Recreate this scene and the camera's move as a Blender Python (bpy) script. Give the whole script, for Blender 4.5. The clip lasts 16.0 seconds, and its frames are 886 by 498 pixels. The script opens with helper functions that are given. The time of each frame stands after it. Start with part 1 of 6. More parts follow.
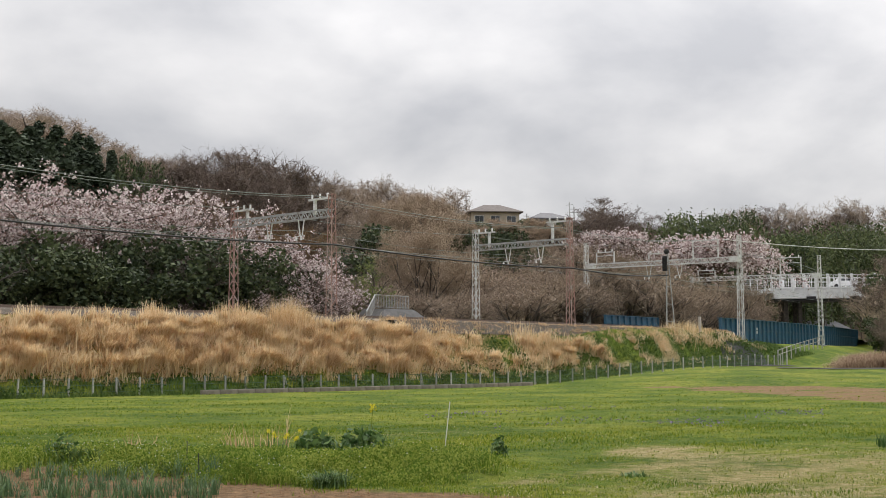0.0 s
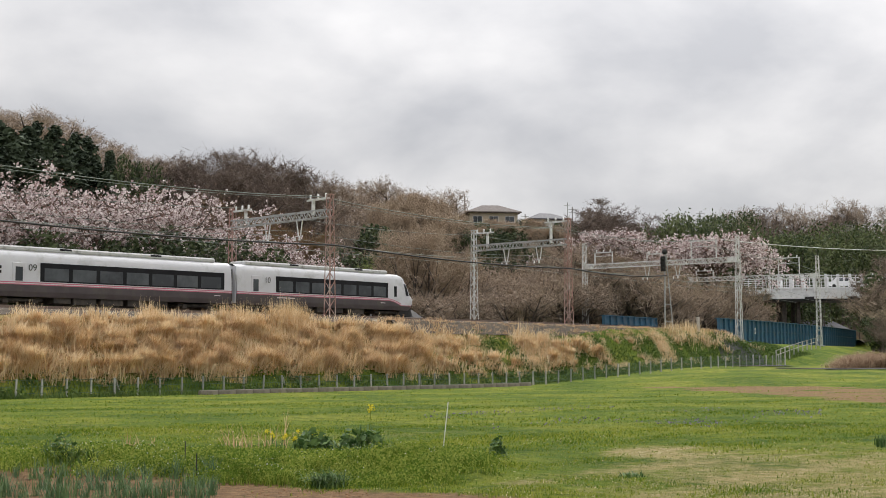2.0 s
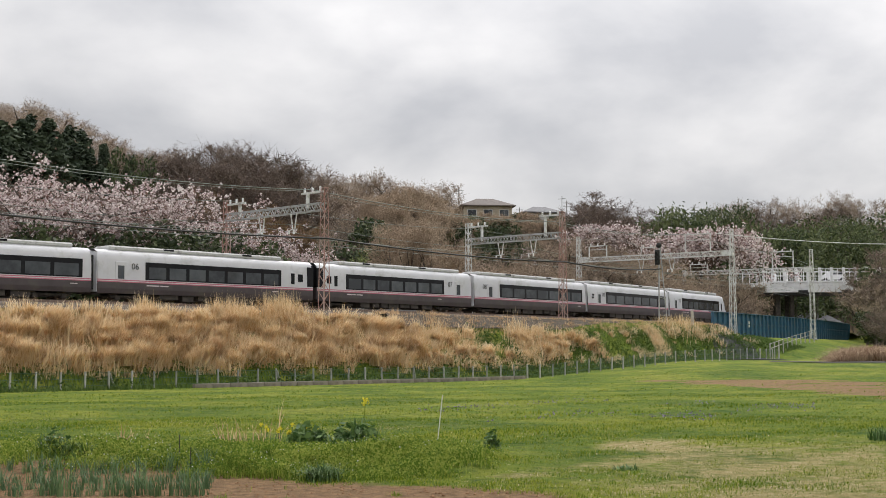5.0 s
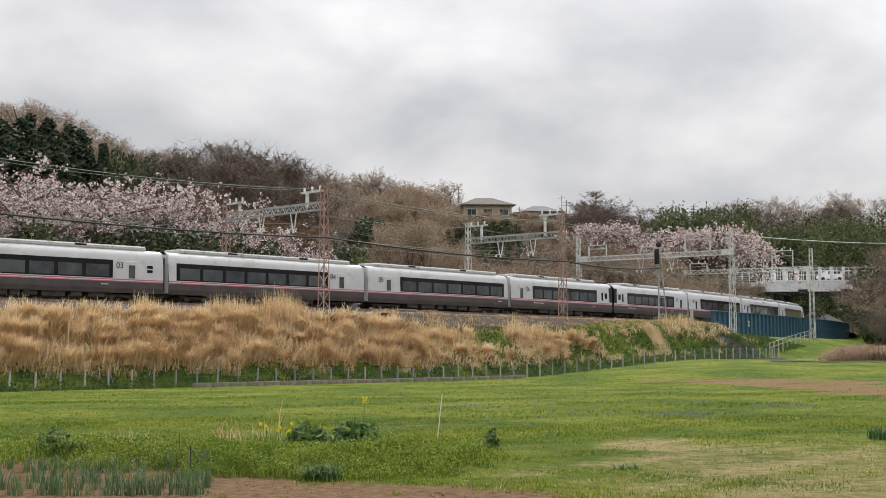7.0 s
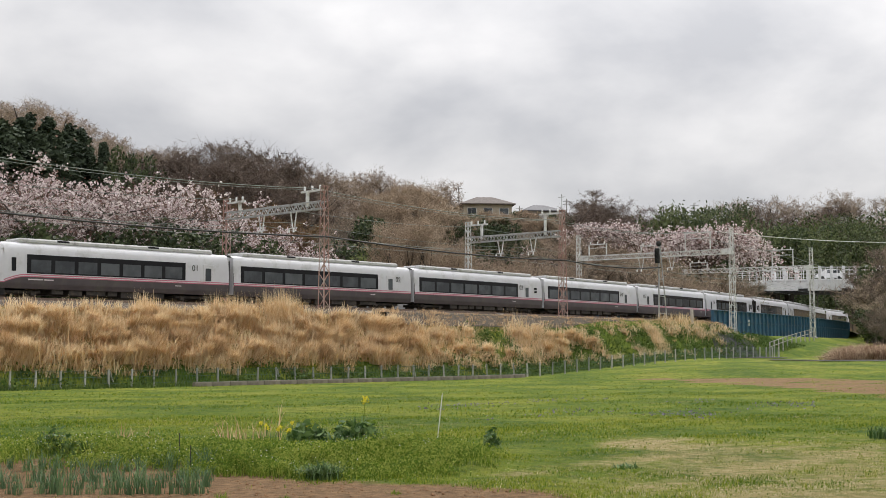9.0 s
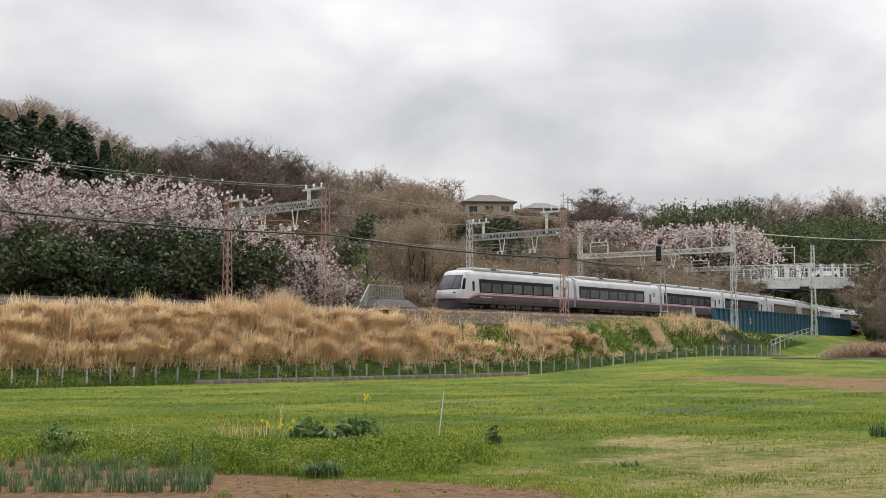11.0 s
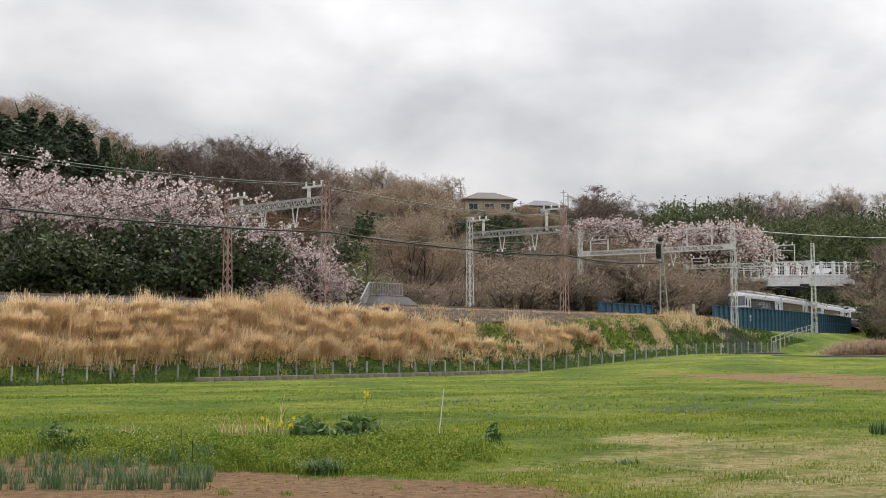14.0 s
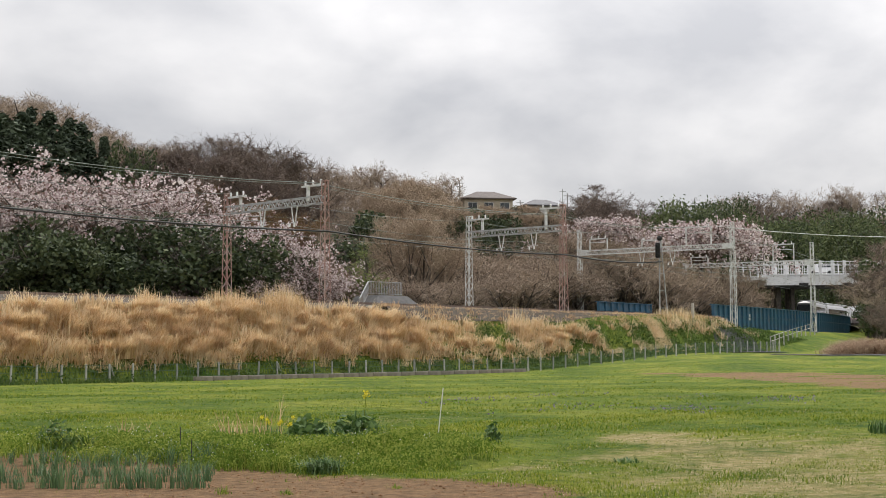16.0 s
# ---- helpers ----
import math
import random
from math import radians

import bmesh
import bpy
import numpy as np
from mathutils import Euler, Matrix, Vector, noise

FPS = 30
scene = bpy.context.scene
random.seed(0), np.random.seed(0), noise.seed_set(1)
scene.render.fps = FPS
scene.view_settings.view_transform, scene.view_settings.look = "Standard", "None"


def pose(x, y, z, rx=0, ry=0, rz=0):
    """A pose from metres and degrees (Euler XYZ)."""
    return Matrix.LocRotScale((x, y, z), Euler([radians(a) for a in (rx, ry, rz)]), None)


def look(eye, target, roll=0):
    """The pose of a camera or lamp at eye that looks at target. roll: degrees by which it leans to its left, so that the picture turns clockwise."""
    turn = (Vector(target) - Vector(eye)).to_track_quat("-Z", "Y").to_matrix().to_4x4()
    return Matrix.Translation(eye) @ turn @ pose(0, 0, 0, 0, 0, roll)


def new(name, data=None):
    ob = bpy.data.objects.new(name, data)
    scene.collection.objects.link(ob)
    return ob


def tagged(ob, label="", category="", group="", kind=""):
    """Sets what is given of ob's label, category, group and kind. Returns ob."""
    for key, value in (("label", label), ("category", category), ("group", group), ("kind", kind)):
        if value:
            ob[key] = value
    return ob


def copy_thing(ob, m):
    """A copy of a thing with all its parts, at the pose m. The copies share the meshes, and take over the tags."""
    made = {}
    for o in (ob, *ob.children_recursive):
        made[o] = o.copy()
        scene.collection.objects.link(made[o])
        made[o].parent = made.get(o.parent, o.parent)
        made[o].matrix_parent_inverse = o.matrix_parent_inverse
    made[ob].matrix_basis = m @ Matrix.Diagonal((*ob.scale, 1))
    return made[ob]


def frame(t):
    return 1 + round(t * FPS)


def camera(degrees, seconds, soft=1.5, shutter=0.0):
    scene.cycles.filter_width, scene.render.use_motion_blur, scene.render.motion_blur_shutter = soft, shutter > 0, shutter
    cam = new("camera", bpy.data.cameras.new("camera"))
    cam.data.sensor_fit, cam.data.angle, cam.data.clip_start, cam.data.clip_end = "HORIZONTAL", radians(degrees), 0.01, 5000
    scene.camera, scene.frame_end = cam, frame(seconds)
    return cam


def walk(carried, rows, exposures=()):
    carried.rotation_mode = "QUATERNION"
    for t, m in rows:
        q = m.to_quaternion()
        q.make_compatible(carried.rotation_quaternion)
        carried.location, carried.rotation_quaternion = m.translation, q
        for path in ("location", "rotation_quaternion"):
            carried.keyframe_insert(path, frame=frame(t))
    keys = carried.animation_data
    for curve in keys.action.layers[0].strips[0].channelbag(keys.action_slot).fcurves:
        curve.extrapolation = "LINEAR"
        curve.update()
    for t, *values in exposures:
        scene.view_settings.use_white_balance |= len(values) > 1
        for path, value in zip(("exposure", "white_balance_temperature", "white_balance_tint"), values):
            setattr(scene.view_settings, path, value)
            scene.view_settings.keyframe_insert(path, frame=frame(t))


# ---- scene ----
# Camera on a tripod at the edge of the field: it stays in place and is turned a little.
cam = camera(38.43, 16.0, soft=0.8)
EYE_Z = 1.9
FOCAL = 2250.0
DRIFT = [(0, 13.5, 12.5), (0.5, 13.5, 14), (1, 13, 14), (1.5, 11, 13.5), (2, 10.5, 13), (2.5, 10, 12.5),
         (3, 7.5, 11), (3.5, 5, 8), (4, 3, 5), (4.5, 1.4, 2.6), (5.3, 0.3, 1), (6.5, 0, 0.2), (7.5, 0, 0), (8, 0, 0),
         (8.5, 0, 0), (9, 0.3, -1.5), (10.2, 1.8, -4), (11.5, 3, -6), (12, 3, -7), (12.5, 3.2, -8.3), (13, 3.3, -9),
         (14, 3, -9.6), (15, 3, -10.3), (15.5, 1.7, -12), (16, 1.7, -11.3)]


def cam_pose(right, down):
    return (pose(0, 0, EYE_Z, 90 + math.degrees(0.08167 + down / FOCAL), 0, math.degrees(right / FOCAL))
            @ pose(0, 0, 0, 0, 0, -0.205))


walk(cam, [(t, cam_pose(a, b)) for t, a, b in DRIFT], exposures=[(0, 0.0), (8, 0.02), (16, 0.07)])

# ---- sky and light: a bright overcast spring day ----
SUN_EL, SUN_AZ = radians(46), radians(14)
world = bpy.data.worlds.new("overcast_sky")
scene.world = world
world.use_nodes = True
wn, wl = world.node_tree.nodes, world.node_tree.links
wn.clear()
w_out = wn.new("ShaderNodeOutputWorld")
sky = wn.new("ShaderNodeTexSky")
sky.sky_type = 'NISHITA'
sky.sun_disc = False
sky.sun_elevation, sky.sun_rotation = SUN_EL, SUN_AZ
bg_sky = wn.new("ShaderNodeBackground")
bg_sky.inputs["Strength"].default_value = 0.08
wl.new(sky.outputs[0], bg_sky.inputs[0])
tc = wn.new("ShaderNodeTexCoord")
sep = wn.new("ShaderNodeSeparateXYZ")
wl.new(tc.outputs["Generated"], sep.inputs[0])


def wmath(op, a, b):
    n = wn.new("ShaderNodeMath")
    n.operation = op
    for i, v in enumerate((a, b)):
        if isinstance(v, (int, float)):
            n.inputs[i].default_value = v
        else:
            wl.new(v, n.inputs[i])
    return n.outputs[0]


# cloud sheet seen in perspective: direction divided by its height
hgt = wmath('ADD', wmath('MAXIMUM', sep.outputs[2], 0.0), 0.42)
comb = wn.new("ShaderNodeCombineXYZ")
wl.new(wmath('DIVIDE', sep.outputs[0], hgt), comb.inputs[0])
wl.new(wmath('DIVIDE', sep.outputs[1], hgt), comb.inputs[1])
cl1 = wn.new("ShaderNodeTexNoise")
cl1.inputs["Scale"].default_value = 2.6
cl1.inputs["Detail"].default_value = 7
cl1.inputs["Roughness"].default_value = 0.5
cl1.inputs["Distortion"].default_value = 0.12
wl.new(comb.outputs[0], cl1.inputs["Vector"])
ramp = wn.new("ShaderNodeValToRGB")
ramp.color_ramp.elements[0].position = 0.38
ramp.color_ramp.elements[0].color = (0.51, 0.512, 0.535, 1)
ramp.color_ramp.elements[1].position = 0.63
ramp.color_ramp.elements[1].color = (0.80, 0.785, 0.785, 1)
wl.new(cl1.outputs["Fac"], ramp.inputs[0])
bg_cloud = wn.new("ShaderNodeBackground")
wl.new(ramp.outputs[0], bg_cloud.inputs[0])
# an overcast sky is brighter overhead than at the horizon
lift = wmath('ADD', wmath('MULTIPLY', wmath('POWER', wmath('MAXIMUM', sep.outputs[2], 0.0), 1.6), 2.3), 0.80)
# and brighter towards the hidden sun
SUN_DIR = (math.sin(SUN_AZ) * math.cos(SUN_EL), math.cos(SUN_AZ) * math.cos(SUN_EL), math.sin(SUN_EL))
dots = wmath('ADD', wmath('ADD', wmath('MULTIPLY', sep.outputs[0], SUN_DIR[0]), wmath('MULTIPLY', sep.outputs[1], SUN_DIR[1])), wmath('MULTIPLY', sep.outputs[2], SUN_DIR[2]))
glow = wmath('MULTIPLY', wmath('POWER', wmath('MAXIMUM', dots, 0.0), 6.0), 0.75)
wl.new(wmath('ADD', lift, glow), bg_cloud.inputs["Strength"])
mixs = wn.new("ShaderNodeMixShader")
mixs.inputs[0].default_value = 0.93
wl.new(bg_sky.outputs[0], mixs.inputs[1])
wl.new(bg_cloud.outputs[0], mixs.inputs[2])
wl.new(mixs.outputs[0], w_out.inputs[0])

sun = new("sun", bpy.data.lights.new("sun", 'SUN'))
sun.data.energy, sun.data.angle, sun.data.color = 1.0, radians(14), (1.0, 0.96, 0.9)
sun.matrix_world = look((0, 0, 0), (-math.sin(SUN_AZ) * math.cos(SUN_EL), -math.cos(SUN_AZ) * math.cos(SUN_EL), -math.sin(SUN_EL)))


# ---- materials ----
def material(name, colors, scale=4.0, rough=0.8, metal=0.0, bump=0.0, fine=0.0, island=0.0, detail=4.0, trans=0.0,
             spec=0.5, stain=None, stain_scale=0.5, object_random=0.0):
    """A surface whose colour wanders between the given tones; island / object_random: how far pieces differ."""
    m = bpy.data.materials.new(name)
    m.use_nodes = True
    nt = m.node_tree
    N, L = nt.nodes, nt.links
    bsdf = N["Principled BSDF"]
    bsdf.inputs["Roughness"].default_value = rough
    bsdf.inputs["Metallic"].default_value = metal
    bsdf.inputs["Specular IOR Level"].default_value = spec
    co = N.new("ShaderNodeTexCoord")
    nz = N.new("ShaderNodeTexNoise")
    nz.inputs["Scale"].default_value = scale
    nz.inputs["Detail"].default_value = detail
    nz.inputs["Roughness"].default_value = 0.6
    L.new(co.outputs["Object"], nz.inputs["Vector"])
    rp = N.new("ShaderNodeValToRGB")
    els = rp.color_ramp.elements
    while len(els) < len(colors):
        els.new(0.5)
    for i, c in enumerate(colors):
        els[i].position = 0.32 + 0.36 * i / max(1, len(colors) - 1)
        els[i].color = (*c, 1)
    fac = nz.outputs["Fac"]
    for amount, node, sock in ((island, "ShaderNodeNewGeometry", "Random Per Island"),
                               (object_random, "ShaderNodeObjectInfo", "Random")):
        if amount:
            g = N.new(node)
            ma = N.new("ShaderNodeMath")
            ma.operation = 'MULTIPLY_ADD'
            L.new(g.outputs[sock], ma.inputs[0])
            ma.inputs[1].default_value = amount
            ma2 = N.new("ShaderNodeMath")
            ma2.operation = 'SUBTRACT'
            L.new(fac, ma2.inputs[0])
            ma2.inputs[1].default_value = amount * 0.5
            L.new(ma2.outputs[0], ma.inputs[2])
            fac = ma.outputs[0]
    L.new(fac, rp.inputs[0])
    col = rp.outputs[0]
    if stain:
        sn = N.new("ShaderNodeTexNoise")
        sn.inputs["Scale"].default_value = stain_scale
        sn.inputs["Detail"].default_value = 7
        sn.inputs["Roughness"].default_value = 0.65
        L.new(co.outputs["Object"], sn.inputs["Vector"])
        sr = N.new("ShaderNodeValToRGB")
        sr.color_ramp.elements[0].position, sr.color_ramp.elements[1].position = 0.5, 0.66
        L.new(sn.outputs["Fac"], sr.inputs[0])
        mx = N.new("ShaderNodeMix")
        mx.data_type = 'RGBA'
        L.new(sr.outputs[0], mx.inputs["Factor"])
        L.new(col, mx.inputs["A"])
        mx.inputs["B"].default_value = (*stain, 1)
        col = mx.outputs["Result"]
    L.new(col, bsdf.inputs["Base Color"])
    if bump:
        b2 = N.new("ShaderNodeTexNoise")
        b2.inputs["Scale"].default_value = fine or scale * 6
        b2.inputs["Detail"].default_value = 5
        L.new(co.outputs["Object"], b2.inputs["Vector"])
        bp = N.new("ShaderNodeBump")
        bp.inputs["Strength"].default_value = bump
        bp.inputs["Distance"].default_value = 0.05
        L.new(b2.outputs["Fac"], bp.inputs["Height"])
        L.new(bp.outputs[0], bsdf.inputs["Normal"])
    if trans:
        tr = N.new("ShaderNodeBsdfTranslucent")
        L.new(col, tr.inputs[0])
        ms = N.new("ShaderNodeMixShader")
        ms.inputs[0].default_value = trans
        L.new(bsdf.outputs[0], ms.inputs[1])
        L.new(tr.outputs[0], ms.inputs[2])
        L.new(ms.outputs[0], N["Material Output"].inputs[0])
    return m


M_WHITE = material("train_white", [(0.60, 0.60, 0.63), (0.67, 0.67, 0.695)], 0.6, 0.3, bump=0.02, stain=(0.5, 0.5, 0.5), stain_scale=0.8)
M_GREY = material("train_dark_grey", [(0.062, 0.048, 0.052), (0.085, 0.068, 0.072)], 0.8, 0.4, stain=(0.09, 0.078, 0.07), stain_scale=1.2)
M_PINK = material("train_pink_stripe", [(0.46, 0.13, 0.19), (0.52, 0.16, 0.22)], 1.0, 0.4)
M_STRIPEW = material("train_pale_stripe", [(0.62, 0.56, 0.58), (0.68, 0.62, 0.63)], 1.0, 0.4)
M_BAND = material("black_window_band", [(0.012, 0.012, 0.014), (0.02, 0.02, 0.022)], 1.0, 0.15, spec=0.15)
M_GLASS = material("tinted_window_glass", [(0.045, 0.05, 0.056), (0.10, 0.11, 0.118)], 0.7, 0.06, object_random=0.35, spec=0.35)
M_ROOF = material("train_roof_grey", [(0.46, 0.46, 0.46), (0.58, 0.58, 0.57)], 1.5, 0.6, stain=(0.26, 0.25, 0.24), stain_scale=1.5)
M_UNDER = material("grimy_underframe", [(0.03, 0.027, 0.025), (0.09, 0.075, 0.06)], 3.0, 0.8, bump=0.3)
M_RUBBER = material("gangway_rubber", [(0.02, 0.02, 0.02), (0.035, 0.034, 0.033)], 4.0, 0.8)
M_LETTER = material("dark_lettering", [(0.05, 0.05, 0.05), (0.06, 0.06, 0.06)], 1.0, 0.5)
M_STEEL = material("galvanised_steel", [(0.34, 0.35, 0.35), (0.52, 0.53, 0.52)], 3.0, 0.55, 0.3, stain=(0.26, 0.22, 0.18), stain_scale=1.5)
M_STEELW = material("pale_painted_steel", [(0.62, 0.63, 0.62), (0.76, 0.76, 0.74)], 3.0, 0.6, 0.1, stain=(0.34, 0.30, 0.26), stain_scale=1.6)
M_RUST = material("rusty_red_steel", [(0.33, 0.17, 0.14), (0.47, 0.30, 0.26)], 2.5, 0.75, 0.1, stain=(0.48, 0.42, 0.38), stain_scale=1.1)
M_WIRE = material("dark_cable", [(0.02, 0.02, 0.02), (0.03, 0.03, 0.03)], 1.0, 0.6)
M_WIREL = material("weathered_copper_wire", [(0.16, 0.19, 0.17), (0.24, 0.27, 0.24)], 1.0, 0.6)
M_INSUL = material("white_porcelain", [(0.72, 0.72, 0.70), (0.8, 0.8, 0.78)], 2.0, 0.25)
M_BLUE = material("faded_blue_girder_paint", [(0.03, 0.10, 0.17), (0.05, 0.15, 0.23)], 1.2, 0.55, bump=0.1, stain=(0.09, 0.12, 0.14), stain_scale=0.9)
M_CONC = material("weathered_concrete", [(0.24, 0.23, 0.21), (0.36, 0.35, 0.32)], 1.2, 0.9, bump=0.3, stain=(0.14, 0.13, 0.11), stain_scale=0.7)
M_BALLAST = material("brown_ballast", [(0.09, 0.073, 0.058), (0.15, 0.128, 0.105), (0.22, 0.195, 0.165)], 9.0, 0.95, bump=1.0, fine=14, spec=0.08)
M_RAIL = material("rail_steel", [(0.13, 0.09, 0.07), (0.2, 0.15, 0.12)], 3.0, 0.6, 0.5)
M_WPAINT = material("white_bridge_paint", [(0.74, 0.75, 0.76), (0.82, 0.82, 0.82)], 0.8, 0.5, stain=(0.6, 0.6, 0.6), stain_scale=0.6)
M_ASPH = material("worn_asphalt", [(0.05, 0.05, 0.052), (0.085, 0.085, 0.085)], 1.5, 0.9, bump=0.4, fine=40, spec=0.08)


# ---- plan of the railway: a curve bending away to the left ----
X0, Y0, TH, K0, K1 = -15.984, 95.589, 0.75109, 0.00241381, -0.0000013622
RAIL_Z = 5.46
S_LO, S_HI, DS = -300.0, 420.0, 1.0


def heading(s):
    u = min(max(s, -45.0), 150.0)
    return TH - (K0 * u + K1 * u * u / 2) + 0.0055 * min(max(s - 150.0, 0.0), 90.0)


TRACK = {0: (X0, Y0)}
for sign in (1, -1):
    x, y = X0, Y0
    for i in range(int((S_HI if sign > 0 else -S_LO) / DS)):
        h = heading(sign * (i + 0.5) * DS)
        x, y = x + sign * DS * math.sin(h), y + sign * DS * math.cos(h)
        TRACK[sign * (i + 1)] = (x, y)


def on_track(s, o=0.0):
    """The place s metres along the line and o metres from the train's near side towards the field."""
    i = math.floor(s)
    a, b = TRACK[i], TRACK[min(i + 1, int(S_HI))]
    f = s - i
    h = heading(s)
    return (a[0] + (b[0] - a[0]) * f + o * math.cos(h), a[1] + (b[1] - a[1]) * f - o * math.sin(h))


_S = np.array([float(s) for s in sorted(TRACK)])
_P = np.array([TRACK[int(s)] for s in _S])
_H = np.array([heading(s) for s in _S])


def to_track(x, y):
    """For arrays of places: the distance along the line and the offset towards the field."""
    x, y = np.asarray(x, float).ravel(), np.asarray(y, float).ravel()
    s, o = np.empty_like(x), np.empty_like(x)
    for a in range(0, len(x), 20000):
        xx, yy = x[a:a + 20000], y[a:a + 20000]
        d = (xx[:, None] - _P[None, ::4, 0]) ** 2 + (yy[:, None] - _P[None, ::4, 1]) ** 2
        k = d.argmin(1) * 4
        dx, dy = xx - _P[k, 0], yy - _P[k, 1]
        s[a:a + 20000] = _S[k] + dx * np.sin(_H[k]) + dy * np.cos(_H[k])
        o[a:a + 20000] = dx * np.cos(_H[k]) - dy * np.sin(_H[k])
    return s, o


def smooth(a, b, v):
    t = np.clip((np.asarray(v, float) - a) / (b - a), 0, 1)
    return t * t * (3 - 2 * t)


def wave(x, y, k, seed=0.0):
    """A cheap rolling unevenness from -1 to 1."""
    return (np.sin(x * k + seed) * np.cos(y * k * 1.13 + seed * 2.1) + 0.6 * np.sin(x * k * 2.3 - y * k * 1.7 + seed)
            + 0.4 * np.cos(x * k * 4.1 + y * k * 3.7 + seed * 3)) / 2.0


RIDGE_U = [-1.2, -0.5, -0.35, -0.26, -0.17, -0.10, -0.03, 0.02, 0.09, 0.13, 0.2, 0.28, 0.35, 0.6, 1.2]
RIDGE_Z = [46, 42, 39.5, 35, 31, 29.5, 29.5, 29, 28.5, 25, 21.5, 28.5, 35, 38, 40]


# how far off the line lies in each direction
LINE_U = [-0.8, -0.348, -0.167, -0.024, 0.079, 0.153, 0.207, 0.245, 0.272, 0.29, 0.301, 0.36, 0.8]
LINE_D = [50, 82, 95.6, 110.5, 126, 142, 159, 176, 194, 212, 222, 262, 330]


def ground_z(x, y):
    """The height of the ground at arrays of places."""
    shape = np.shape(x)
    x, y = np.asarray(x, float).ravel(), np.asarray(y, float).ravel()
    s, o = to_track(x, y)
    z = 0.05 * wave(x, y, 0.35) + 0.03 * wave(x, y, 1.1, 2.0)
    # the raised unmown strip beside the garden
    z = z + 0.2 * smooth(19.4, 21.2, y + 0.25 * x * (x > -3)) * (1 - smooth(22.5, 27, y)) * (1 - smooth(0.2, 2.2, x)) * (1 + 0.5 * wave(x, y, 1.3, 2))
    # the field climbs a little towards the far right
    z = z + 1.25 * smooth(72, 125, y) * smooth(-8, 25, x)
    # a shallow dip along the fence
    z = z - 0.36 * smooth(44, 64, y) * (1 - smooth(2, 24, x))
    # the green verge and the railway bank
    toe = 12.6 + 10 * smooth(52, 80, s)
    top = 4.8 - 1.4 * smooth(61, 68, s) * (1 - smooth(138, 146, s))
    mid = 7.3 + 1.2 * smooth(55, 75, s)
    bank = np.where(o > mid + 0.8 * (toe - mid), 1.0 * (toe - o) / (0.2 * (toe - mid) + 1e-6),
                    1.0 + (top - 1.0) * (mid + 0.8 * (toe - mid) - o) / (0.8 * (toe - mid)))
    bank = np.clip(bank, 0, 1e3)
    bank = np.minimum(bank, top)
    near = o > -9
    z = np.where(near, np.maximum(z, bank + 0.25 * z), z)
    # the land behind the line: a shallow dip, then the wooded hill
    b = -o - 9
    ridge = np.interp(x / np.maximum(y, 1), RIDGE_U, RIDGE_Z)
    dt = np.interp(x / np.maximum(y, 1), LINE_U, LINE_D)
    rise = np.maximum(smooth(14, 120, b), smooth(30, 142 - 47 * smooth(0.15, 0.25, x / np.maximum(y, 1)), y - dt) * (y > 60))
    u = x / np.maximum(y, 1)
    shelf = 7.2 * smooth(8, 28, y - dt) * smooth(0.05, 0.11, u) * (1 - smooth(0.25, 0.275, u)) * (y > 60)
    hill = top - 0.6 * smooth(0, 3, b) + np.maximum(shelf, (ridge - 4.5) * rise ** 0.9) + 0.8 * wave(x, y, 0.06, 1.0) * smooth(10, 40, b)
    beyond = near & (s > 148) & (o > 9)
    hill = np.minimum(hill, top + 1.3 * np.maximum(np.abs(o) - 9, 0))
    z = np.where(near & ~beyond, z, np.where(beyond, np.maximum(hill, z), hill))
    # far away the land levels out
    far = smooth(420, 900, np.hypot(x, y - 100))
    z = z * (1 - far)
    return z.reshape(shape)


def gz(x, y):
    return float(ground_z(np.array([x]), np.array([y]))[0])


# ---- building helpers ----
def mesh_of(name, verts, faces, mats=(), smooth_faces=False):
    me = bpy.data.meshes.new(name)
    me.from_pydata([tuple(v) for v in verts], [], faces)
    for m in mats:
        me.materials.append(m)
    if smooth_faces:
        me.polygons.foreach_set("use_smooth", [True] * len(me.polygons))
    me.update()
    return me


def part(name, bm, mat, parent, label=""):
    me = bpy.data.meshes.new(name)
    bm.to_mesh(me)
    bm.free()
    me.materials.append(mat)
    ob = new(name, me)
    ob.parent = parent
    if label:
        tagged(ob, label)
    return ob


def empty(name, m, label, category, group="", kind=""):
    ob = new(name)
    ob.empty_display_size = 0.3
    ob.matrix_basis = m
    return tagged(ob, label, category, group, kind)


def box(bm, x0, x1, y0, y1, z0, z1, bevel=0.0):
    r = bmesh.ops.create_cube(bm, size=1.0, matrix=Matrix.LocRotScale(((x0 + x1) / 2, (y0 + y1) / 2, (z0 + z1) / 2), None, (x1 - x0, y1 - y0, z1 - z0)))
    if bevel:
        es = list({e for v in r["verts"] for e in v.link_edges})
        bmesh.ops.bevel(bm, geom=es, offset=bevel, segments=1, affect='EDGES')
    return bm


def bar(bm, a, b, w, sides=4):
    """A thin straight member from a to b."""
    a, b = Vector(a), Vector(b)
    d = b - a
    m = Matrix.Translation((a + b) / 2) @ d.to_track_quat('Z', 'Y').to_matrix().to_4x4()
    bmesh.ops.create_cone(bm, cap_ends=True, segments=sides, radius1=w / 2 * 1.3 if sides == 4 else w / 2,
                          radius2=w / 2 * 1.3 if sides == 4 else w / 2, depth=d.length,
                          matrix=m @ Matrix.Rotation(math.pi / 4, 4, 'Z'))
    return bm


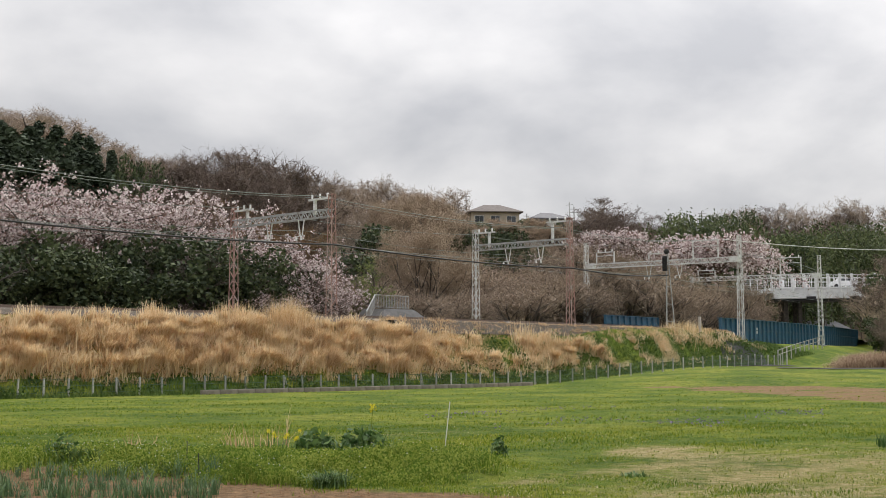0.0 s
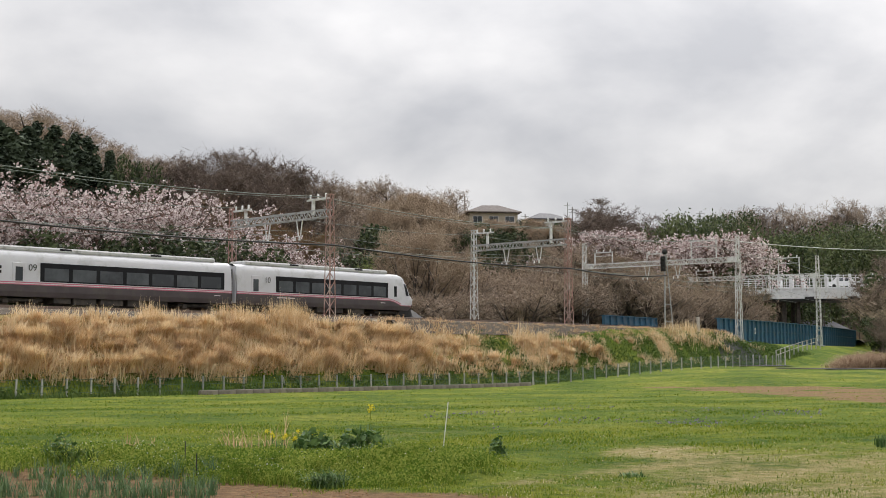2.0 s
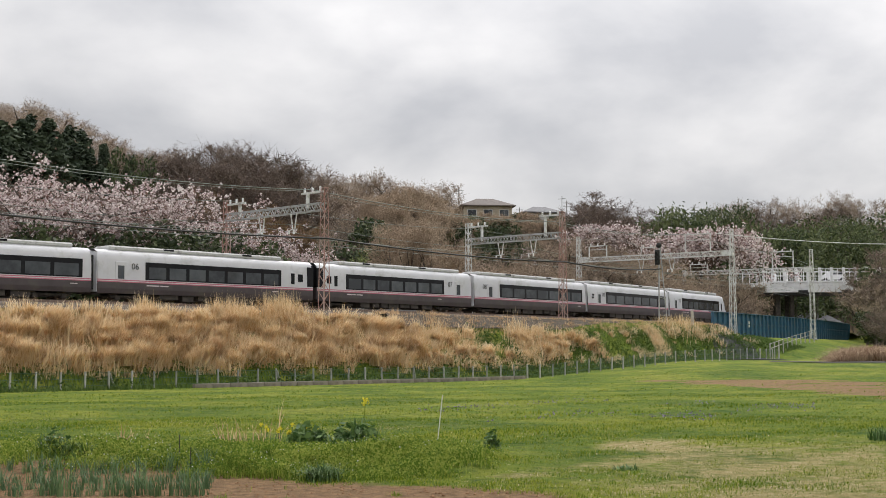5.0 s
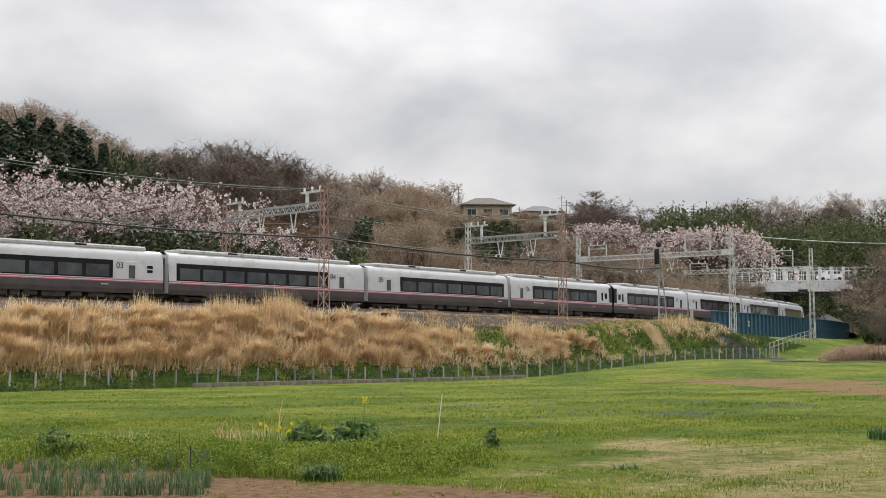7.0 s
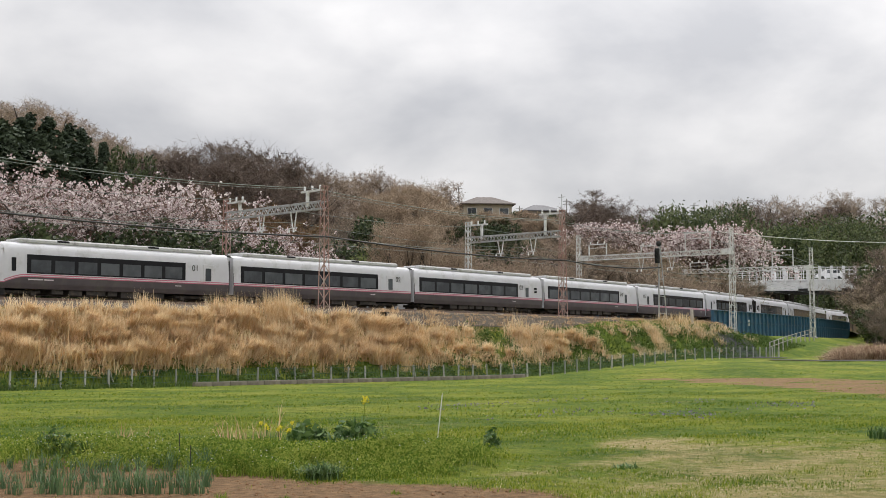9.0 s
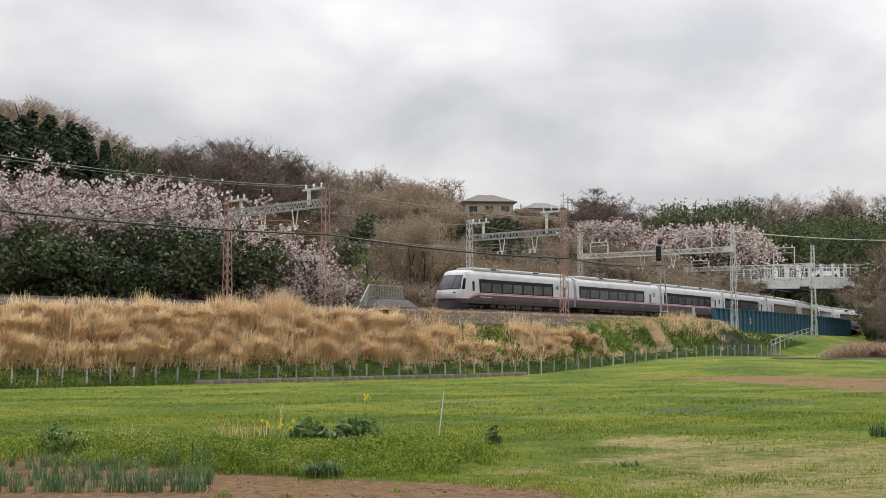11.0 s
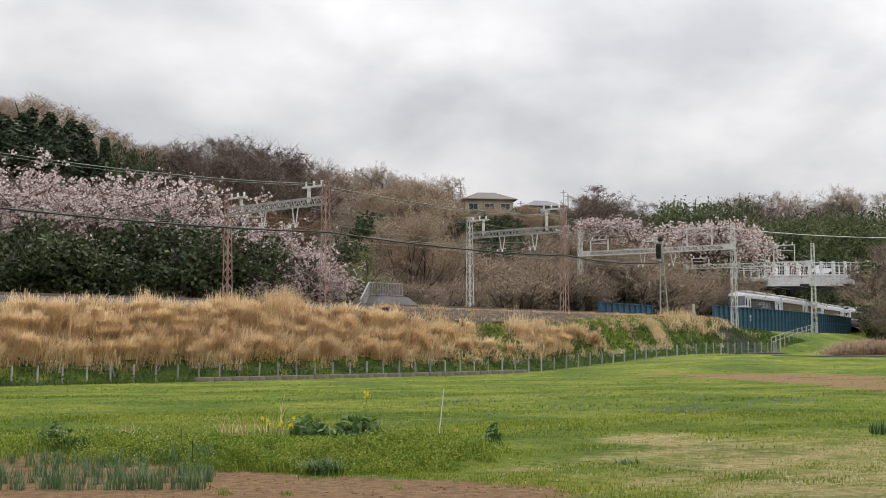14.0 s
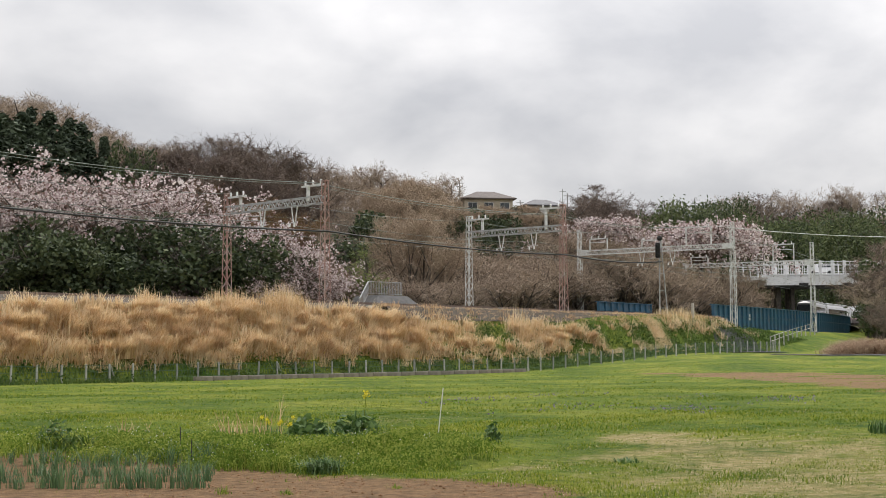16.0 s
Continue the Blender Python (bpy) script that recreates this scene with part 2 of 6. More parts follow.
def boxed(x0, x1, y0, y1, z0, z1, bevel=0.0):
    return box(bmesh.new(), x0, x1, y0, y1, z0, z1, bevel)


def sweep(name, profile, s0, s1, step, mat, closed=False, label="", kind="structure", category=""):
    """Draws a profile of (offset, height) along the line."""
    n = max(2, int((s1 - s0) / step) + 1)
    k = len(profile)
    verts, faces = [], []
    for i in range(n):
        s = s0 + (s1 - s0) * i / (n - 1)
        for o, z in profile:
            x, y = on_track(s, o)
            verts.append((x, y, z))
    for i in range(n - 1):
        for j in range(k if closed else k - 1):
            a, b = i * k + j, i * k + (j + 1) % k
            faces.append((a, b, b + k, a + k))
    if closed:
        faces.append(tuple(range(k - 1, -1, -1)))
        faces.append(tuple(range((n - 1) * k, n * k)))
    ob = new(name, mesh_of(name, verts, faces, [mat]))
    return tagged(ob, label, category, "", kind)


def line_pose(s, o=0.0, z=0.0):
    """A frame on the line: its x runs along the line, its y away from the field."""
    x, y = on_track(s, o)
    return pose(x, y, z, 0, 0, 90 - math.degrees(heading(s)))


# ---- ground: one sheet to the horizon ----
def axis(lo, hi, step, far):
    mid = np.arange(lo, hi + 1e-6, step)
    out, g = [], step
    v = hi
    while v < far:
        g *= 1.35
        v += g
        out.append(v)
    low, g, v = [], step, lo
    while v > -far:
        g *= 1.35
        v -= g
        low.append(v)
    return np.array(low[::-1] + list(mid) + out)


def build_ground():
    xs, ys = axis(-62, 112, 0.8, 2600), axis(6, 262, 0.8, 2600)
    X, Y = np.meshgrid(xs, ys)
    Z = ground_z(X, Y)
    nx, ny = len(xs), len(ys)
    i = np.arange(nx * ny).reshape(ny, nx)
    faces = np.stack([i[:-1, :-1], i[:-1, 1:], i[1:, 1:], i[1:, :-1]], -1).reshape(-1, 4)
    me = bpy.data.meshes.new("ground")
    me.from_pydata(np.stack([X, Y, Z], -1).reshape(-1, 3).tolist(), [], faces.tolist())
    me.polygons.foreach_set("use_smooth", [True] * len(me.polygons))
    me.update()
    m = bpy.data.materials.new("meadow_and_soil")
    m.use_nodes = True
    N, L = m.node_tree.nodes, m.node_tree.links
    b = N["Principled BSDF"]
    b.inputs["Roughness"].default_value = 0.95
    b.inputs["Specular IOR Level"].default_value = 0.15
    co = N.new("ShaderNodeTexCoord")

    def nz(scale, detail=6, rough=0.6):
        n = N.new("ShaderNodeTexNoise")
        n.inputs["Scale"].default_value, n.inputs["Detail"].default_value, n.inputs["Roughness"].default_value = scale, detail, rough
        L.new(co.outputs["Object"], n.inputs["Vector"])
        return n.outputs["Fac"]

    def rampof(f, stops):
        r = N.new("ShaderNodeValToRGB")
        e = r.color_ramp.elements
        while len(e) < len(stops):
            e.new(0.5)
        for k, (p, c) in enumerate(stops):
            e[k].position, e[k].color = p, (*c, 1) if len(c) == 3 else c
        L.new(f, r.inputs[0])
        return r.outputs[0]

    def mix(f, a, c):
        x = N.new("ShaderNodeMix")
        x.data_type = 'RGBA'
        L.new(f, x.inputs["Factor"])
        L.new(a, x.inputs["A"])
        L.new(c, x.inputs["B"])
        return x.outputs["Result"]

    grass = rampof(nz(0.16, 8, 0.62), [(0.42, (0.05, 0.105, 0.012)), (0.5, (0.13, 0.19, 0.017)), (0.58, (0.25, 0.265, 0.04))])
    fine = rampof(nz(5, 9, 0.7), [(0.36, (0.04, 0.08, 0.010)), (0.64, (0.21, 0.25, 0.03))])
    dry = rampof(nz(4.5, 9, 0.75), [(0.34, (0.20, 0.19, 0.055)), (0.5, (0.34, 0.28, 0.12)), (0.66, (0.52, 0.42, 0.235))])
    soil = rampof(nz(5, 9, 0.7), [(0.34, (0.14, 0.088, 0.047)), (0.66, (0.35, 0.22, 0.115))])
    litter = rampof(nz(1.5), [(0.3, (0.05, 0.038, 0.026)), (0.7, (0.12, 0.092, 0.062))])
    g2 = mix(rampof(nz(1.7), [(0.4, (0, 0, 0)), (0.6, (1, 1, 1))]), grass, fine)
    at = N.new("ShaderNodeAttribute")
    at.attribute_name = "cover"
    se = N.new("ShaderNodeSeparateColor")
    L.new(at.outputs["Color"], se.inputs[0])

    def broken(f, scale):
        """A cover's share turned into ragged patches."""
        add = N.new("ShaderNodeMath")
        add.operation = 'ADD'
        L.new(f, add.inputs[0])
        L.new(nz(scale, 9, 0.72), add.inputs[1])
        return rampof(add.outputs[0], [(0.70, (0, 0, 0)), (1.0, (1, 1, 1))])

    c = mix(broken(se.outputs[1], 1.6), mix(broken(se.outputs[0], 2.4), g2, dry), soil)
    c = mix(se.outputs[2], c, litter)
    L.new(c, b.inputs["Base Color"])
    bp = N.new("ShaderNodeBump")
    bp.inputs["Strength"].default_value, bp.inputs["Distance"].default_value = 1.0, 0.16
    L.new(nz(3.2, 9, 0.75), bp.inputs["Height"])
    L.new(bp.outputs[0], b.inputs["Normal"])
    me.materials.append(m)
    dr, so = ground_cover(X.ravel(), Y.ravel())
    s_, o_ = to_track(X.ravel(), Y.ravel())
    li = np.maximum(smooth(8, 10.5, -o_), (s_ > 146) * smooth(8, 12, np.abs(o_)) * (Y.ravel() > 190))
    col = me.color_attributes.new("cover", 'FLOAT_COLOR', 'POINT')
    col.data.foreach_set("color", np.stack([dr, so, li, 0 * dr + 1], -1).ravel())
    return tagged(new("ground", me), "green spring meadow with bare soil patches and stubble", "ground", kind="structure")


def ground_cover(x, y):
    """How dry (stubble, litter) and how bare (soil) the ground is."""
    s, o = to_track(x, y)
    dry = 0.24 * smooth(0.1, 0.8, wave(x * 0.6, y, 0.55, 2.2) + 0.4 * wave(x, y, 1.9, 0.7)) * (y > 26)
    dry = np.maximum(dry, 0.16 * smooth(78, 90, y + 3 * wave(x, y, 0.3)) * smooth(0.08, 0.14, x / np.maximum(y, 1)) * (o > 14))
    # worn stubble in the near part of the field, paler where it was trodden
    e = np.hypot((x - 7.5) / 6.0, (y - 19.5) / 7.5) + 0.32 * wave(x, y, 0.9, 1)
    dry = np.maximum(dry, 0.56 * (1 - smooth(0.5, 1.35, e)) * np.clip(0.75 + 0.5 * wave(x, y, 1.7, 4), 0.25, 1))
    e = np.hypot((x - 4.3) / 1.5, (y - 26.3) / 2.6) + 0.3 * wave(x, y, 2.1, 3)
    dry = np.maximum(dry, 0.62 * (1 - smooth(0.3, 1.1, e)))
    dry = np.maximum(dry, (1 - smooth(10.6, 11.6, o + 0.5 * wave(x, y, 0.8))) * (1 - smooth(12, 24, s)) * 0.9)
    dry = np.maximum(dry, smooth(8, 10, -o) * 0.5)
    soil = 1 - smooth(0.75, 1.0, np.hypot((x + 1.4) / 3.1, (y - 16.2) / 2.6) + 0.12 * wave(x, y, 1.5))
    soil = np.maximum(soil, (1 - smooth(0.8, 1.05, np.hypot((x + 5.6) / 3.8, (y - 18.2) / 3.0) + 0.1 * wave(x, y, 1.3, 2))) * 0.9)
    # ploughed strip on the far side of the field
    u = x / np.maximum(y, 1)
    lo_edge, hi_edge = 84 - (u - 0.17) * 180 + 4 * wave(x * 0.4, y, 0.5, 3), 88 - (u - 0.14) * 40 + 1.2 * wave(x * 0.5, y, 0.6, 5)
    strip = smooth(-2, 2.5, y - lo_edge) * (1 - smooth(-0.8, 0.8, y - hi_edge)) * smooth(0.12, 0.17, u)
    soil = np.maximum(soil, strip * np.clip(0.62 + 0.75 * wave(x * 0.25, y * 1.6, 1.1, 1.0), 0, 1))
    soil = np.maximum(soil, np.where(o < 0, smooth(9, 11, -o), 0) * 0.75)
    return np.clip(dry, 0, 1), np.clip(soil, 0, 1)


build_ground()


# ---- railway: ballast, rails, sleepers ----
TRACK_FAR, TRACK_NEAR = -1.43, 2.4          # centre lines of the two tracks
for s0, s1, edge in ((-300, 9, [(6.3, 5.05), (7.1, 4.7)]), (9, 67, [(6.4, 5.14), (7.35, 5.0), (8.3, 4.0)])):
    sweep("track_bed", [(-8.6, 4.5), (-7.2, 5.0), (-4.6, RAIL_Z - 0.28), (5.2, RAIL_Z - 0.28)] + edge, s0, s1, 3, M_BALLAST,
          label="brown weathered ballast bed of the double-track railway", category="track bed")
sweep("track_bed", [(-8.6, 4.5), (-7.2, 5.0), (-4.6, RAIL_Z - 0.28), (5.2, RAIL_Z - 0.28), (6.6, 5.0), (7.4, 4.6)], 140, 419, 4, M_BALLAST,
      label="brown weathered ballast bed beyond the bridge", category="track bed")
for c in (TRACK_FAR, TRACK_NEAR):
    for side in (-0.57, 0.57):
        o = c + side
        sweep("rail", [(o - 0.06, RAIL_Z - 0.15), (o - 0.035, RAIL_Z), (o + 0.035, RAIL_Z), (o + 0.06, RAIL_Z - 0.15)], -300, 419, 3, M_RAIL,
              label="rusty steel running rail on the ballast", category="rail")


# ---- train ----
SPEED, CAR = 22.9, 20.0
M_TAIL = material("red_tail_lamp", [(0.12, 0.02, 0.018), (0.18, 0.03, 0.02)], 1.0, 0.3)


def section(w, zlo, zhi, roof):
    """Half-outline of the car body from its lower edge to the roof's middle."""
    pts = [(w - 0.06, zlo), (w, zlo + 0.35), (w, 1.65), (w - 0.02, 2.6), (w - 0.10, 3.35), (w - 0.22, zhi), (w - 0.55, zhi + 0.17), (w - 1.0, roof), (0.0, roof + 0.02)]
    return pts


SECTION = section(1.425, 0.72, 3.62, 3.84)


def half_width(z):
    """Half the body's width at height z."""
    return float(np.interp(z, [q[1] for q in SECTION], [q[0] for q in SECTION]))


def shell(xs, lo, hi, drop, roof=False):
    """Skin of the body between two heights for stations xs; drop(x) lowers both edges (the lower sill stays)."""
    bm = bmesh.new()
    for sgn in (1, -1):
        cols = []
        for x in xs:
            a = lo - (drop(x) if lo > 0.8 else 0.0)
            b = hi if roof else hi - drop(x)
            ring = [(half_width(z), z) for z in np.linspace(a, b, 8)]
            if roof:
                ring += SECTION[-3:]
            cols.append([bm.verts.new((x, sgn * y, z)) for y, z in ring])
        for a, b in zip(cols, cols[1:]):
            for j in range(len(a) - 1):
                q = [a[j], a[j + 1], b[j + 1], b[j]]
                bm.faces.new(q if sgn < 0 else q[::-1])
    bmesh.ops.remove_doubles(bm, verts=bm.verts, dist=0.0005)
    for f in bm.faces:
        f.smooth = roof
    return bm


def nose_wrap(levels, x0, flip, a0=-90, a1=90, steps=14, grow_by=0.0):
    """A rounded front: levels of (height, foremost x, half width), drawn round the plan between two angles."""
    bm = bmesh.new()
    rows = []
    for z, xf, w in levels:
        row = []
        for i in range(steps + 1):
            a = radians(a0 + (a1 - a0) * i / steps)
            c, sn = math.cos(a), math.sin(a)
            row.append(bm.verts.new((flip * (x0 + (xf - x0) * max(c, 0.0) ** 0.7 + grow_by * c), math.copysign(abs(sn) ** 0.6, sn) * (w + grow_by), z)))
        rows.append(row)
    for r0, r1 in zip(rows, rows[1:]):
        for j in range(steps):
            q = (r0[j], r0[j + 1], r1[j + 1], r1[j])
            bm.faces.new(q if flip > 0 else q[::-1])
    for f in bm.faces:
        f.smooth = True
    return bm


def build_car(kind, number):
    """kind: mid_fore, mid_aft (where the door is), cab_fore, cab_aft. x runs forward, z = 0 on the rail."""
    car = empty("train_car", pose(0, 0, 0), "white and dark grey express train car with a black window band", "train car", "cars of the express train")
    half = 9.76
    flip = -1 if kind.endswith("aft") else 1
    cab = kind.startswith("cab")
    blunt = number in ("06", "07")
    raked = cab and not blunt
    nose0 = 8.1

    def drop(x):
        u = x * flip
        return 0.0 if not raked or u < 6.6 else 0.40 * ((u - 6.6) / (nose0 - 6.6)) ** 1.6

    xs = [-half, half] if not raked else sorted(flip * v for v in [-half, 6.6, 6.9, 7.2, 7.5, 7.8, nose0])
    part("upper_body", shell(xs, 1.69, 3.62, drop, True), M_WHITE, car, "glossy white painted upper body")
    part("lower_body", shell(xs, 0.72, 1.50, drop), M_GREY, car, "dark brownish grey lower body")
    part("pink_stripe", shell(xs, 1.50, 1.565, drop), M_PINK, car, "thin pink stripe")
    part("pink_stripe", shell(xs, 1.62, 1.69, drop), M_PINK, car, "thin pink stripe")
    part("pale_stripe", shell(xs, 1.565, 1.62, drop), M_STRIPEW, car, "thin pale stripe")
    # ends
    for e in (1, -1):
        if cab and e == flip:
            continue
        bm = boxed(min(e * half - 0.05, e * half), max(e * half - 0.05, e * half), -1.36, 1.36, 0.8, 3.62)
        part("end_wall", bm, M_WHITE, car)
        bm = boxed(min(e * half, e * 10.0), max(e * half, e * 10.0), -0.95, 0.95, 0.95, 3.35)
        part("gangway", bm, M_RUBBER, car, "black rubber gangway bellows")
    # windows
    b0, b1 = (-9.1, 5.7)
    if kind == "cab_fore" or kind == "cab_aft":
        b0, b1 = -5.9, 6.5
    lo, hi = (b0, b1) if flip > 0 else (-b1, -b0)
    for sd in (-1, 1):
        y = sd * 1.425
        band = part("window_band", boxed(lo, hi, min(y - 0.03 * sd, y + 0.012 * sd), max(y - 0.03 * sd, y + 0.012 * sd), 1.74, 3.0, 0.01), M_BAND, car, "continuous black window band")
        n = 7
        w = (hi - lo - 0.3) / n
        for i in range(n):
            xa = lo + 0.15 + i * w + 0.14
            part("window_pane", boxed(xa, xa + w - 0.28, min(y, y + 0.018 * sd), max(y, y + 0.018 * sd), 1.82, 2.66, 0.01), M_GLASS, band)
        # unreadable pale lettering on the dark lower body
        marks = [(hi - 0.9, hi - 0.35, 1.27, 1.33)] + ([(lo + 0.1, lo + 1.15, 1.3, 1.38), (lo + 1.25, lo + 1.95, 1.3, 1.38)] if cab else [])
        for m0, m1, z0, z1 in marks:
            part("lettering_bar", boxed(m0, m1, min(y, y + 0.006 * sd), max(y, y + 0.006 * sd), z0, z1), M_STRIPEW, car, "small pale lettering")
        # passenger door
        dx = flip * (-7.9 if cab else 7.2)
        door = part("door", boxed(dx - 0.47, dx + 0.47, min(y - 0.05 * sd, y + 0.008 * sd), max(y - 0.05 * sd, y + 0.008 * sd), 1.7, 2.95, 0.02), M_WHITE, car, "white sliding door")
        part("door_window", boxed(dx - 0.26, dx + 0.26, min(y, y + 0.014 * sd), max(y, y + 0.014 * sd), 1.75, 2.68, 0.01), M_GLASS, door)
        if number in ("03", "09"):
            for z in (2.2, 2.5):
                vx = dx + flip * 1.45
                part("vent", boxed(vx - 0.22, vx + 0.22, min(y, y + 0.012 * sd), max(y, y + 0.012 * sd), z, z + 0.2), M_BAND, car, "small dark vent")
        cu = bpy.data.curves.new("car_number", 'FONT')
        cu.body, cu.size, cu.align_x = number, 0.62, 'CENTER'
        nx = dx + flip * 1.15 if cab else dx + flip * (0.95 if number in ("02", "05", "08") else -0.95)
        cu.extrude = 0.003
        cu.materials.append(M_LETTER)
        t = new("car_number", cu)
        t.parent = car
        t.matrix_basis = pose(nx, y + 0.004 * sd, 2.45, 90, 0, 0 if sd < 0 else 180)
    # roof equipment
    part("roof_fairing", boxed(-8.6 if not (cab and flip < 0) else -6.9, 8.6 if not (cab and flip > 0) else 6.9, -0.98, 0.98, 3.76, 4.1, 0.1), M_ROOF, car, "long grey roof equipment fairing")
    for xa in (-4.1, 3.0):
        part("roof_grille", boxed(xa, xa + 0.9, -0.992, 0.992, 3.93, 4.06, 0.01), M_BAND, car, "dark ventilation grille in the roof fairing")
    # underframe
    rnd = random.Random(int(number))
    part("underframe", boxed(-9.5, 9.5, -1.15, 1.15, 0.72, 1.05), M_UNDER, car)
    x = -4.6
    while x < 4.2:
        w = rnd.uniform(0.7, 1.9)
        part("equipment_box", boxed(x, x + w, -1.25, 1.25, rnd.uniform(0.28, 0.42), 0.75, 0.03), M_UNDER, car)
        x += w + rnd.uniform(0.15, 0.5)
    for bx in (-6.9, 6.9):
        bog = part("bogie", boxed(bx - 1.6, bx + 1.6, -1.05, 1.05, 0.42, 0.62, 0.04), M_UNDER, car, "grimy bogie frame")
        for wx in (-1.05, 1.05):
            for sd in (-1, 1):
                bm = bmesh.new()
                bmesh.ops.create_cone(bm, cap_ends=True, segments=20, radius1=0.43, radius2=0.43, depth=0.12,
                                      matrix=Matrix.Translation((bx + wx, sd * 0.57, 0.43)) @ Matrix.Rotation(math.pi / 2, 4, 'X'))
                part("wheel", bm, M_RAIL, bog)
                part("axle_box", boxed(bx + wx - 0.2, bx + wx + 0.2, min(sd * 0.7, sd * 1.12), max(sd * 0.7, sd * 1.12), 0.28, 0.6, 0.04), M_UNDER, bog)
    if raked:
        scr_lv = [(1.98, 9.92, 1.36), (2.3, 9.74, 1.36), (2.65, 9.52, 1.335), (3.0, 9.24, 1.28), (3.3, 8.94, 1.22)]
        part("skirt", nose_wrap([(0.26, 10.45, 1.2), (0.6, 10.2, 1.3), (0.92, 9.98, 1.37)], nose0 - 0.1, flip), M_RUBBER, car, "black front skirt")
        part("lower_nose", nose_wrap([(0.72, 9.8, half_width(0.72)), (1.1, 9.98, 1.42)], nose0, flip), M_GREY, car, "dark grey band under the nose")
        part("pink_stripe", nose_wrap([(1.1, 9.99, 1.425), (1.16, 10.02, 1.425)], nose0, flip), M_PINK, car, "thin pink stripe")
        part("nose_cowl", nose_wrap([(1.16, 10.02, 1.425), (1.35, 10.14, 1.425), (1.6, 10.14, 1.425), (1.82, 10.04, 1.42), (1.98, 9.92, 1.415)], nose0, flip), M_WHITE, car, "rounded white nose cowl")
        scr = part("windscreen", nose_wrap(scr_lv, nose0, flip, -58, 58), M_GLASS, car, "broad raked dark windscreen")
        for sd in (-1, 1):
            part("pillar", nose_wrap([(z, x, w + 0.055) for z, x, w in scr_lv], nose0, flip, min(sd * 58, sd * 90), max(sd * 58, sd * 90), 6), M_WHITE, car, "white windscreen pillar")
            part("windscreen_divider", nose_wrap([(z, x, w) for z, x, w in scr_lv], nose0, flip, sd * 20 - 1.3, sd * 20 + 1.3, 1, 0.012), M_RUBBER, scr)
            w9 = half_width(2.4)
            part("cab_door_window", boxed(min(flip * 7.25, flip * 7.58), max(flip * 7.25, flip * 7.58), min(sd * (w9 - 0.05), sd * (w9 + 0.012)), max(sd * (w9 - 0.05), sd * (w9 + 0.012)), 1.85, 2.75, 0.01), M_BAND, car, "narrow dark cab door window")
            part("quarter_window", nose_wrap([(z, x, w + 0.06) for z, x, w in scr_lv[:4]], nose0, flip, min(sd * 64, sd * 78), max(sd * 64, sd * 78), 4, 0.012), M_BAND, car, "dark side quarter window")
            part("tail_light" if number == "01" else "headlight", boxed(min(flip * 9.7, flip * 9.9), max(flip * 9.7, flip * 9.9), min(sd * 0.72, sd * 1.12), max(sd * 0.72, sd * 1.12), 1.62, 1.72, 0.02),
                 M_TAIL if number == "01" else M_INSUL, car, "small lamp cluster on the nose")
        part("windscreen_sill", nose_wrap([(1.94, 9.95, 1.37), (2.03, 9.90, 1.37)], nose0, flip, -60, 60, 14, 0.02), M_RUBBER, scr)
        part("brow", nose_wrap([(3.3, 8.97, 1.30), (3.45, 8.86, 1.27), (3.62, 8.58, 1.2)], nose0, flip), M_WHITE, car, "white brow over the windscreen")
        bm = nose_wrap([(3.62, 8.58, 1.2), (3.75, 8.3, 0.9), (3.85, nose0, 0.02)], nose0 - 0.02, flip)
        part("nose_roof", bm, M_WHITE, car)
        for sd in (-0.55, 0.25):
            part("wiper", bar(bmesh.new(), (flip * 9.93, sd, 2.0), (flip * 9.70, sd + 0.35, 2.42), 0.025), M_RUBBER, scr)
    if cab and blunt:
        xn = flip * half
        part("end_panel", boxed(min(xn, xn - 0.12 * flip), max(xn, xn - 0.12 * flip), -1.33, 1.33, 0.85, 1.8, 0.03), M_GREY, car)
        part("windscreen", boxed(min(xn, xn - 0.1 * flip), max(xn, xn - 0.1 * flip), -1.33, 1.33, 1.8, 3.5, 0.04), M_BAND, car, "black gangway front with dark glass")
        part("gangway_door", boxed(min(xn, xn + 0.12 * flip), max(xn, xn + 0.12 * flip), -0.45, 0.45, 0.95, 3.3, 0.03), M_RUBBER, car)
        for sd in (-1, 1):
            for u0, u1, z0, z1, nm in ((9.15, 9.8, 1.8, 3.35, "wrap_window"), (8.2, 8.7, 2.15, 2.75, "cab_window"), (7.5, 7.85, 1.95, 2.8, "cab_door_window")):
                w9 = 1.425
                y0, y1 = sd * (w9 - 0.06), sd * (1.425 + 0.014)
                part(nm, boxed(min(flip * u0, flip * u1), max(flip * u0, flip * u1), min(y0, y1), max(y0, y1), z0, z1, 0.01), M_BAND, car)
    return car


KINDS = {10: "cab_fore", 9: "mid_aft", 8: "mid_aft", 7: "cab_aft", 6: "cab_fore", 5: "mid_aft", 4: "mid_fore", 3: "mid_fore", 2: "mid_fore", 1: "cab_aft"}
CARS = {n: build_car(KINDS[n], "%02d" % n) for n in range(1, 11)}


def car_pose(n, t):
    """Car n at t seconds: both bogies stand on the far track."""
    mid = (n - 1.5) * CAR + SPEED * (t - 9.0)
    a, b = on_track(mid - 6.9, TRACK_FAR), on_track(mid + 6.9, TRACK_FAR)
    ang = math.degrees(math.atan2(b[1] - a[1], b[0] - a[0]))
    return pose((a[0] + b[0]) / 2, (a[1] + b[1]) / 2, RAIL_Z, 0, 0, ang)


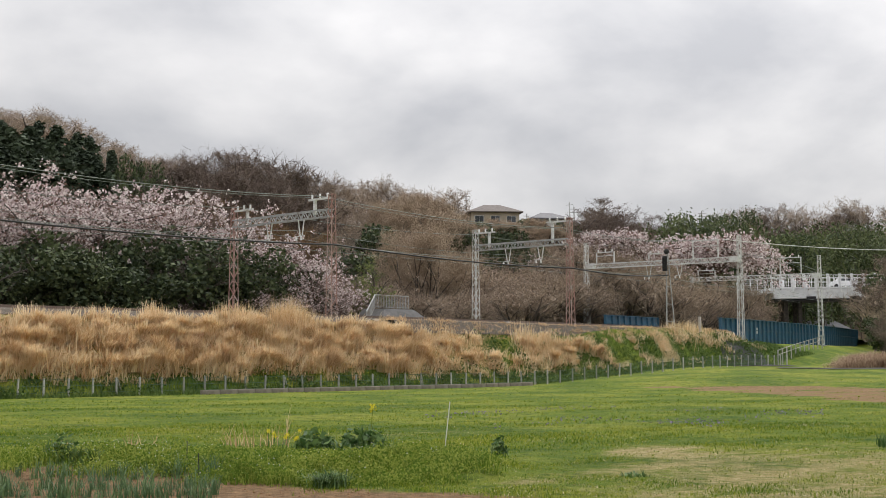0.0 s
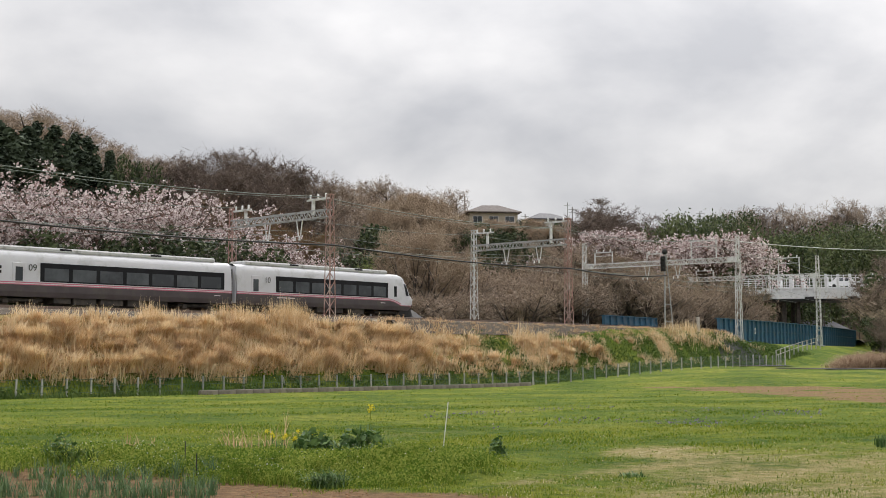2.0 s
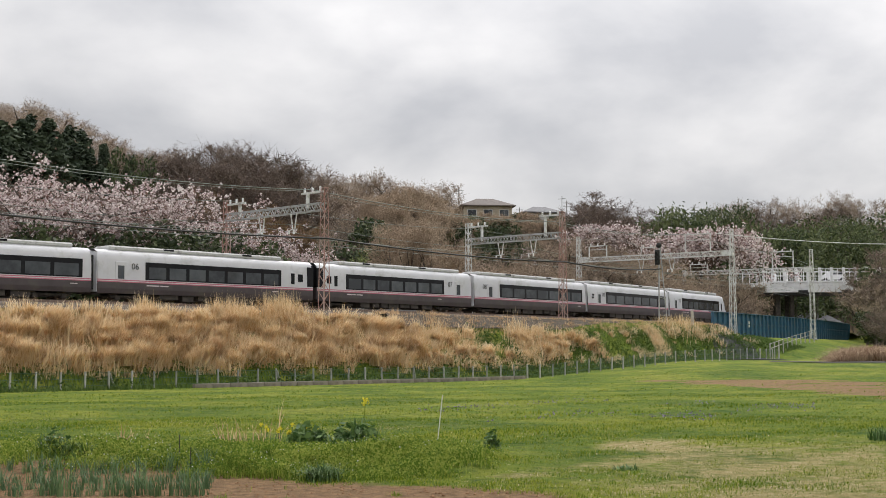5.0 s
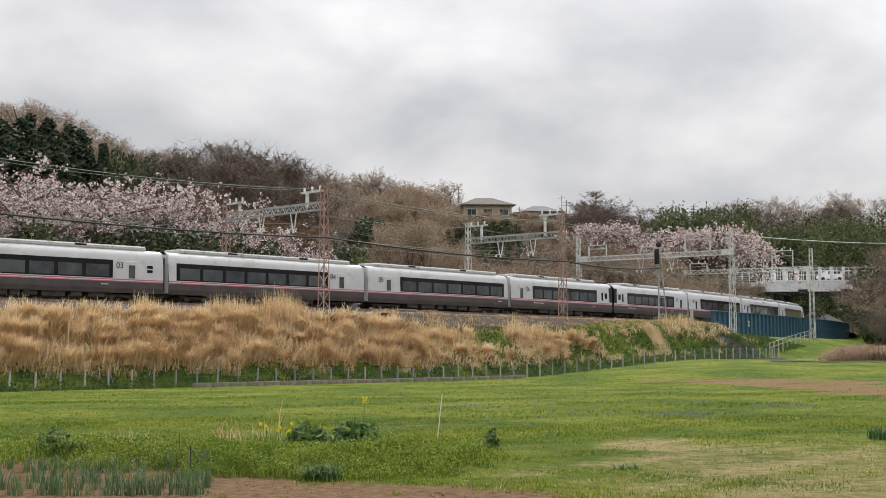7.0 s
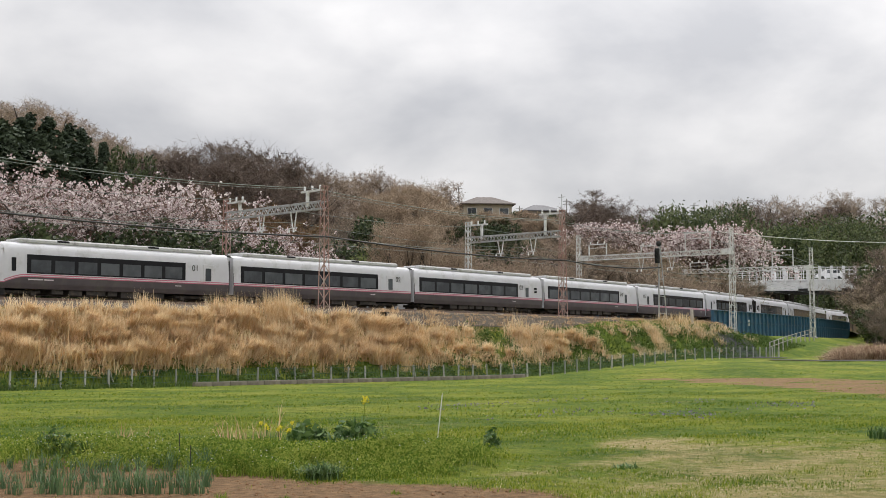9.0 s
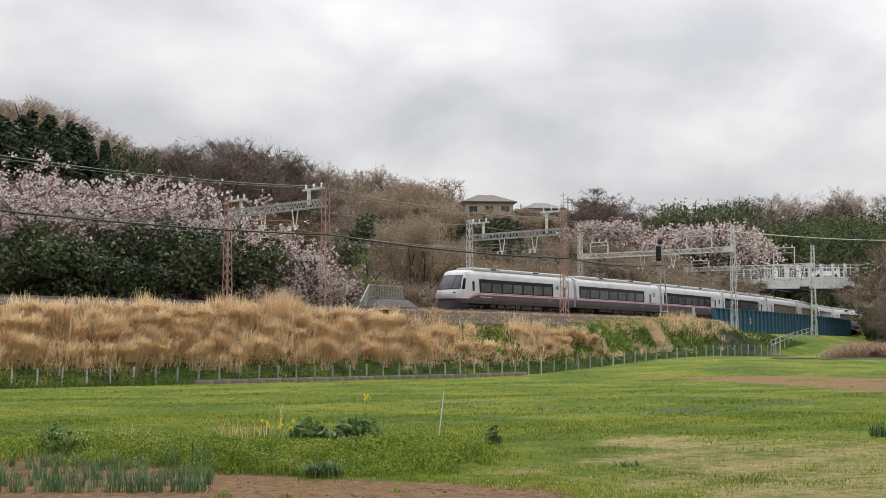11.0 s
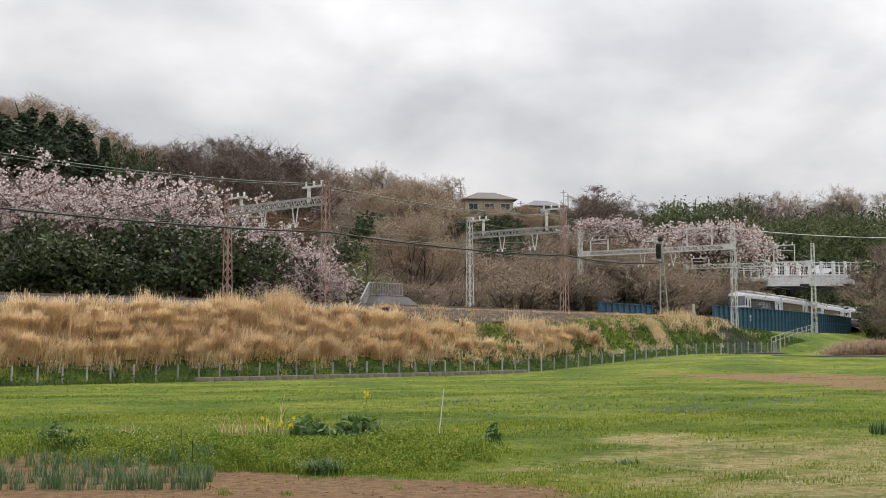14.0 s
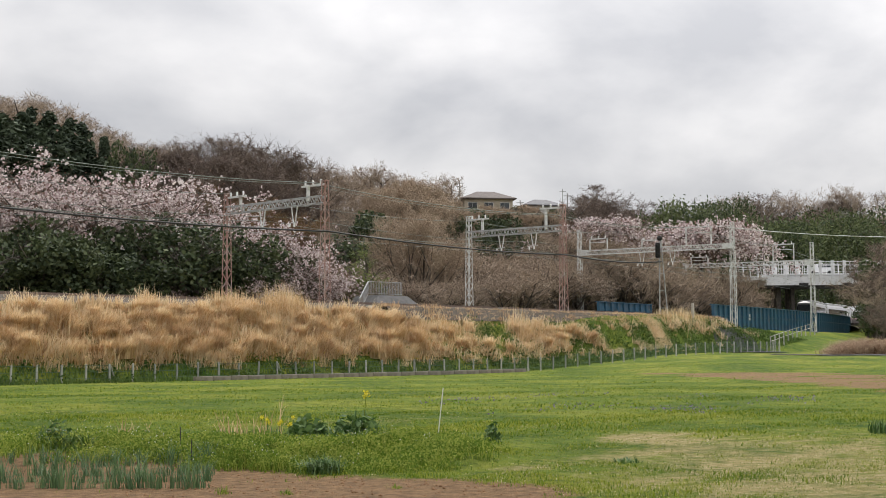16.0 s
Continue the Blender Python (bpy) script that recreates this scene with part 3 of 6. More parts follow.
def motions():
    for n, car in CARS.items():
        walk(car, [(t / 2, car_pose(n, t / 2)) for t in range(33)])
    # a road car creeps over the overpass
    walk(CROSSING_CAR, [(t, pose(x - 1.3, 211.5, 13.64, 0, 0, 177)) for t, x in ((0, 66.6), (4, 66.3), (8, 65.7), (9.2, 65.6), (12, 64.3), (14.5, 64.0), (16, 64.0))])


# ---- overhead line: gantries, wires, signal ----
def lattice_post(name, y, z0, z1, w0, w1, mat, parent, label):
    """A tapered square lattice mast of four angle legs with zigzag bracing."""
    bm = bmesh.new()
    n = max(6, int((z1 - z0) / 0.62))

    def corner(i, z):
        w = w0 + (w1 - w0) * (z - z0) / (z1 - z0)
        return ((w / 2) * (1 if i in (0, 1) else -1), y + (w / 2) * (1 if i in (1, 2) else -1), z)

    for i in range(4):
        bar(bm, corner(i, z0), corner(i, z1), 0.07)
    for k in range(n):
        za, zb = z0 + (z1 - z0) * k / n, z0 + (z1 - z0) * (k + 1) / n
        for i in range(4):
            j = (i + 1) % 4
            a, b = (corner(i, za), corner(j, zb)) if (k + i) % 2 else (corner(j, za), corner(i, zb))
            bar(bm, a, b, 0.036)
    bmesh.ops.create_cube(bm, size=1.0, matrix=Matrix.LocRotScale((0, y, z1), None, (w1 + 0.1, w1 + 0.1, 0.05)))
    return part(name, bm, mat, parent, label)


def truss(ya, yb, z, depth, width, mat, parent):
    bm = bmesh.new()
    n = int(abs(yb - ya) / 0.75)
    for sx in (-1, 1):
        for sz in (-1, 1):
            bar(bm, (sx * width / 2, ya, z + sz * depth / 2), (sx * width / 2, yb, z + sz * depth / 2), 0.095)
        for k in range(n):
            y0, y1 = ya + (yb - ya) * k / n, ya + (yb - ya) * (k + 1) / n
            ym = (y0 + y1) / 2
            bar(bm, (sx * width / 2, y0, z - depth / 2), (sx * width / 2, ym, z + depth / 2), 0.05)
            bar(bm, (sx * width / 2, ym, z + depth / 2), (sx * width / 2, y1, z - depth / 2), 0.05)
    for k in range(n + 1):
        y0 = ya + (yb - ya) * k / n
        bar(bm, (-width / 2, y0, z - depth / 2), (width / 2, y0, z - depth / 2), 0.05)
    return part("truss_beam", bm, mat, parent, "zigzag lattice steel cross-beam")


def insulator(x, y, z, parent, h=0.32):
    bm = bmesh.new()
    for k in range(4):
        bmesh.ops.create_cone(bm, cap_ends=True, segments=8, radius1=0.10, radius2=0.06, depth=h / 4,
                              matrix=Matrix.Translation((x, y, z + h * (k + 0.5) / 4)))
    return part("insulator", bm, M_INSUL, parent, "white porcelain insulator")


def u_frame(ya, yb, z0, z1, parent, rung=True):
    bm = bmesh.new()
    for y in (ya, yb):
        bar(bm, (0, y, z0), (0, y, z1), 0.13)
    bar(bm, (0, ya - 0.1, z1), (0, yb + 0.1, z1), 0.13)
    if rung:
        bar(bm, (0, ya, z0 + (z1 - z0) * 0.68), (0, yb, z0 + (z1 - z0) * 0.68), 0.08)
    f = part("feeder_bracket", bm, M_STEELW, parent, "pale steel feeder bracket frame")
    for k in range(3):
        insulator(0, ya + (yb - ya) * (0.1 + 0.4 * k), z1 + 0.05, f, 0.28)
    return f


def drop_arm(y, z, parent):
    """The hanging support of the contact wire under a beam."""
    bm = bmesh.new()
    bar(bm, (0, y - 0.35, z), (0, y - 0.12, z - 1.25), 0.08)
    bar(bm, (0, y + 0.35, z), (0, y + 0.12, z - 1.25), 0.08)
    bar(bm, (0, y - 0.4, z - 1.25), (0, y + 0.6, z - 1.3), 0.06)
    d = part("drop_arm", bm, M_STEELW, parent, "hanging steel arm that carries the contact wire")
    insulator(0, y, z - 1.6, d)
    insulator(0, y + 0.55, z - 1.6, d, 0.25)


BEAM_Z = 13.0
GANTRIES = [(4.4, 5.5, -6.3, 4.6, 4.7, 14.4, 14.4, 'old'), (35.4, 5.3, -5.8, 4.7, 4.7, 15.2, 14.8, 'old'),
            (65.0, 9.2, -10.0, 3.35, 4.6, 15.6, 15.8, 'new'), (97.0, 8.7, -9.0, 3.4, 3.4, 15.6, 13.4, 'new')]
for s, on, of, zn, zf, tn, tf, age in GANTRIES:
    old = age == 'old'
    g = empty("overhead_line_gantry", line_pose(s), "rusty red lattice gantry over the two tracks" if old else "pale grey lattice gantry beside the blue girder bridge",
              "gantry", "gantries of the overhead line")
    lattice_post("near_mast", -on, zn, tn, 0.62, 0.36, M_RUST if old else M_STEELW, g, "rusty red lattice mast" if old else "pale grey lattice mast")
    lattice_post("far_mast", -of, zf, tf, 0.58, 0.36, M_RUST if s < 10 else M_STEELW, g, "lattice mast on the far side of the tracks")
    truss(-on + 0.1, -of - 0.1, BEAM_Z, 0.55 if old else 0.5, 0.5, M_STEEL if old else M_STEELW, g)
    for y in (-on, -of):
        part("footing", boxed(-0.55, 0.55, y - 0.55, y + 0.55, (zn if y == -on else zf) - 0.6, (zn if y == -on else zf) + 0.3, 0.05), M_CONC, g, "pale concrete footing")
        if not old:
            part("gusset_plate", boxed(-0.3, 0.3, min(y, y + (1.1 if y < 0 else -1.1)), max(y, y + (1.1 if y < 0 else -1.1)), BEAM_Z - 0.32, BEAM_Z + 0.32), M_STEELW, g, "pale steel gusset plate")
    for c in (TRACK_FAR, TRACK_NEAR):
        drop_arm(-c + 0.4, BEAM_Z - 0.25, g)
    if old:
        # an arm beside the near mast and one beside the far mast, both with insulators
        for ya, yb, zt in ((-on + 0.1, -on + 2.6, tn - 0.25), (-of - 2.4, -of - 0.1, tf - 0.35)):
            bm = bmesh.new()
            bar(bm, (0, ya, zt), (0, yb, zt), 0.16)
            leg = yb - 0.7 if ya < 0 else ya + 0.7
            bar(bm, (0, leg, BEAM_Z), (0, leg, zt), 0.22)
            arm = part("feeder_arm", bm, M_STEELW, g, "grey steel arm for the feeder wires")
            for k in range(3):
                insulator(0, ya + (yb - ya) * (0.15 + 0.35 * k), zt + 0.08, arm)
    elif s < 80:
        u_frame(-6.7, -3.7, BEAM_Z + 0.25, BEAM_Z + 2.3, g)
        u_frame(6.3, 8.6, BEAM_Z + 0.25, BEAM_Z + 1.6, g)
        u_frame(-0.6, 1.8, BEAM_Z + 0.25, BEAM_Z + 1.1, g, False)
    else:
        u_frame(-6.3, -3.5, BEAM_Z + 0.25, BEAM_Z + 2.5, g)
        u_frame(5.6, 8.0, BEAM_Z - 0.2, BEAM_Z + 1.2, g)
        for k in range(2):
            bm = bmesh.new()
            y = -1.2 - 1.1 * k
            pts = [(0, y, BEAM_Z + 0.2)] + [(0, y - 0.35 + 0.35 * math.cos(a), BEAM_Z + 0.9 + 0.35 * math.sin(a)) for a in (0, 0.8, 1.57, 2.4, 3.14)]
            for a, b in zip(pts, pts[1:]):
                bar(bm, a, b, 0.08)
            part("hook_bracket", bm, M_STEELW, g, "curved steel hook bracket")
# a thin aerial on the near mast of the second gantry
aer = empty("aerial_pole", line_pose(35.4, 5.3, 15.2), "thin grey pole on top of a lattice mast", "pole")
bm = bmesh.new()
bar(bm, (0, 0, -0.8), (0, 0, 1.5), 0.07, 6)
bar(bm, (0, -0.4, 1.25), (0, 0.4, 1.25), 0.05, 6)
part("pole", bm, M_STEEL, aer)


def wire(name, pts, radius, mat, label, sag=0.5, per=10):
    """A wire through (s, o, z) supports that sags between them."""
    line = []
    for (sa, oa, za), (sb, ob, zb) in zip(pts, pts[1:]):
        for k in range(per):
            f = k / per
            x, y = on_track(sa + (sb - sa) * f, oa + (ob - oa) * f)
            line.append((x, y, za + (zb - za) * f - 4 * sag * f * (1 - f)))
    line.append((*on_track(pts[-1][0], pts[-1][1]), pts[-1][2]))
    verts, faces, n = [], [], 5
    for i, p in enumerate(line):
        d = Vector(line[min(i + 1, len(line) - 1)]) - Vector(line[max(i - 1, 0)])
        side = d.cross(Vector((0, 0, 1))).normalized()
        up = side.cross(d).normalized()
        for k in range(n):
            a = 2 * math.pi * k / n
            verts.append(Vector(p) + radius * (math.cos(a) * side + math.sin(a) * up))
    for i in range(len(line) - 1):
        for k in range(n):
            a, b = i * n + k, i * n + (k + 1) % n
            faces.append((a, b, b + n, a + n))
    me = mesh_of(name, verts, faces, [mat], True)
    return tagged(new(name, me), label, "wire")


SUP = [-91.0, -58.5, -27.0, 4.4, 35.4, 65.0, 97.0, 130.0]
for c in (TRACK_FAR, TRACK_NEAR):
    wire("contact_wire", [(s, c, 10.85) for s in SUP], 0.016, M_WIREL, "thin grey contact wire over the track", 0.03, 3)
    wire("catenary_wire", [(s, c, 11.85) for s in SUP], 0.016, M_WIREL, "thin grey catenary wire over the track", 0.55)
for o, z in ((4.3, 14.35), (3.2, 14.35), (-5.4, 14.3)):
    wire("feeder_wire", [(s, o, z) for s in SUP[:5]] + [(65.0, o, 15.4), (97.0, o, 15.4), (140.0, o, 15.4)], 0.018 if o < 4 else 0.03, M_WIREL, "pale grey feeder wire on the gantries", 0.55)
wire("signal_cable", [(-58.5, 5.9, 10.2), (-27, 5.9, 10.6), (4.4, 5.9, 10.55), (35.4, 5.7, 10.45), (54.5, 5.6, 10.8)], 0.065, M_WIRE, "thick black signalling cable strung along the line", 0.35, 14)
wire("power_wire", [(72, 4.5, 16.0), (120, 40.0, 18.4)], 0.05, M_STEELW, "pale overhead wire leading away from the line", 1.6, 16)

sig = empty("railway_signal", line_pose(54.5, 5.4, 4.9), "rail signal on two slim grey poles with a ladder", "signal")
bm = bmesh.new()
bar(bm, (-0.25, 0, -0.4), (0.0, 0, 8.4), 0.16, 8)
part("pole", bm, M_STEEL, sig, "slim grey pole")
bm = bmesh.new()
bar(bm, (0.75, -0.5, -0.4), (0.1, -0.1, 8.2), 0.13, 8)
part("pole", bm, M_STEEL, sig, "leaning grey pole")
bm = bmesh.new()
for k in range(4):
    f = 0.12 + 0.22 * k
    bar(bm, (-0.22 * (1 - f), 0, 8.4 * f), (0.75 - 0.65 * f, -0.5 + 0.4 * f, 8.2 * f), 0.08)
part("rungs", bm, M_STEEL, sig)
bm = boxed(-0.55, -0.3, -0.28, 0.28, 6.3, 7.9, 0.08)
head = part("signal_head", bm, M_RUBBER, sig, "black signal head with hooded lamps")
for k in range(3):
    bm = bmesh.new()
    bmesh.ops.create_cone(bm, cap_ends=False, segments=12, radius1=0.13, radius2=0.13, depth=0.25,
                          matrix=Matrix.Translation((-0.62, 0, 6.65 + 0.45 * k)) @ Matrix.Rotation(math.pi / 2, 4, 'Y'))
    part("lamp_hood", bm, M_RUBBER, head)
bm = bmesh.new()
bmesh.ops.create_icosphere(bm, subdivisions=2, radius=0.3, matrix=Matrix.Translation((0, 0, 8.4)))
part("junction_dome", bm, M_RUBBER, sig, "round black junction housing")
for s, o, h in ((52.2, 6.6, 0.5), (33.0, 6.4, 0.35), (24.0, 6.5, 0.4), (30.5, -6.5, 0.5), (41.5, 6.5, 0.35), (14, 6.4, 0.35), (8, 6.5, 0.3)):
    c = empty("trackside_box", line_pose(s, o, 4.75), "small white trackside equipment box on the ballast", "equipment box", "trackside boxes")
    part("housing", boxed(-0.25, 0.25, -0.2, 0.2, 0, h, 0.04), M_INSUL, c)
    part("lid", boxed(-0.28, 0.28, -0.23, 0.23, h, h + 0.06, 0.01), M_CONC, c)

# ---- girder bridge ----
def plate_girder(s0, s1, o, zlo, zhi, label):
    g = empty("girder", pose(0, 0, 0), label, "bridge girder")
    n = max(1, int((s1 - s0) / 2.0))

    def strip(o0, o1, z0, z1, name, mat):
        verts, faces = [], []
        for i in range(n + 1):
            s = s0 + (s1 - s0) * i / n
            for oo, zz in ((o0, z0), (o1, z0), (o1, z1), (o0, z1)):
                verts.append((*on_track(s, oo), zz))
        for i in range(n):
            for j in range(4):
                a, b = i * 4 + j, i * 4 + (j + 1) % 4
                faces.append((a, b, b + 4, a + 4))
        faces += [(3, 2, 1, 0), (n * 4, n * 4 + 1, n * 4 + 2, n * 4 + 3)]
        ob = new(name, mesh_of(name, verts, faces, [mat]))
        ob.parent = g
        return ob

    strip(o - 0.05, o + 0.05, zlo, zhi, "web", M_BLUE)
    strip(o - 0.28, o + 0.28, zhi, zhi + 0.08, "top_flange", M_BLUE)
    strip(o - 0.28, o + 0.28, zlo - 0.08, zlo, "bottom_flange", M_BLUE)
    strip(o + 0.05, o + 0.16, zlo + 0.55 * (zhi - zlo), zlo + 0.55 * (zhi - zlo) + 0.1, "ledge", M_BLUE)
    k = int((s1 - s0) / 1.5)
    me = None
    for i in range(k + 1):
        s = s0 + 0.1 + (s1 - s0 - 0.2) * i / k
        if me is None:
            bm = boxed(-0.04, 0.04, -0.24, 0.0, zlo, zhi)
            r = part("stiffener", bm, M_BLUE, g)
            me = r.data
        else:
            r = new("stiffener", me)
            r.parent = g
        r.matrix_basis = line_pose(s, o + 0.05)
    return g


plate_girder(67.5, 101.5, 5.6, 3.75, 6.55, "faded blue riveted plate girder of the railway bridge")
plate_girder(102.0, 142.0, 5.6, 3.75, 6.55, "faded blue second plate girder span of the railway bridge")
plate_girder(60.5, 75.0, -5.4, 5.0, 6.95, "short blue plate girder behind the tracks")
sweep("bridge_deck", [(-5.0, RAIL_Z - 0.75), (-5.0, RAIL_Z - 0.28), (5.3, RAIL_Z - 0.28), (5.3, RAIL_Z - 0.75)], 67.02, 141, 3, M_CONC, True,
      label="dark deck of the railway bridge between the girders", category="bridge deck")
for s, w in ((66.3, 1.6), (101.7, 1.4), (142.5, 1.6)):
    ab = empty("bridge_pier", line_pose(s, 0, 0), "stained concrete pier under the railway girders", "pier")
    part("shaft", boxed(-w / 2, w / 2, -6.2, 5.6, 1.0, 3.6, 0.1), M_CONC, ab)
    part("cap", boxed(-w / 2 - 0.2, w / 2 + 0.2, -6.5, 5.9, 3.6, 3.72, 0.03), M_CONC, ab)
for s in (79.5, 104):
    sg = empty("bridge_sign", line_pose(s, 5.68, 5.4), "small white plate on the blue girder", "sign")
    for k in range(2 if s < 80 else 3):
        part("plate", boxed(-0.2, 0.2, -0.06, -0.02, -0.42 * k, -0.42 * k + 0.3), M_INSUL, sg)
M_POST_PALE = material("chalky_concrete", [(0.45, 0.41, 0.36), (0.58, 0.54, 0.48)], 2.0, 0.9)
po = empty("marker_post", line_pose(57.0, 7.9, 4.6), "squat white concrete marker post by the line", "post")
part("post", boxed(-0.13, 0.13, -0.13, 0.13, -0.3, 1.8, 0.03), M_POST_PALE, po)

# ---- concrete stair housing behind the line ----
st = empty("concrete_ramp", line_pose(28.2, -8.8, 4.95) @ Matrix.Diagonal((1.34, 1.15, 1.08, 1)), "grey concrete stair housing with a railing behind the tracks", "concrete ramp")
bm = bmesh.new()
vs = [bm.verts.new(p) for p in ((-3.1, -0.6, 0), (3.2, -0.6, 0), (3.2, 3.4, 0), (-3.1, 3.4, 0), (-1.5, 0.9, 1.75), (1.7, 0.9, 1.75), (1.7, 3.4, 1.75), (-1.5, 3.4, 1.75))]
for f in ((0, 1, 5, 4), (1, 2, 6, 5), (2, 3, 7, 6), (3, 0, 4, 7), (4, 5, 6, 7)):
    bm.faces.new([vs[i] for i in f])
part("housing", bm, material("dark_weathered_concrete", [(0.11, 0.108, 0.105), (0.19, 0.185, 0.18)], 1.2, 0.9, bump=0.3, stain=(0.08, 0.078, 0.07), stain_scale=0.7), st, "sloping grey concrete faces")
bm = bmesh.new()
rail_pts = [(-4.2, 0.0, 0.2), (-2.2, 1.2, 1.8), (1.4, 1.2, 1.8)]
for (a, b) in zip(rail_pts, rail_pts[1:]):
    a, b = Vector(a), Vector(b)
    bar(bm, a + Vector((0, 0, 1.15)), b + Vector((0, 0, 1.15)), 0.09)
    bar(bm, a + Vector((0, 0, 0.1)), b + Vector((0, 0, 0.1)), 0.06)
railing = part("railing", bm, M_STEEL, st, "grey steel railing")
for (a, b) in zip(rail_pts, rail_pts[1:]):
    a, b = Vector(a), Vector(b)
    n = int((b - a).length / 0.17)
    for k in range(n + 1):
        p = a.lerp(b, k / n)
        bm = bmesh.new()
        bar(bm, p, p + Vector((0, 0, 1.15)), 0.04)
        part("baluster", bm, M_STEEL, railing)


# ---- white road overpass beyond the bridge ----
def overpass():
    g = empty("road_overpass", pose(47.3, 209.0, -0.42, 0, 0, -3), "white-painted road overpass with a tall-posted parapet", "overpass")
    # x runs along the deck
    part("deck_girder", boxed(5.7, 27.0, -0.2, 7.5, 12.15, 14.05, 0.04), M_WPAINT, g, "white steel deck girder")
    part("deck_lip", boxed(5.7, 27.0, -0.3, -0.2, 13.75, 14.05, 0.03), M_WPAINT, g)
    part("approach_deck", boxed(0.8, 5.7, 0.6, 7.0, 13.05, 13.75, 0.04), M_WPAINT, g)
    # near-black colour paints in the shade below the white deck
    part("underside", boxed(5.9, 27.0, 0.1, 7.2, 11.8, 12.15), M_RUBBER, g, "underside beams with the deck's shade put into their black colour")
    for x in (10.9, 17.9):
        part("bearing_box", boxed(x, x + 1.5, -0.42, -0.2, 11.85, 12.5, 0.03), M_RUBBER, g, "dark bearing box")
    for y in (0.0, 7.2):
        rail = part("parapet", boxed(5.7, 27, y - 0.05, y + 0.05, 15.95, 16.06), M_WPAINT, g, "white parapet rails")
        for z in (14.75, 15.35):
            part("rail_bar", boxed(5.7, 27, y - 0.02, y + 0.02, z, z + 0.05), M_WPAINT, rail)
        for k in range(23):
            x = 5.8 + k * 0.96
            tall = k % 2 == 1
            w = 0.42 if tall else 0.1
            part("parapet_post", boxed(x - w / 2, x + w / 2, y - (0.34 if tall else 0.05), y + 0.05, 13.2 if tall else 14.0, 16.2 if tall else 16.0, 0.02), M_WPAINT, rail)
        yr = y + (0.7 if y < 1 else -0.5)
        rail = part("approach_rail", boxed(0.8, 5.7, yr, yr + 0.08, 15.1, 15.2), M_WPAINT, g)
        for i in range(5):
            x = 0.9 + i * 1.15
            part("approach_post", boxed(x - 0.08, x + 0.08, yr - 0.02, yr + 0.1, 13.7, 15.3), M_WPAINT, rail)
        part("approach_bar", boxed(0.8, 5.7, yr, yr + 0.06, 14.4, 14.46), M_WPAINT, rail)
    # the left piers are slimmer and darker than the right-hand one
    for x, w in ((7.6, 0.8), (10.0, 0.6)):
        for y in (1.8, 5.6):
            part("pier", boxed(x, x + w, y, y + 0.8, 1.0, 11.8, 0.06), M_UNDER, g, "slim dark pier")
    part("pier", boxed(24.5, 25.5, 2, 5, 1.0, 11.8, 0.06), M_CONC, g, "stained concrete pier")
    return g


overpass()

CAR_WHITE = material("white_car_paint", [(0.72, 0.72, 0.73), (0.78, 0.78, 0.78)], 1.0, 0.25)


def road_car(m, label, paint):
    g = empty("car", m, label, "car", "cars on the overpass")
    bm = bmesh.new()
    prof = [(-2.1, 0.35), (-2.15, 0.85), (-1.95, 1.25), (-1.3, 1.75), (0.6, 1.78), (1.25, 1.15), (2.0, 0.98), (2.15, 0.6), (2.1, 0.35)]
    a = [bm.verts.new((x, -0.8, z)) for x, z in prof]
    b = [bm.verts.new((x, 0.8, z)) for x, z in prof]
    bm.faces.new(a[::-1])
    bm.faces.new(b)
    for i in range(len(prof)):
        j = (i + 1) % len(prof)
        bm.faces.new((a[i], a[j], b[j], b[i]))
    bmesh.ops.bevel(bm, geom=list(bm.edges), offset=0.06, segments=2, affect='EDGES')
    part("body", bm, paint, g)
    for y in (-0.8, 0.8):
        for x0, x1 in ((-1.5, -0.45), (-0.35, 0.55)):
            part("side_window", boxed(x0, x1, min(y, y * 1.02), max(y, y * 1.02), 1.15, 1.62, 0.005), M_GLASS, g)
        for x in (-1.35, 1.35):
            bm = bmesh.new()
            bmesh.ops.create_cone(bm, cap_ends=True, segments=18, radius1=0.31, radius2=0.31, depth=0.2,
                                  matrix=Matrix.Translation((x, y * 0.95, 0.31)) @ Matrix.Rotation(math.pi / 2, 4, 'X'))
            part("wheel", bm, M_RUBBER, g)
    return g


CROSSING_CAR = road_car(pose(64.0, 211.5, 13.64, 0, 0, -3), "white compact car waiting on the overpass", CAR_WHITE)

# ---- houses ----
M_WALL_B = material("beige_house_render", [(0.46, 0.40, 0.30), (0.54, 0.47, 0.36)], 1.0, 0.9, stain=(0.38, 0.33, 0.26))
M_WALL_W = material("off_white_house_render", [(0.50, 0.48, 0.44), (0.60, 0.58, 0.54)], 1.0, 0.9, stain=(0.42, 0.4, 0.36))
M_TILE = material("grey_brown_roof_tiles", [(0.12, 0.10, 0.09), (0.19, 0.165, 0.15)], 2.5, 0.8, bump=0.4)
M_TILE_B = material("dark_slate_roof", [(0.10, 0.10, 0.11), (0.16, 0.16, 0.17)], 2.5, 0.7, bump=0.4)


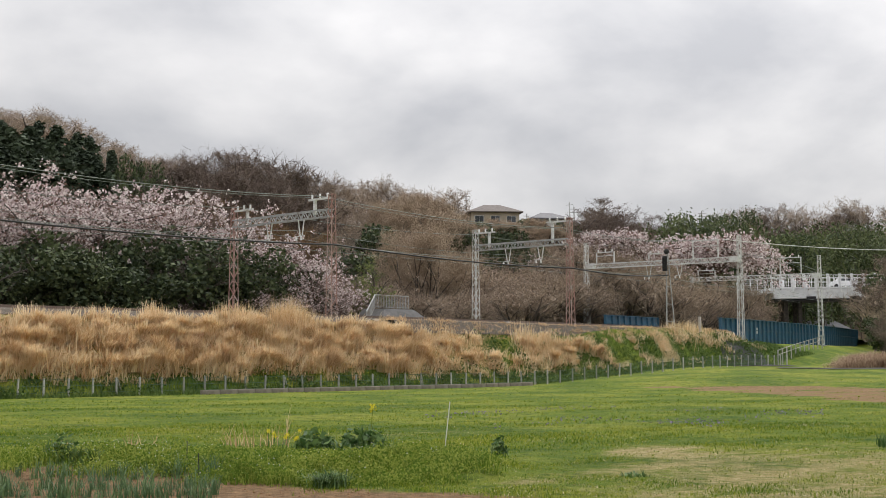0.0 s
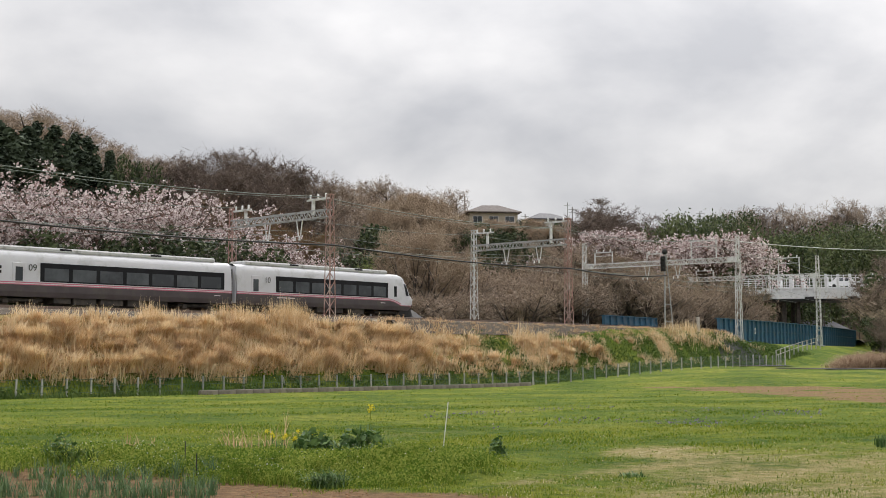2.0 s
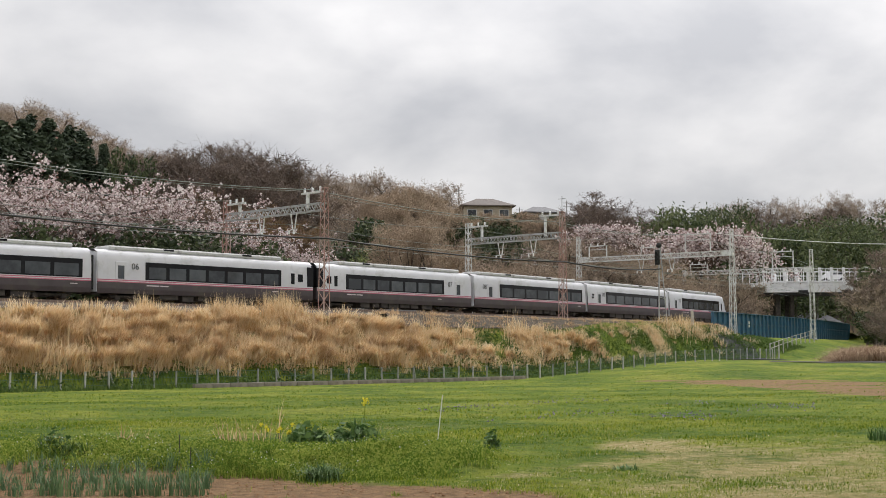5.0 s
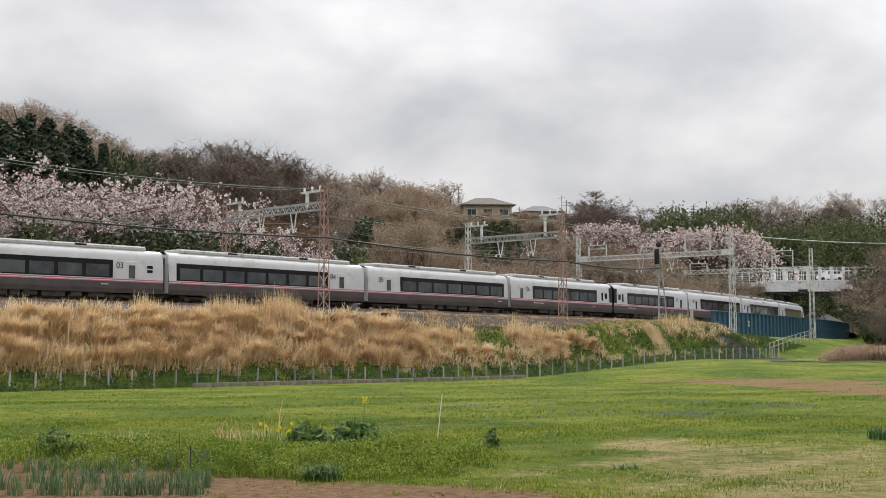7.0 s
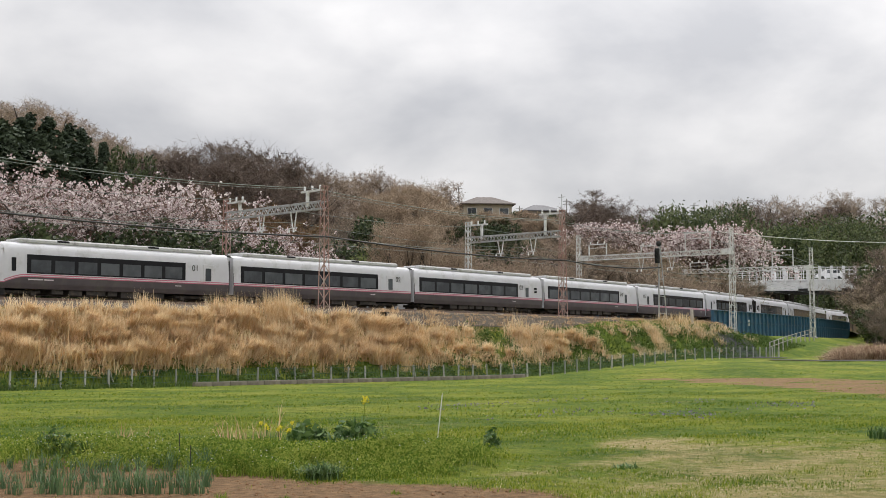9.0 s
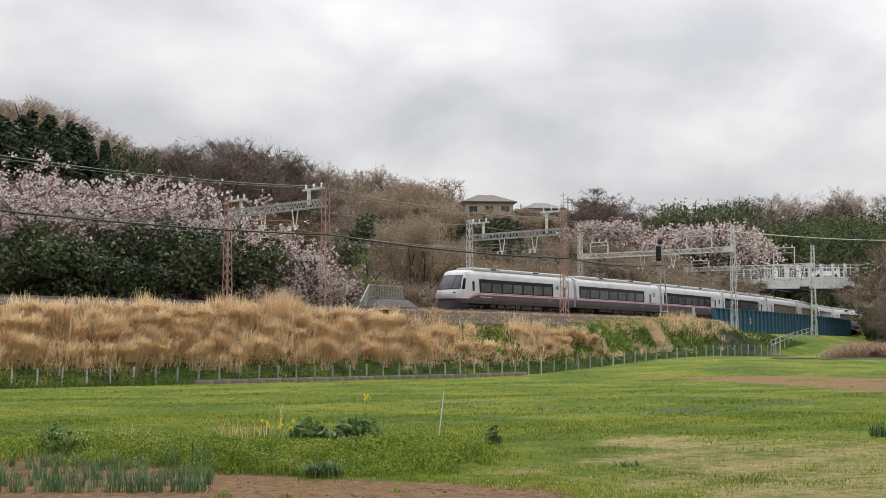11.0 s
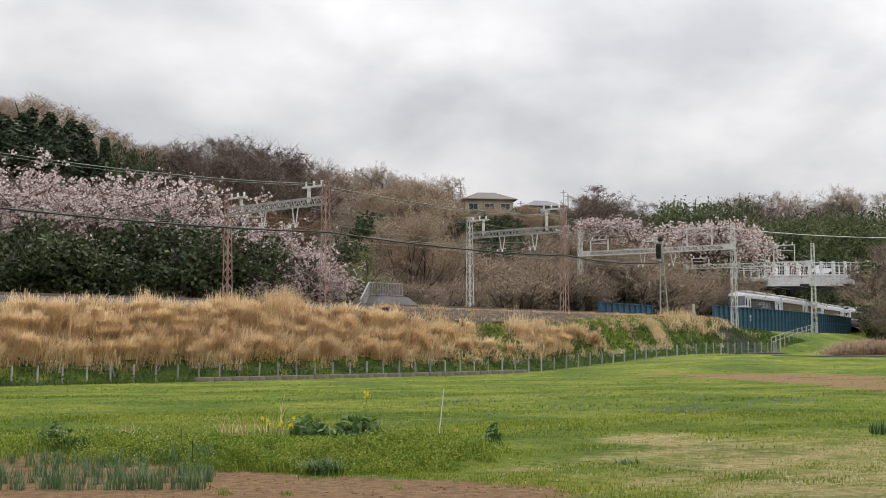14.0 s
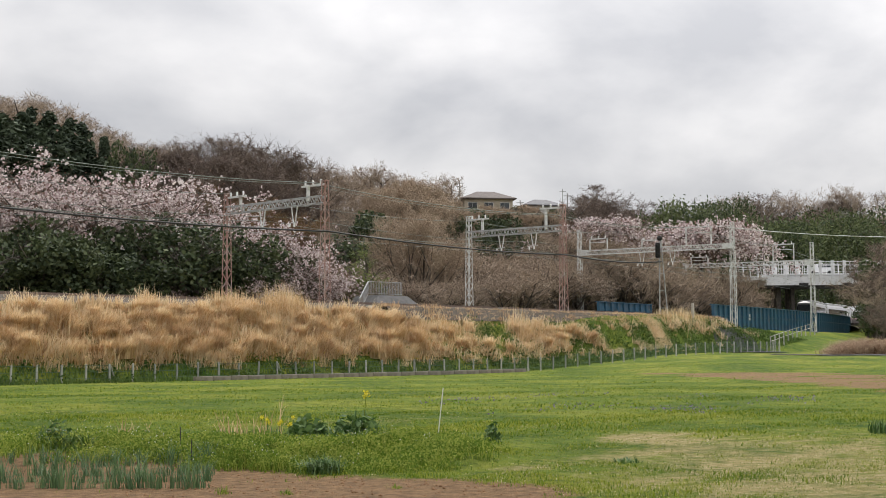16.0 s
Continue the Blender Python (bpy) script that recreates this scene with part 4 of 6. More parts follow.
def house(x, y, z, rz, w, d, h, roof_h, wall, tile, label, windows=3, storeys=2, over=0.7, base=3.0):
    g = empty("house", pose(x, y, z, 0, 0, rz), label, "house")
    part("wall", boxed(-w / 2, w / 2, -d / 2, d / 2, -base, h), wall, g)
    bm = bmesh.new()
    e = over
    rw = max(0.3, (w - d) / 2 + 0.6)
    vs = [bm.verts.new(p) for p in ((-w / 2 - e, -d / 2 - e, h), (w / 2 + e, -d / 2 - e, h), (w / 2 + e, d / 2 + e, h), (-w / 2 - e, d / 2 + e, h),
                                    (-w / 2 - e, -d / 2 - e, h + 0.18), (w / 2 + e, -d / 2 - e, h + 0.18), (w / 2 + e, d / 2 + e, h + 0.18), (-w / 2 - e, d / 2 + e, h + 0.18),
                                    (-rw, 0, h + roof_h), (rw, 0, h + roof_h))]
    for f in ((3, 2, 1, 0), (0, 1, 5, 4), (1, 2, 6, 5), (2, 3, 7, 6), (3, 0, 4, 7), (4, 5, 9, 8), (5, 6, 9), (6, 7, 8, 9), (7, 4, 8)):
        bm.faces.new([vs[i] for i in f])
    part("roof", bm, tile, g)
    for st in range(storeys):
        for i in range(windows):
            xc = -w / 2 + w * (i + 0.5) / windows
            z0 = 0.9 + st * 2.7
            if z0 + 1.3 > h:
                continue
            win = part("window", boxed(xc - 0.95, xc + 0.95, -d / 2 - 0.05, -d / 2 + 0.1, z0, z0 + 1.35), M_STEELW, g)
            for k in (0, 1):
                part("pane", boxed(xc - 0.85 + 0.87 * k, xc - 0.02 + 0.87 * k, -d / 2 - 0.07, -d / 2 - 0.04, z0 + 0.1, z0 + 1.25), M_GLASS, win)
    return g


def place(px, depth):
    """A place seen in that direction at that depth."""
    return (px - 784) / FOCAL * depth, depth


hx, hy = place(858, 252)
house(hx, hy, 27.9, 8, 9.6, 7.5, 2.9, 1.9, M_WALL_B, M_TILE, "beige two-storey house with a brown hipped roof on the hilltop", 3)
hx, hy = place(795, 262)
house(hx, hy, 28.2, -10, 7, 6, 2.9, 1.6, M_WALL_W, M_TILE_B, "pale house with a slate roof on the hilltop", 2)
hx, hy = place(955, 262)
house(hx, hy, 28.0, 14, 7.4, 6, 2.6, 1.6, M_WALL_W, M_TILE_B, "off-white house with a dark hipped roof among trees", 2)
hx, hy = place(993, 275)
house(hx, hy, 27.8, 5, 5.5, 5, 2.6, 1.2, M_WALL_W, M_TILE, "small house with a brown roof behind the ridge", 2)
hx, hy = place(728, 240)
house(hx, hy, 26.4, 0, 13.5, 5, 2.3, 0.5, M_WALL_B, M_WALL_B, "long low beige building half hidden by bare trees", 5, 1, 0.2)
hx, hy = place(1488, 322)
house(hx, hy, 31.5, 0, 3.6, 4, 4.2, 0.6, M_WALL_W, M_TILE_B, "pale building standing out of the wood", 1, 1, 0.2, 8)
hx, hy = place(1243, 268)
house(hx, hy, 25.6, 20, 4, 4, 2.6, 2.0, M_TILE, M_TILE_B, "dark gabled roof standing over the trees", 1, 1, 0.5, 6)
# below the overpass
hx, hy = place(1428, 246)
house(hx, hy, 4.2, -6, 11, 6, 3.0, 2.2, material("brown_timber_wall", [(0.16, 0.07, 0.05), (0.24, 0.11, 0.08)], 1.5, 0.85), M_TILE_B,
      "reddish-brown house with a dark roof beyond the bridge", 3, 1, 0.8)

# ---- poles on the skyline ----
for pxl, dep, zb, zt in ((1231, 268, 22, 33.2), (1176, 270, 22, 33.0), (1325, 300, 26, 37.6), (1004, 262, 24, 33.5), (812, 262, 26, 36.2), (920, 270, 24, 33.0)):
    x, y = place(pxl, dep)
    g = empty("utility_pole", pose(x, y, zb), "grey concrete utility pole with cross-arms", "utility pole", "poles on the hill")
    bm = bmesh.new()
    bar(bm, (0, 0, -4), (0, 0, zt - zb), 0.2, 8)
    part("pole", bm, M_CONC, g)
    for k in range(2):
        bm = bmesh.new()
        bar(bm, (-0.8, 0, zt - zb - 0.5 - 0.7 * k), (0.8, 0, zt - zb - 0.5 - 0.7 * k), 0.12)
        part("cross_arm", bm, M_STEEL, g)


# ---- trees ----
M_BARK = material("dark_bark", [(0.06, 0.05, 0.042), (0.12, 0.10, 0.085)], 3.0, 0.95, bump=0.5)
M_TWIG_G = material("grey_brown_twigs", [(0.25, 0.19, 0.14), (0.44, 0.35, 0.265)], 0.3, 0.95, island=0.5, object_random=0.5)
M_TWIG_D = material("dark_brown_twigs", [(0.12, 0.088, 0.07), (0.21, 0.16, 0.13)], 0.3, 0.95, island=0.4, object_random=0.4)
M_TWIG_T = material("tan_twigs", [(0.33, 0.25, 0.175), (0.48, 0.38, 0.28)], 0.3, 0.95, island=0.5)
M_TWIG_O = material("russet_twigs", [(0.16, 0.10, 0.05), (0.25, 0.16, 0.08)], 0.3, 0.95, island=0.5)
M_BLOSSOM = material("cherry_blossom", [(0.48, 0.375, 0.365), (0.66, 0.56, 0.545), (0.83, 0.755, 0.735)], 0.5, 0.9, island=0.7, trans=0.35)
M_CHBUD = material("russet_cherry_leaf_buds", [(0.16, 0.09, 0.07), (0.26, 0.16, 0.13)], 0.5, 0.9, island=0.5)
M_LEAF_D = material("dark_evergreen_leaves", [(0.026, 0.042, 0.016), (0.055, 0.08, 0.03), (0.105, 0.13, 0.052)], 0.5, 0.7, island=0.6, trans=0.15, object_random=0.2)
M_LEAF_C = material("cedar_needles", [(0.034, 0.052, 0.030), (0.075, 0.10, 0.056)], 0.4, 0.85, island=0.5, object_random=0.3)
M_LEAF_B = material("bamboo_leaves", [(0.04, 0.062, 0.022), (0.08, 0.108, 0.04), (0.14, 0.165, 0.066)], 0.4, 0.75, island=0.6, trans=0.25, object_random=0.3)
M_LEAF_Y = material("young_yellow_green_leaves", [(0.13, 0.16, 0.05), (0.22, 0.25, 0.09)], 0.5, 0.8, island=0.6, trans=0.3)


def mesh_np(name, verts, faces, mat):
    """A mesh from arrays of corners and of triangles or quads."""
    me = bpy.data.meshes.new(name)
    k = faces.shape[1]
    me.vertices.add(len(verts))
    me.vertices.foreach_set("co", np.asarray(verts, np.float32).ravel())
    me.loops.add(faces.size)
    me.loops.foreach_set("vertex_index", faces.ravel().astype(np.int32))
    me.polygons.add(len(faces))
    me.polygons.foreach_set("loop_start", np.arange(0, faces.size, k, dtype=np.int32))
    me.materials.append(mat)
    me.update(calc_edges=True)
    me.validate()
    return me


def tubes(segs, sides=4):
    """Tapered tubes for an array of (x0 y0 z0 r0 x1 y1 z1 r1)."""
    a, ra, b, rb = segs[:, 0:3], segs[:, 3], segs[:, 4:7], segs[:, 7]
    d = b - a
    d = d / np.maximum(np.linalg.norm(d, axis=1, keepdims=True), 1e-6)
    h = np.where(np.abs(d[:, 2:3]) > 0.9, np.array([[1.0, 0, 0]]), np.array([[0, 0, 1.0]]))
    u = np.cross(d, h)
    u /= np.maximum(np.linalg.norm(u, axis=1, keepdims=True), 1e-6)
    v = np.cross(d, u)
    rings = []
    for p, r in ((a, ra), (b, rb)):
        for k in range(sides):
            t = 2 * math.pi * k / sides
            rings.append(p + r[:, None] * (u * math.cos(t) + v * math.sin(t)))
    V = np.stack(rings, 1).reshape(-1, 3)
    base = np.arange(len(segs))[:, None] * 2 * sides
    F = []
    for k in range(sides):
        F.append(base + np.array([[k, (k + 1) % sides, sides + (k + 1) % sides, sides + k]]))
    return V, np.concatenate(F)


def ribbons(segs, rng):
    """Flat tapered strips for fine branches."""
    a, ra, b, rb = segs[:, 0:3], segs[:, 3:4], segs[:, 4:7], segs[:, 7:8]
    d = b - a
    w = np.cross(d, rng.normal(size=d.shape))
    w /= np.linalg.norm(w, axis=1, keepdims=True) + 1e-9
    V = np.stack([a - w * ra, a + w * ra, b + w * rb, b - w * rb], 1).reshape(-1, 3)
    return V, np.arange(4 * len(segs)).reshape(-1, 4)


def cards(pts, size, rng, flat=0.0, long=1.0):
    """Small leaf-like quads scattered at pts; long stretches them, flat lays them level."""
    n = len(pts)
    a = rng.normal(size=(n, 3))
    a[:, 2] *= 1 - flat
    a /= np.linalg.norm(a, axis=1, keepdims=True) + 1e-9
    b = rng.normal(size=(n, 3))
    b = np.cross(a, b)
    b /= np.linalg.norm(b, axis=1, keepdims=True) + 1e-9
    s = size * rng.uniform(0.6, 1.3, (n, 1))
    a, b = a * s * long * 0.5, b * s * 0.5
    V = np.stack([pts - a, pts - b * 0.9 + a * 0.1, pts + a, pts + b * 0.9 - a * 0.1], 1).reshape(-1, 3)
    return V, np.arange(4 * n).reshape(n, 4)


def grow(rng, height, trunk_r, stems=1, first=0.25, spread=0.9, levels=4, kids=(5, 5, 4, 4), up=0.25, droop=0.0, ratio=0.62, lean=0.15):
    """Branches of a tree as segments; returns wood, twigs and the twig ends."""
    wood, twigs, ends = [], [], []

    def branch(p, d, length, r, level):
        n = 3 if level < 2 else 2
        pts = [p]
        for i in range(n):
            d = d + rng.normal(size=3) * 0.16 + np.array([0, 0, up * (0.35 if level else 0.5) - droop * (level > 1)])
            d = d / np.linalg.norm(d)
            q = pts[-1] + d * length / n
            r1 = r * (1 - 0.75 * (i + 1) / n) + r * 0.12
            r0 = r * (1 - 0.75 * i / n)
            (wood if level < 2 else twigs).append((*pts[-1], r0, *q, r1))
            pts.append(q)
        if level >= levels - 1:
            ends.append(pts[-1])
            ends.append((pts[-1] + pts[-2]) / 2)
            return
        k = kids[min(level, len(kids) - 1)]
        for i in range(k):
            f = first + (1 - first) * (i + rng.uniform(0.2, 0.9)) / k if level == 0 else rng.uniform(0.25, 1.0)
            j = min(int(f * n), n - 1)
            base = pts[j] + (pts[j + 1] - pts[j]) * (f * n - j)
            az = rng.uniform(0, 2 * math.pi) if level else 2.4 * i + rng.uniform(-0.5, 0.5)
            side = np.array([math.cos(az), math.sin(az), rng.uniform(-0.1, 0.35)])
            nd = d * (1 - 0.55 * spread) + side * spread
            nd /= np.linalg.norm(nd)
            branch(base, nd, length * ratio * rng.uniform(0.75, 1.2) * (1.15 - 0.45 * f if level == 0 else 1), r * 0.55 * (1 - 0.4 * f), level + 1)

    for k in range(stems):
        az = 2 * math.pi * k / stems + rng.uniform(-0.4, 0.4)
        tilt = lean if stems > 1 else 0.05
        branch(np.array([0.15 * stems * math.cos(az) * 0.3, 0.15 * stems * math.sin(az) * 0.3, -0.4]),
               np.array([tilt * math.cos(az), tilt * math.sin(az), 1.0]), height * (0.62 if stems == 1 else 0.75) * rng.uniform(0.85, 1.1), trunk_r, 0)
    return np.array(wood), np.array(twigs), np.array(ends)


def spray(ends, rng, per, length, up=0.2, width=0.02, droop=0.0):
    """Fine twigs, thin blades fanning out from branch ends."""
    p = np.repeat(ends, per, 0)
    n = len(p)
    d = rng.normal(size=(n, 3)) + np.array([0, 0, up - droop])
    d /= np.linalg.norm(d, axis=1, keepdims=True)
    L = length * rng.uniform(0.5, 1.3, (n, 1))
    w = np.cross(d, rng.normal(size=(n, 3)))
    w /= np.linalg.norm(w, axis=1, keepdims=True) + 1e-9
    V = np.stack([p - w * width, p + w * width, p + d * L], 1).reshape(-1, 3)
    return V, np.arange(3 * n).reshape(n, 3)


def tree_thing(name, label, category, group, trunk, crowns):
    g = empty(name, pose(0, 0, 0), label, category, group)
    V, F = tubes(trunk, 4 if name != "bare_tree" else 3)
    t = new("trunk", mesh_np("trunk", V, F, M_BARK))
    t.parent = g
    if name == "bamboo_clump":
        t.name = "culm"
        tagged(t, kind="stuff")
    for nm, V, F, mat in crowns:
        c = new(nm, mesh_np(nm, V, F, mat))
        c.parent = g
        tagged(c, kind="stuff")
    return g


def bare_tree(seed, height, mat, label, per=4, stems=1, spread=0.8, up=0.3, width=0.022, droop=0.0, levels=4, kids=(6, 4, 4), lean=0.3, tw=1.0):
    rng = np.random.default_rng(seed)
    wood, twigs, ends = grow(rng, height, 0.02 * height + 0.04, stems, 0.3, spread, levels, kids, up, droop, 0.6, lean)
    V1, F1 = ribbons(twigs, rng)
    V2, F2 = spray(np.concatenate([ends, twigs[:, 4:7]]), rng, per, tw, up, width, droop)
    return tree_thing("bare_tree", label, "tree", "bare trees", wood, [("branchwork", V1, F1, mat), ("crown", V2, F2, mat)])


def cherry_tree(seed, height, label, n_petal=4000, spread=1.0):
    rng = np.random.default_rng(seed)
    wood, twigs, ends = grow(rng, height, 0.26, 3, 0.3, 1.0 * spread, 4, (6, 5, 5), 0.16, 0.06, 0.66, 0.45)
    V1, F1 = ribbons(twigs, rng)
    base = np.concatenate([ends, twigs[:, 4:7], (twigs[:, 0:3] + twigs[:, 4:7]) / 2])
    base = base[base[:, 2] > height * 0.28]
    knots = base[rng.integers(0, len(base), n_petal // 6)] + rng.normal(size=(n_petal // 6, 3)) * 0.22
    pts = np.repeat(knots, 7, 0) + rng.normal(size=(len(knots) * 7, 3)) * 0.10
    V2, F2 = cards(pts, 0.19, rng)
    k = n_petal // 3
    pts = base[rng.integers(0, len(base), k)] + rng.normal(size=(k, 3)) * 0.4
    V3, F3 = cards(pts, 0.16, rng)
    return tree_thing("cherry_tree", label, "cherry tree", "blossoming cherry trees", wood,
                      [("branchwork", V1, F1, M_TWIG_D), ("blossom", V2, F2, M_BLOSSOM), ("budding_foliage", V3, F3, M_CHBUD)])


def dome_tree(seed, radius, height, deep, label, n_knots=1500):
    """A weeping cherry: limbs arch out from the trunk to a broad umbrella of blossom."""
    rng = np.random.default_rng(seed)
    wood, ribs = [(0, 0, -0.5, 0.3, 0.1, 0, height - deep * 0.8, 0.2)], []
    knots = []
    for i in range(46):
        az = 2 * math.pi * i / 46 + rng.uniform(-0.1, 0.1)
        reach = radius * rng.uniform(0.55, 1.05)
        rise = rng.uniform(0.75, 1.0)
        pts = []
        for k in range(8):
            t = k / 7
            pts.append(np.array([math.cos(az) * reach * t, math.sin(az) * reach * t, height - deep * 0.8 + deep * 0.8 * rise * math.sin(min(t * 1.5, 1.57)) - deep * 0.95 * max(t - 0.55, 0) ** 1.4 * 2.2])
                       + rng.normal(size=3) * 0.18)
        for k in range(7):
            r = 0.10 * (1 - k / 8)
            ribs.append((*pts[k], r, *pts[k + 1], r * 0.8))
            if k > 1:
                m = 5
                f = rng.uniform(size=(m, 1))
                q = pts[k] + (pts[k + 1] - pts[k]) * f + rng.normal(size=(m, 3)) * np.array([0.6, 0.6, 0.3])
                for w in q:
                    ribs.append((*(pts[k] + (pts[k + 1] - pts[k]) * 0.5), 0.03, *w, 0.012))
                knots.append(q)
    knots = np.concatenate(knots)
    base = knots[rng.integers(0, len(knots), n_knots)] + rng.normal(size=(n_knots, 3)) * np.array([0.3, 0.3, 0.22])
    V2, F2 = cards(np.repeat(base, 6, 0) + rng.normal(size=(n_knots * 6, 3)) * 0.13, 0.2, rng)
    V1, F1 = ribbons(np.array(ribs), rng)
    k = n_knots
    V3, F3 = cards(knots[rng.integers(0, len(knots), k)] + rng.normal(size=(k, 3)) * 0.35, 0.2, rng)
    return tree_thing("cherry_tree", label, "cherry tree", "blossoming cherry trees", np.array(wood),
                      [("branchwork", V1, F1, M_TWIG_D), ("blossom", V2, F2, M_BLOSSOM), ("budding_foliage", V3, F3, M_CHBUD)])


def leafy_tree(seed, height, radius, mat, label, n=3400, size=0.31, name="evergreen_tree", lumps=26, low=0.15):
    """A broadleaf crown made of clumps of leaves with gaps between them."""
    rng = np.random.default_rng(seed)
    wood, twigs, ends = grow(rng, height, 0.2, 2, 0.2, 0.8, 3, (7, 5), 0.3, 0, 0.55, 0.25)
    c = rng.normal(size=(lumps, 3))
    c /= np.linalg.norm(c, axis=1, keepdims=True)
    c *= rng.uniform(0.45, 1.0, (lumps, 1))
    ctr = np.array([0, 0, height * (0.5 + low / 2)])
    c = ctr + c * np.array([radius, radius, height * (0.5 - low / 2)])
    rad = rng.uniform(0.22, 0.42, lumps) * radius
    k = rng.integers(0, lumps, n)
    d = rng.normal(size=(n, 3))
    d /= np.linalg.norm(d, axis=1, keepdims=True)
    pts = c[k] + d * (rad[k] * rng.uniform(0.55, 1.08, n))[:, None] * np.array([1.15, 1.15, 0.8])
    V, F = cards(pts, size, rng, 0.2, 1.3)
    return tree_thing(name, label, "tree", "evergreen trees", np.concatenate([wood, twigs]), [("foliage", V, F, mat)])


def cedar_tree(seed, height, label):
    rng = np.random.default_rng(seed)
    trunk = np.array([(0, 0, -0.5, 0.28, 0, 0, height * 0.6, 0.16), (0, 0, height * 0.6, 0.16, 0, 0, height, 0.02)])
    pts = []
    for i in range(170):
        f = rng.uniform(0.1, 1.0)
        r = (1 - f) ** 0.6 * height * 0.24 + 0.35
        az = rng.uniform(0, 2 * math.pi)
        m = 17
        t = rng.uniform(0.25, 1, m) ** 0.7
        p = np.stack([np.cos(az) * r * t, np.sin(az) * r * t, f * height - 0.45 * r * t], -1) + rng.normal(size=(m, 3)) * 0.24
        pts.append(p)
    V, F = cards(np.concatenate(pts), 0.56, rng, 0.3, 1.8)
    return tree_thing("cedar_tree", label, "tree", "cedar trees", trunk, [("foliage", V, F, M_LEAF_C)])


def bamboo(seed, height, label):
    rng = np.random.default_rng(seed)
    segs, pts = [], []
    for i in range(16):
        x, y = rng.normal(size=2) * 1.7
        h = height * rng.uniform(0.75, 1.05)
        az = rng.uniform(0, 2 * math.pi)
        p = np.array([x, y, -0.3])
        d = np.array([0, 0, 1.0])
        for k in range(5):
            q = p + d * h / 5
            segs.append((*p, 0.05 - 0.008 * k, *q, 0.042 - 0.008 * k))
            if k > 0:
                m = 38
                t = rng.uniform(0, 1, (m, 1))
                pts.append(p + (q - p) * t + rng.normal(size=(m, 3)) * np.array([0.55, 0.55, 0.4]))
            p = q
            d = d + np.array([math.cos(az), math.sin(az), 0]) * 0.05 * k
            d /= np.linalg.norm(d)
    V, F = cards(np.concatenate(pts), 0.22, rng, 0.0, 2.4)
    return tree_thing("bamboo_clump", label, "bamboo", "bamboo grove", np.array(segs), [("foliage", V, F, M_LEAF_B)])


KIT = {
    'cherry': [cherry_tree(11, 9.5, "pale pink blossoming cherry tree behind the railway"), cherry_tree(12, 9.0, "pale pink blossoming cherry tree with dark limbs", 4300),
               cherry_tree(13, 10.0, "spreading cherry tree in early blossom")],
    'dome': [dome_tree(14, 5.4, 8.0, 4.2, "rounded cherry tree in dense pale blossom"), dome_tree(15, 7.4, 9.0, 4.6, "broad umbrella-shaped cherry tree in pale blossom", 2300)],
    'grey': [bare_tree(21, 12, M_TWIG_G, "tall leafless grey-brown tree on the hillside", 3), bare_tree(22, 13, M_TWIG_G, "leafless tree with a fine twiggy crown", 3),
             bare_tree(23, 11, M_TWIG_G, "leafless hillside tree with several stems", 3, 2)],
    'dark': [bare_tree(24, 11, M_TWIG_D, "dense dark leafless tree on the ridge", 5, 1, 0.9), bare_tree(25, 11, M_TWIG_D, "dark brown leafless tree with a rounded crown", 5, 2, 0.9)],
    'tan': [bare_tree(26, 11, M_TWIG_T, "vase-shaped leafless tree with tan upright twigs", 6, 6, 0.55, 0.55, 0.02, 0, 4, (6, 5, 3), 0.45, 1.1)],
    'brush': [bare_tree(27, 5.5, M_TWIG_G, "leafless brown thicket shrub", 3, 5, 0.9, 0.2, 0.018, 0, 3, (7, 6), 0.5, 0.8), bare_tree(28, 6.5, M_TWIG_T, "tangled tan thicket shrub", 3, 5, 0.9, 0.2, 0.016, 0, 3, (7, 6), 0.45, 0.9),
              bare_tree(29, 6.0, M_TWIG_G, "tangled brown bramble and shrub thicket", 3, 5, 1.0, 0.1, 0.018, 0.05, 3, (7, 6), 0.5, 0.8)],
    'russet': [bare_tree(30, 9, M_TWIG_O, "tree with russet spring buds", 8, 2, 0.9)],
    'green': [leafy_tree(31, 8, 3.4, M_LEAF_D, "dark evergreen tree with glossy leaves"), leafy_tree(32, 7, 3.2, M_LEAF_D, "dark green evergreen shrub", 3200),
              leafy_tree(33, 9, 3.6, M_LEAF_D, "broad dark evergreen tree", 3600)],
    'young': [leafy_tree(34, 6.5, 2.6, M_LEAF_Y, "small tree with sparse yellow-green young leaves", 1700, 0.16, "young_leaf_tree", 22)],
    'cedar': [cedar_tree(35, 17, "tall dark cedar on the hillside"), cedar_tree(36, 15, "dark cedar with a pointed top")],
    'bamboo': [bamboo(37, 11, "feathery green bamboo clump on the hillside"), bamboo(38, 10, "leaning green bamboo clump")],
}
USED = set()
trng = random.Random(5)


def behind(pxl, b):
    """The place on the ray in direction pxl that lies b metres behind the train's near side."""
    u = (pxl - 784) / FOCAL
    if pxl > 900 or b > 40:
        d = float(np.interp(u, LINE_U, LINE_D)) + 1.3 * b
        return u * d, d
    d = np.arange(40, 700, 1.5)
    s, o = to_track(u * d, d)
    k = int(np.argmax(o < -b))
    return u * d[k], d[k]


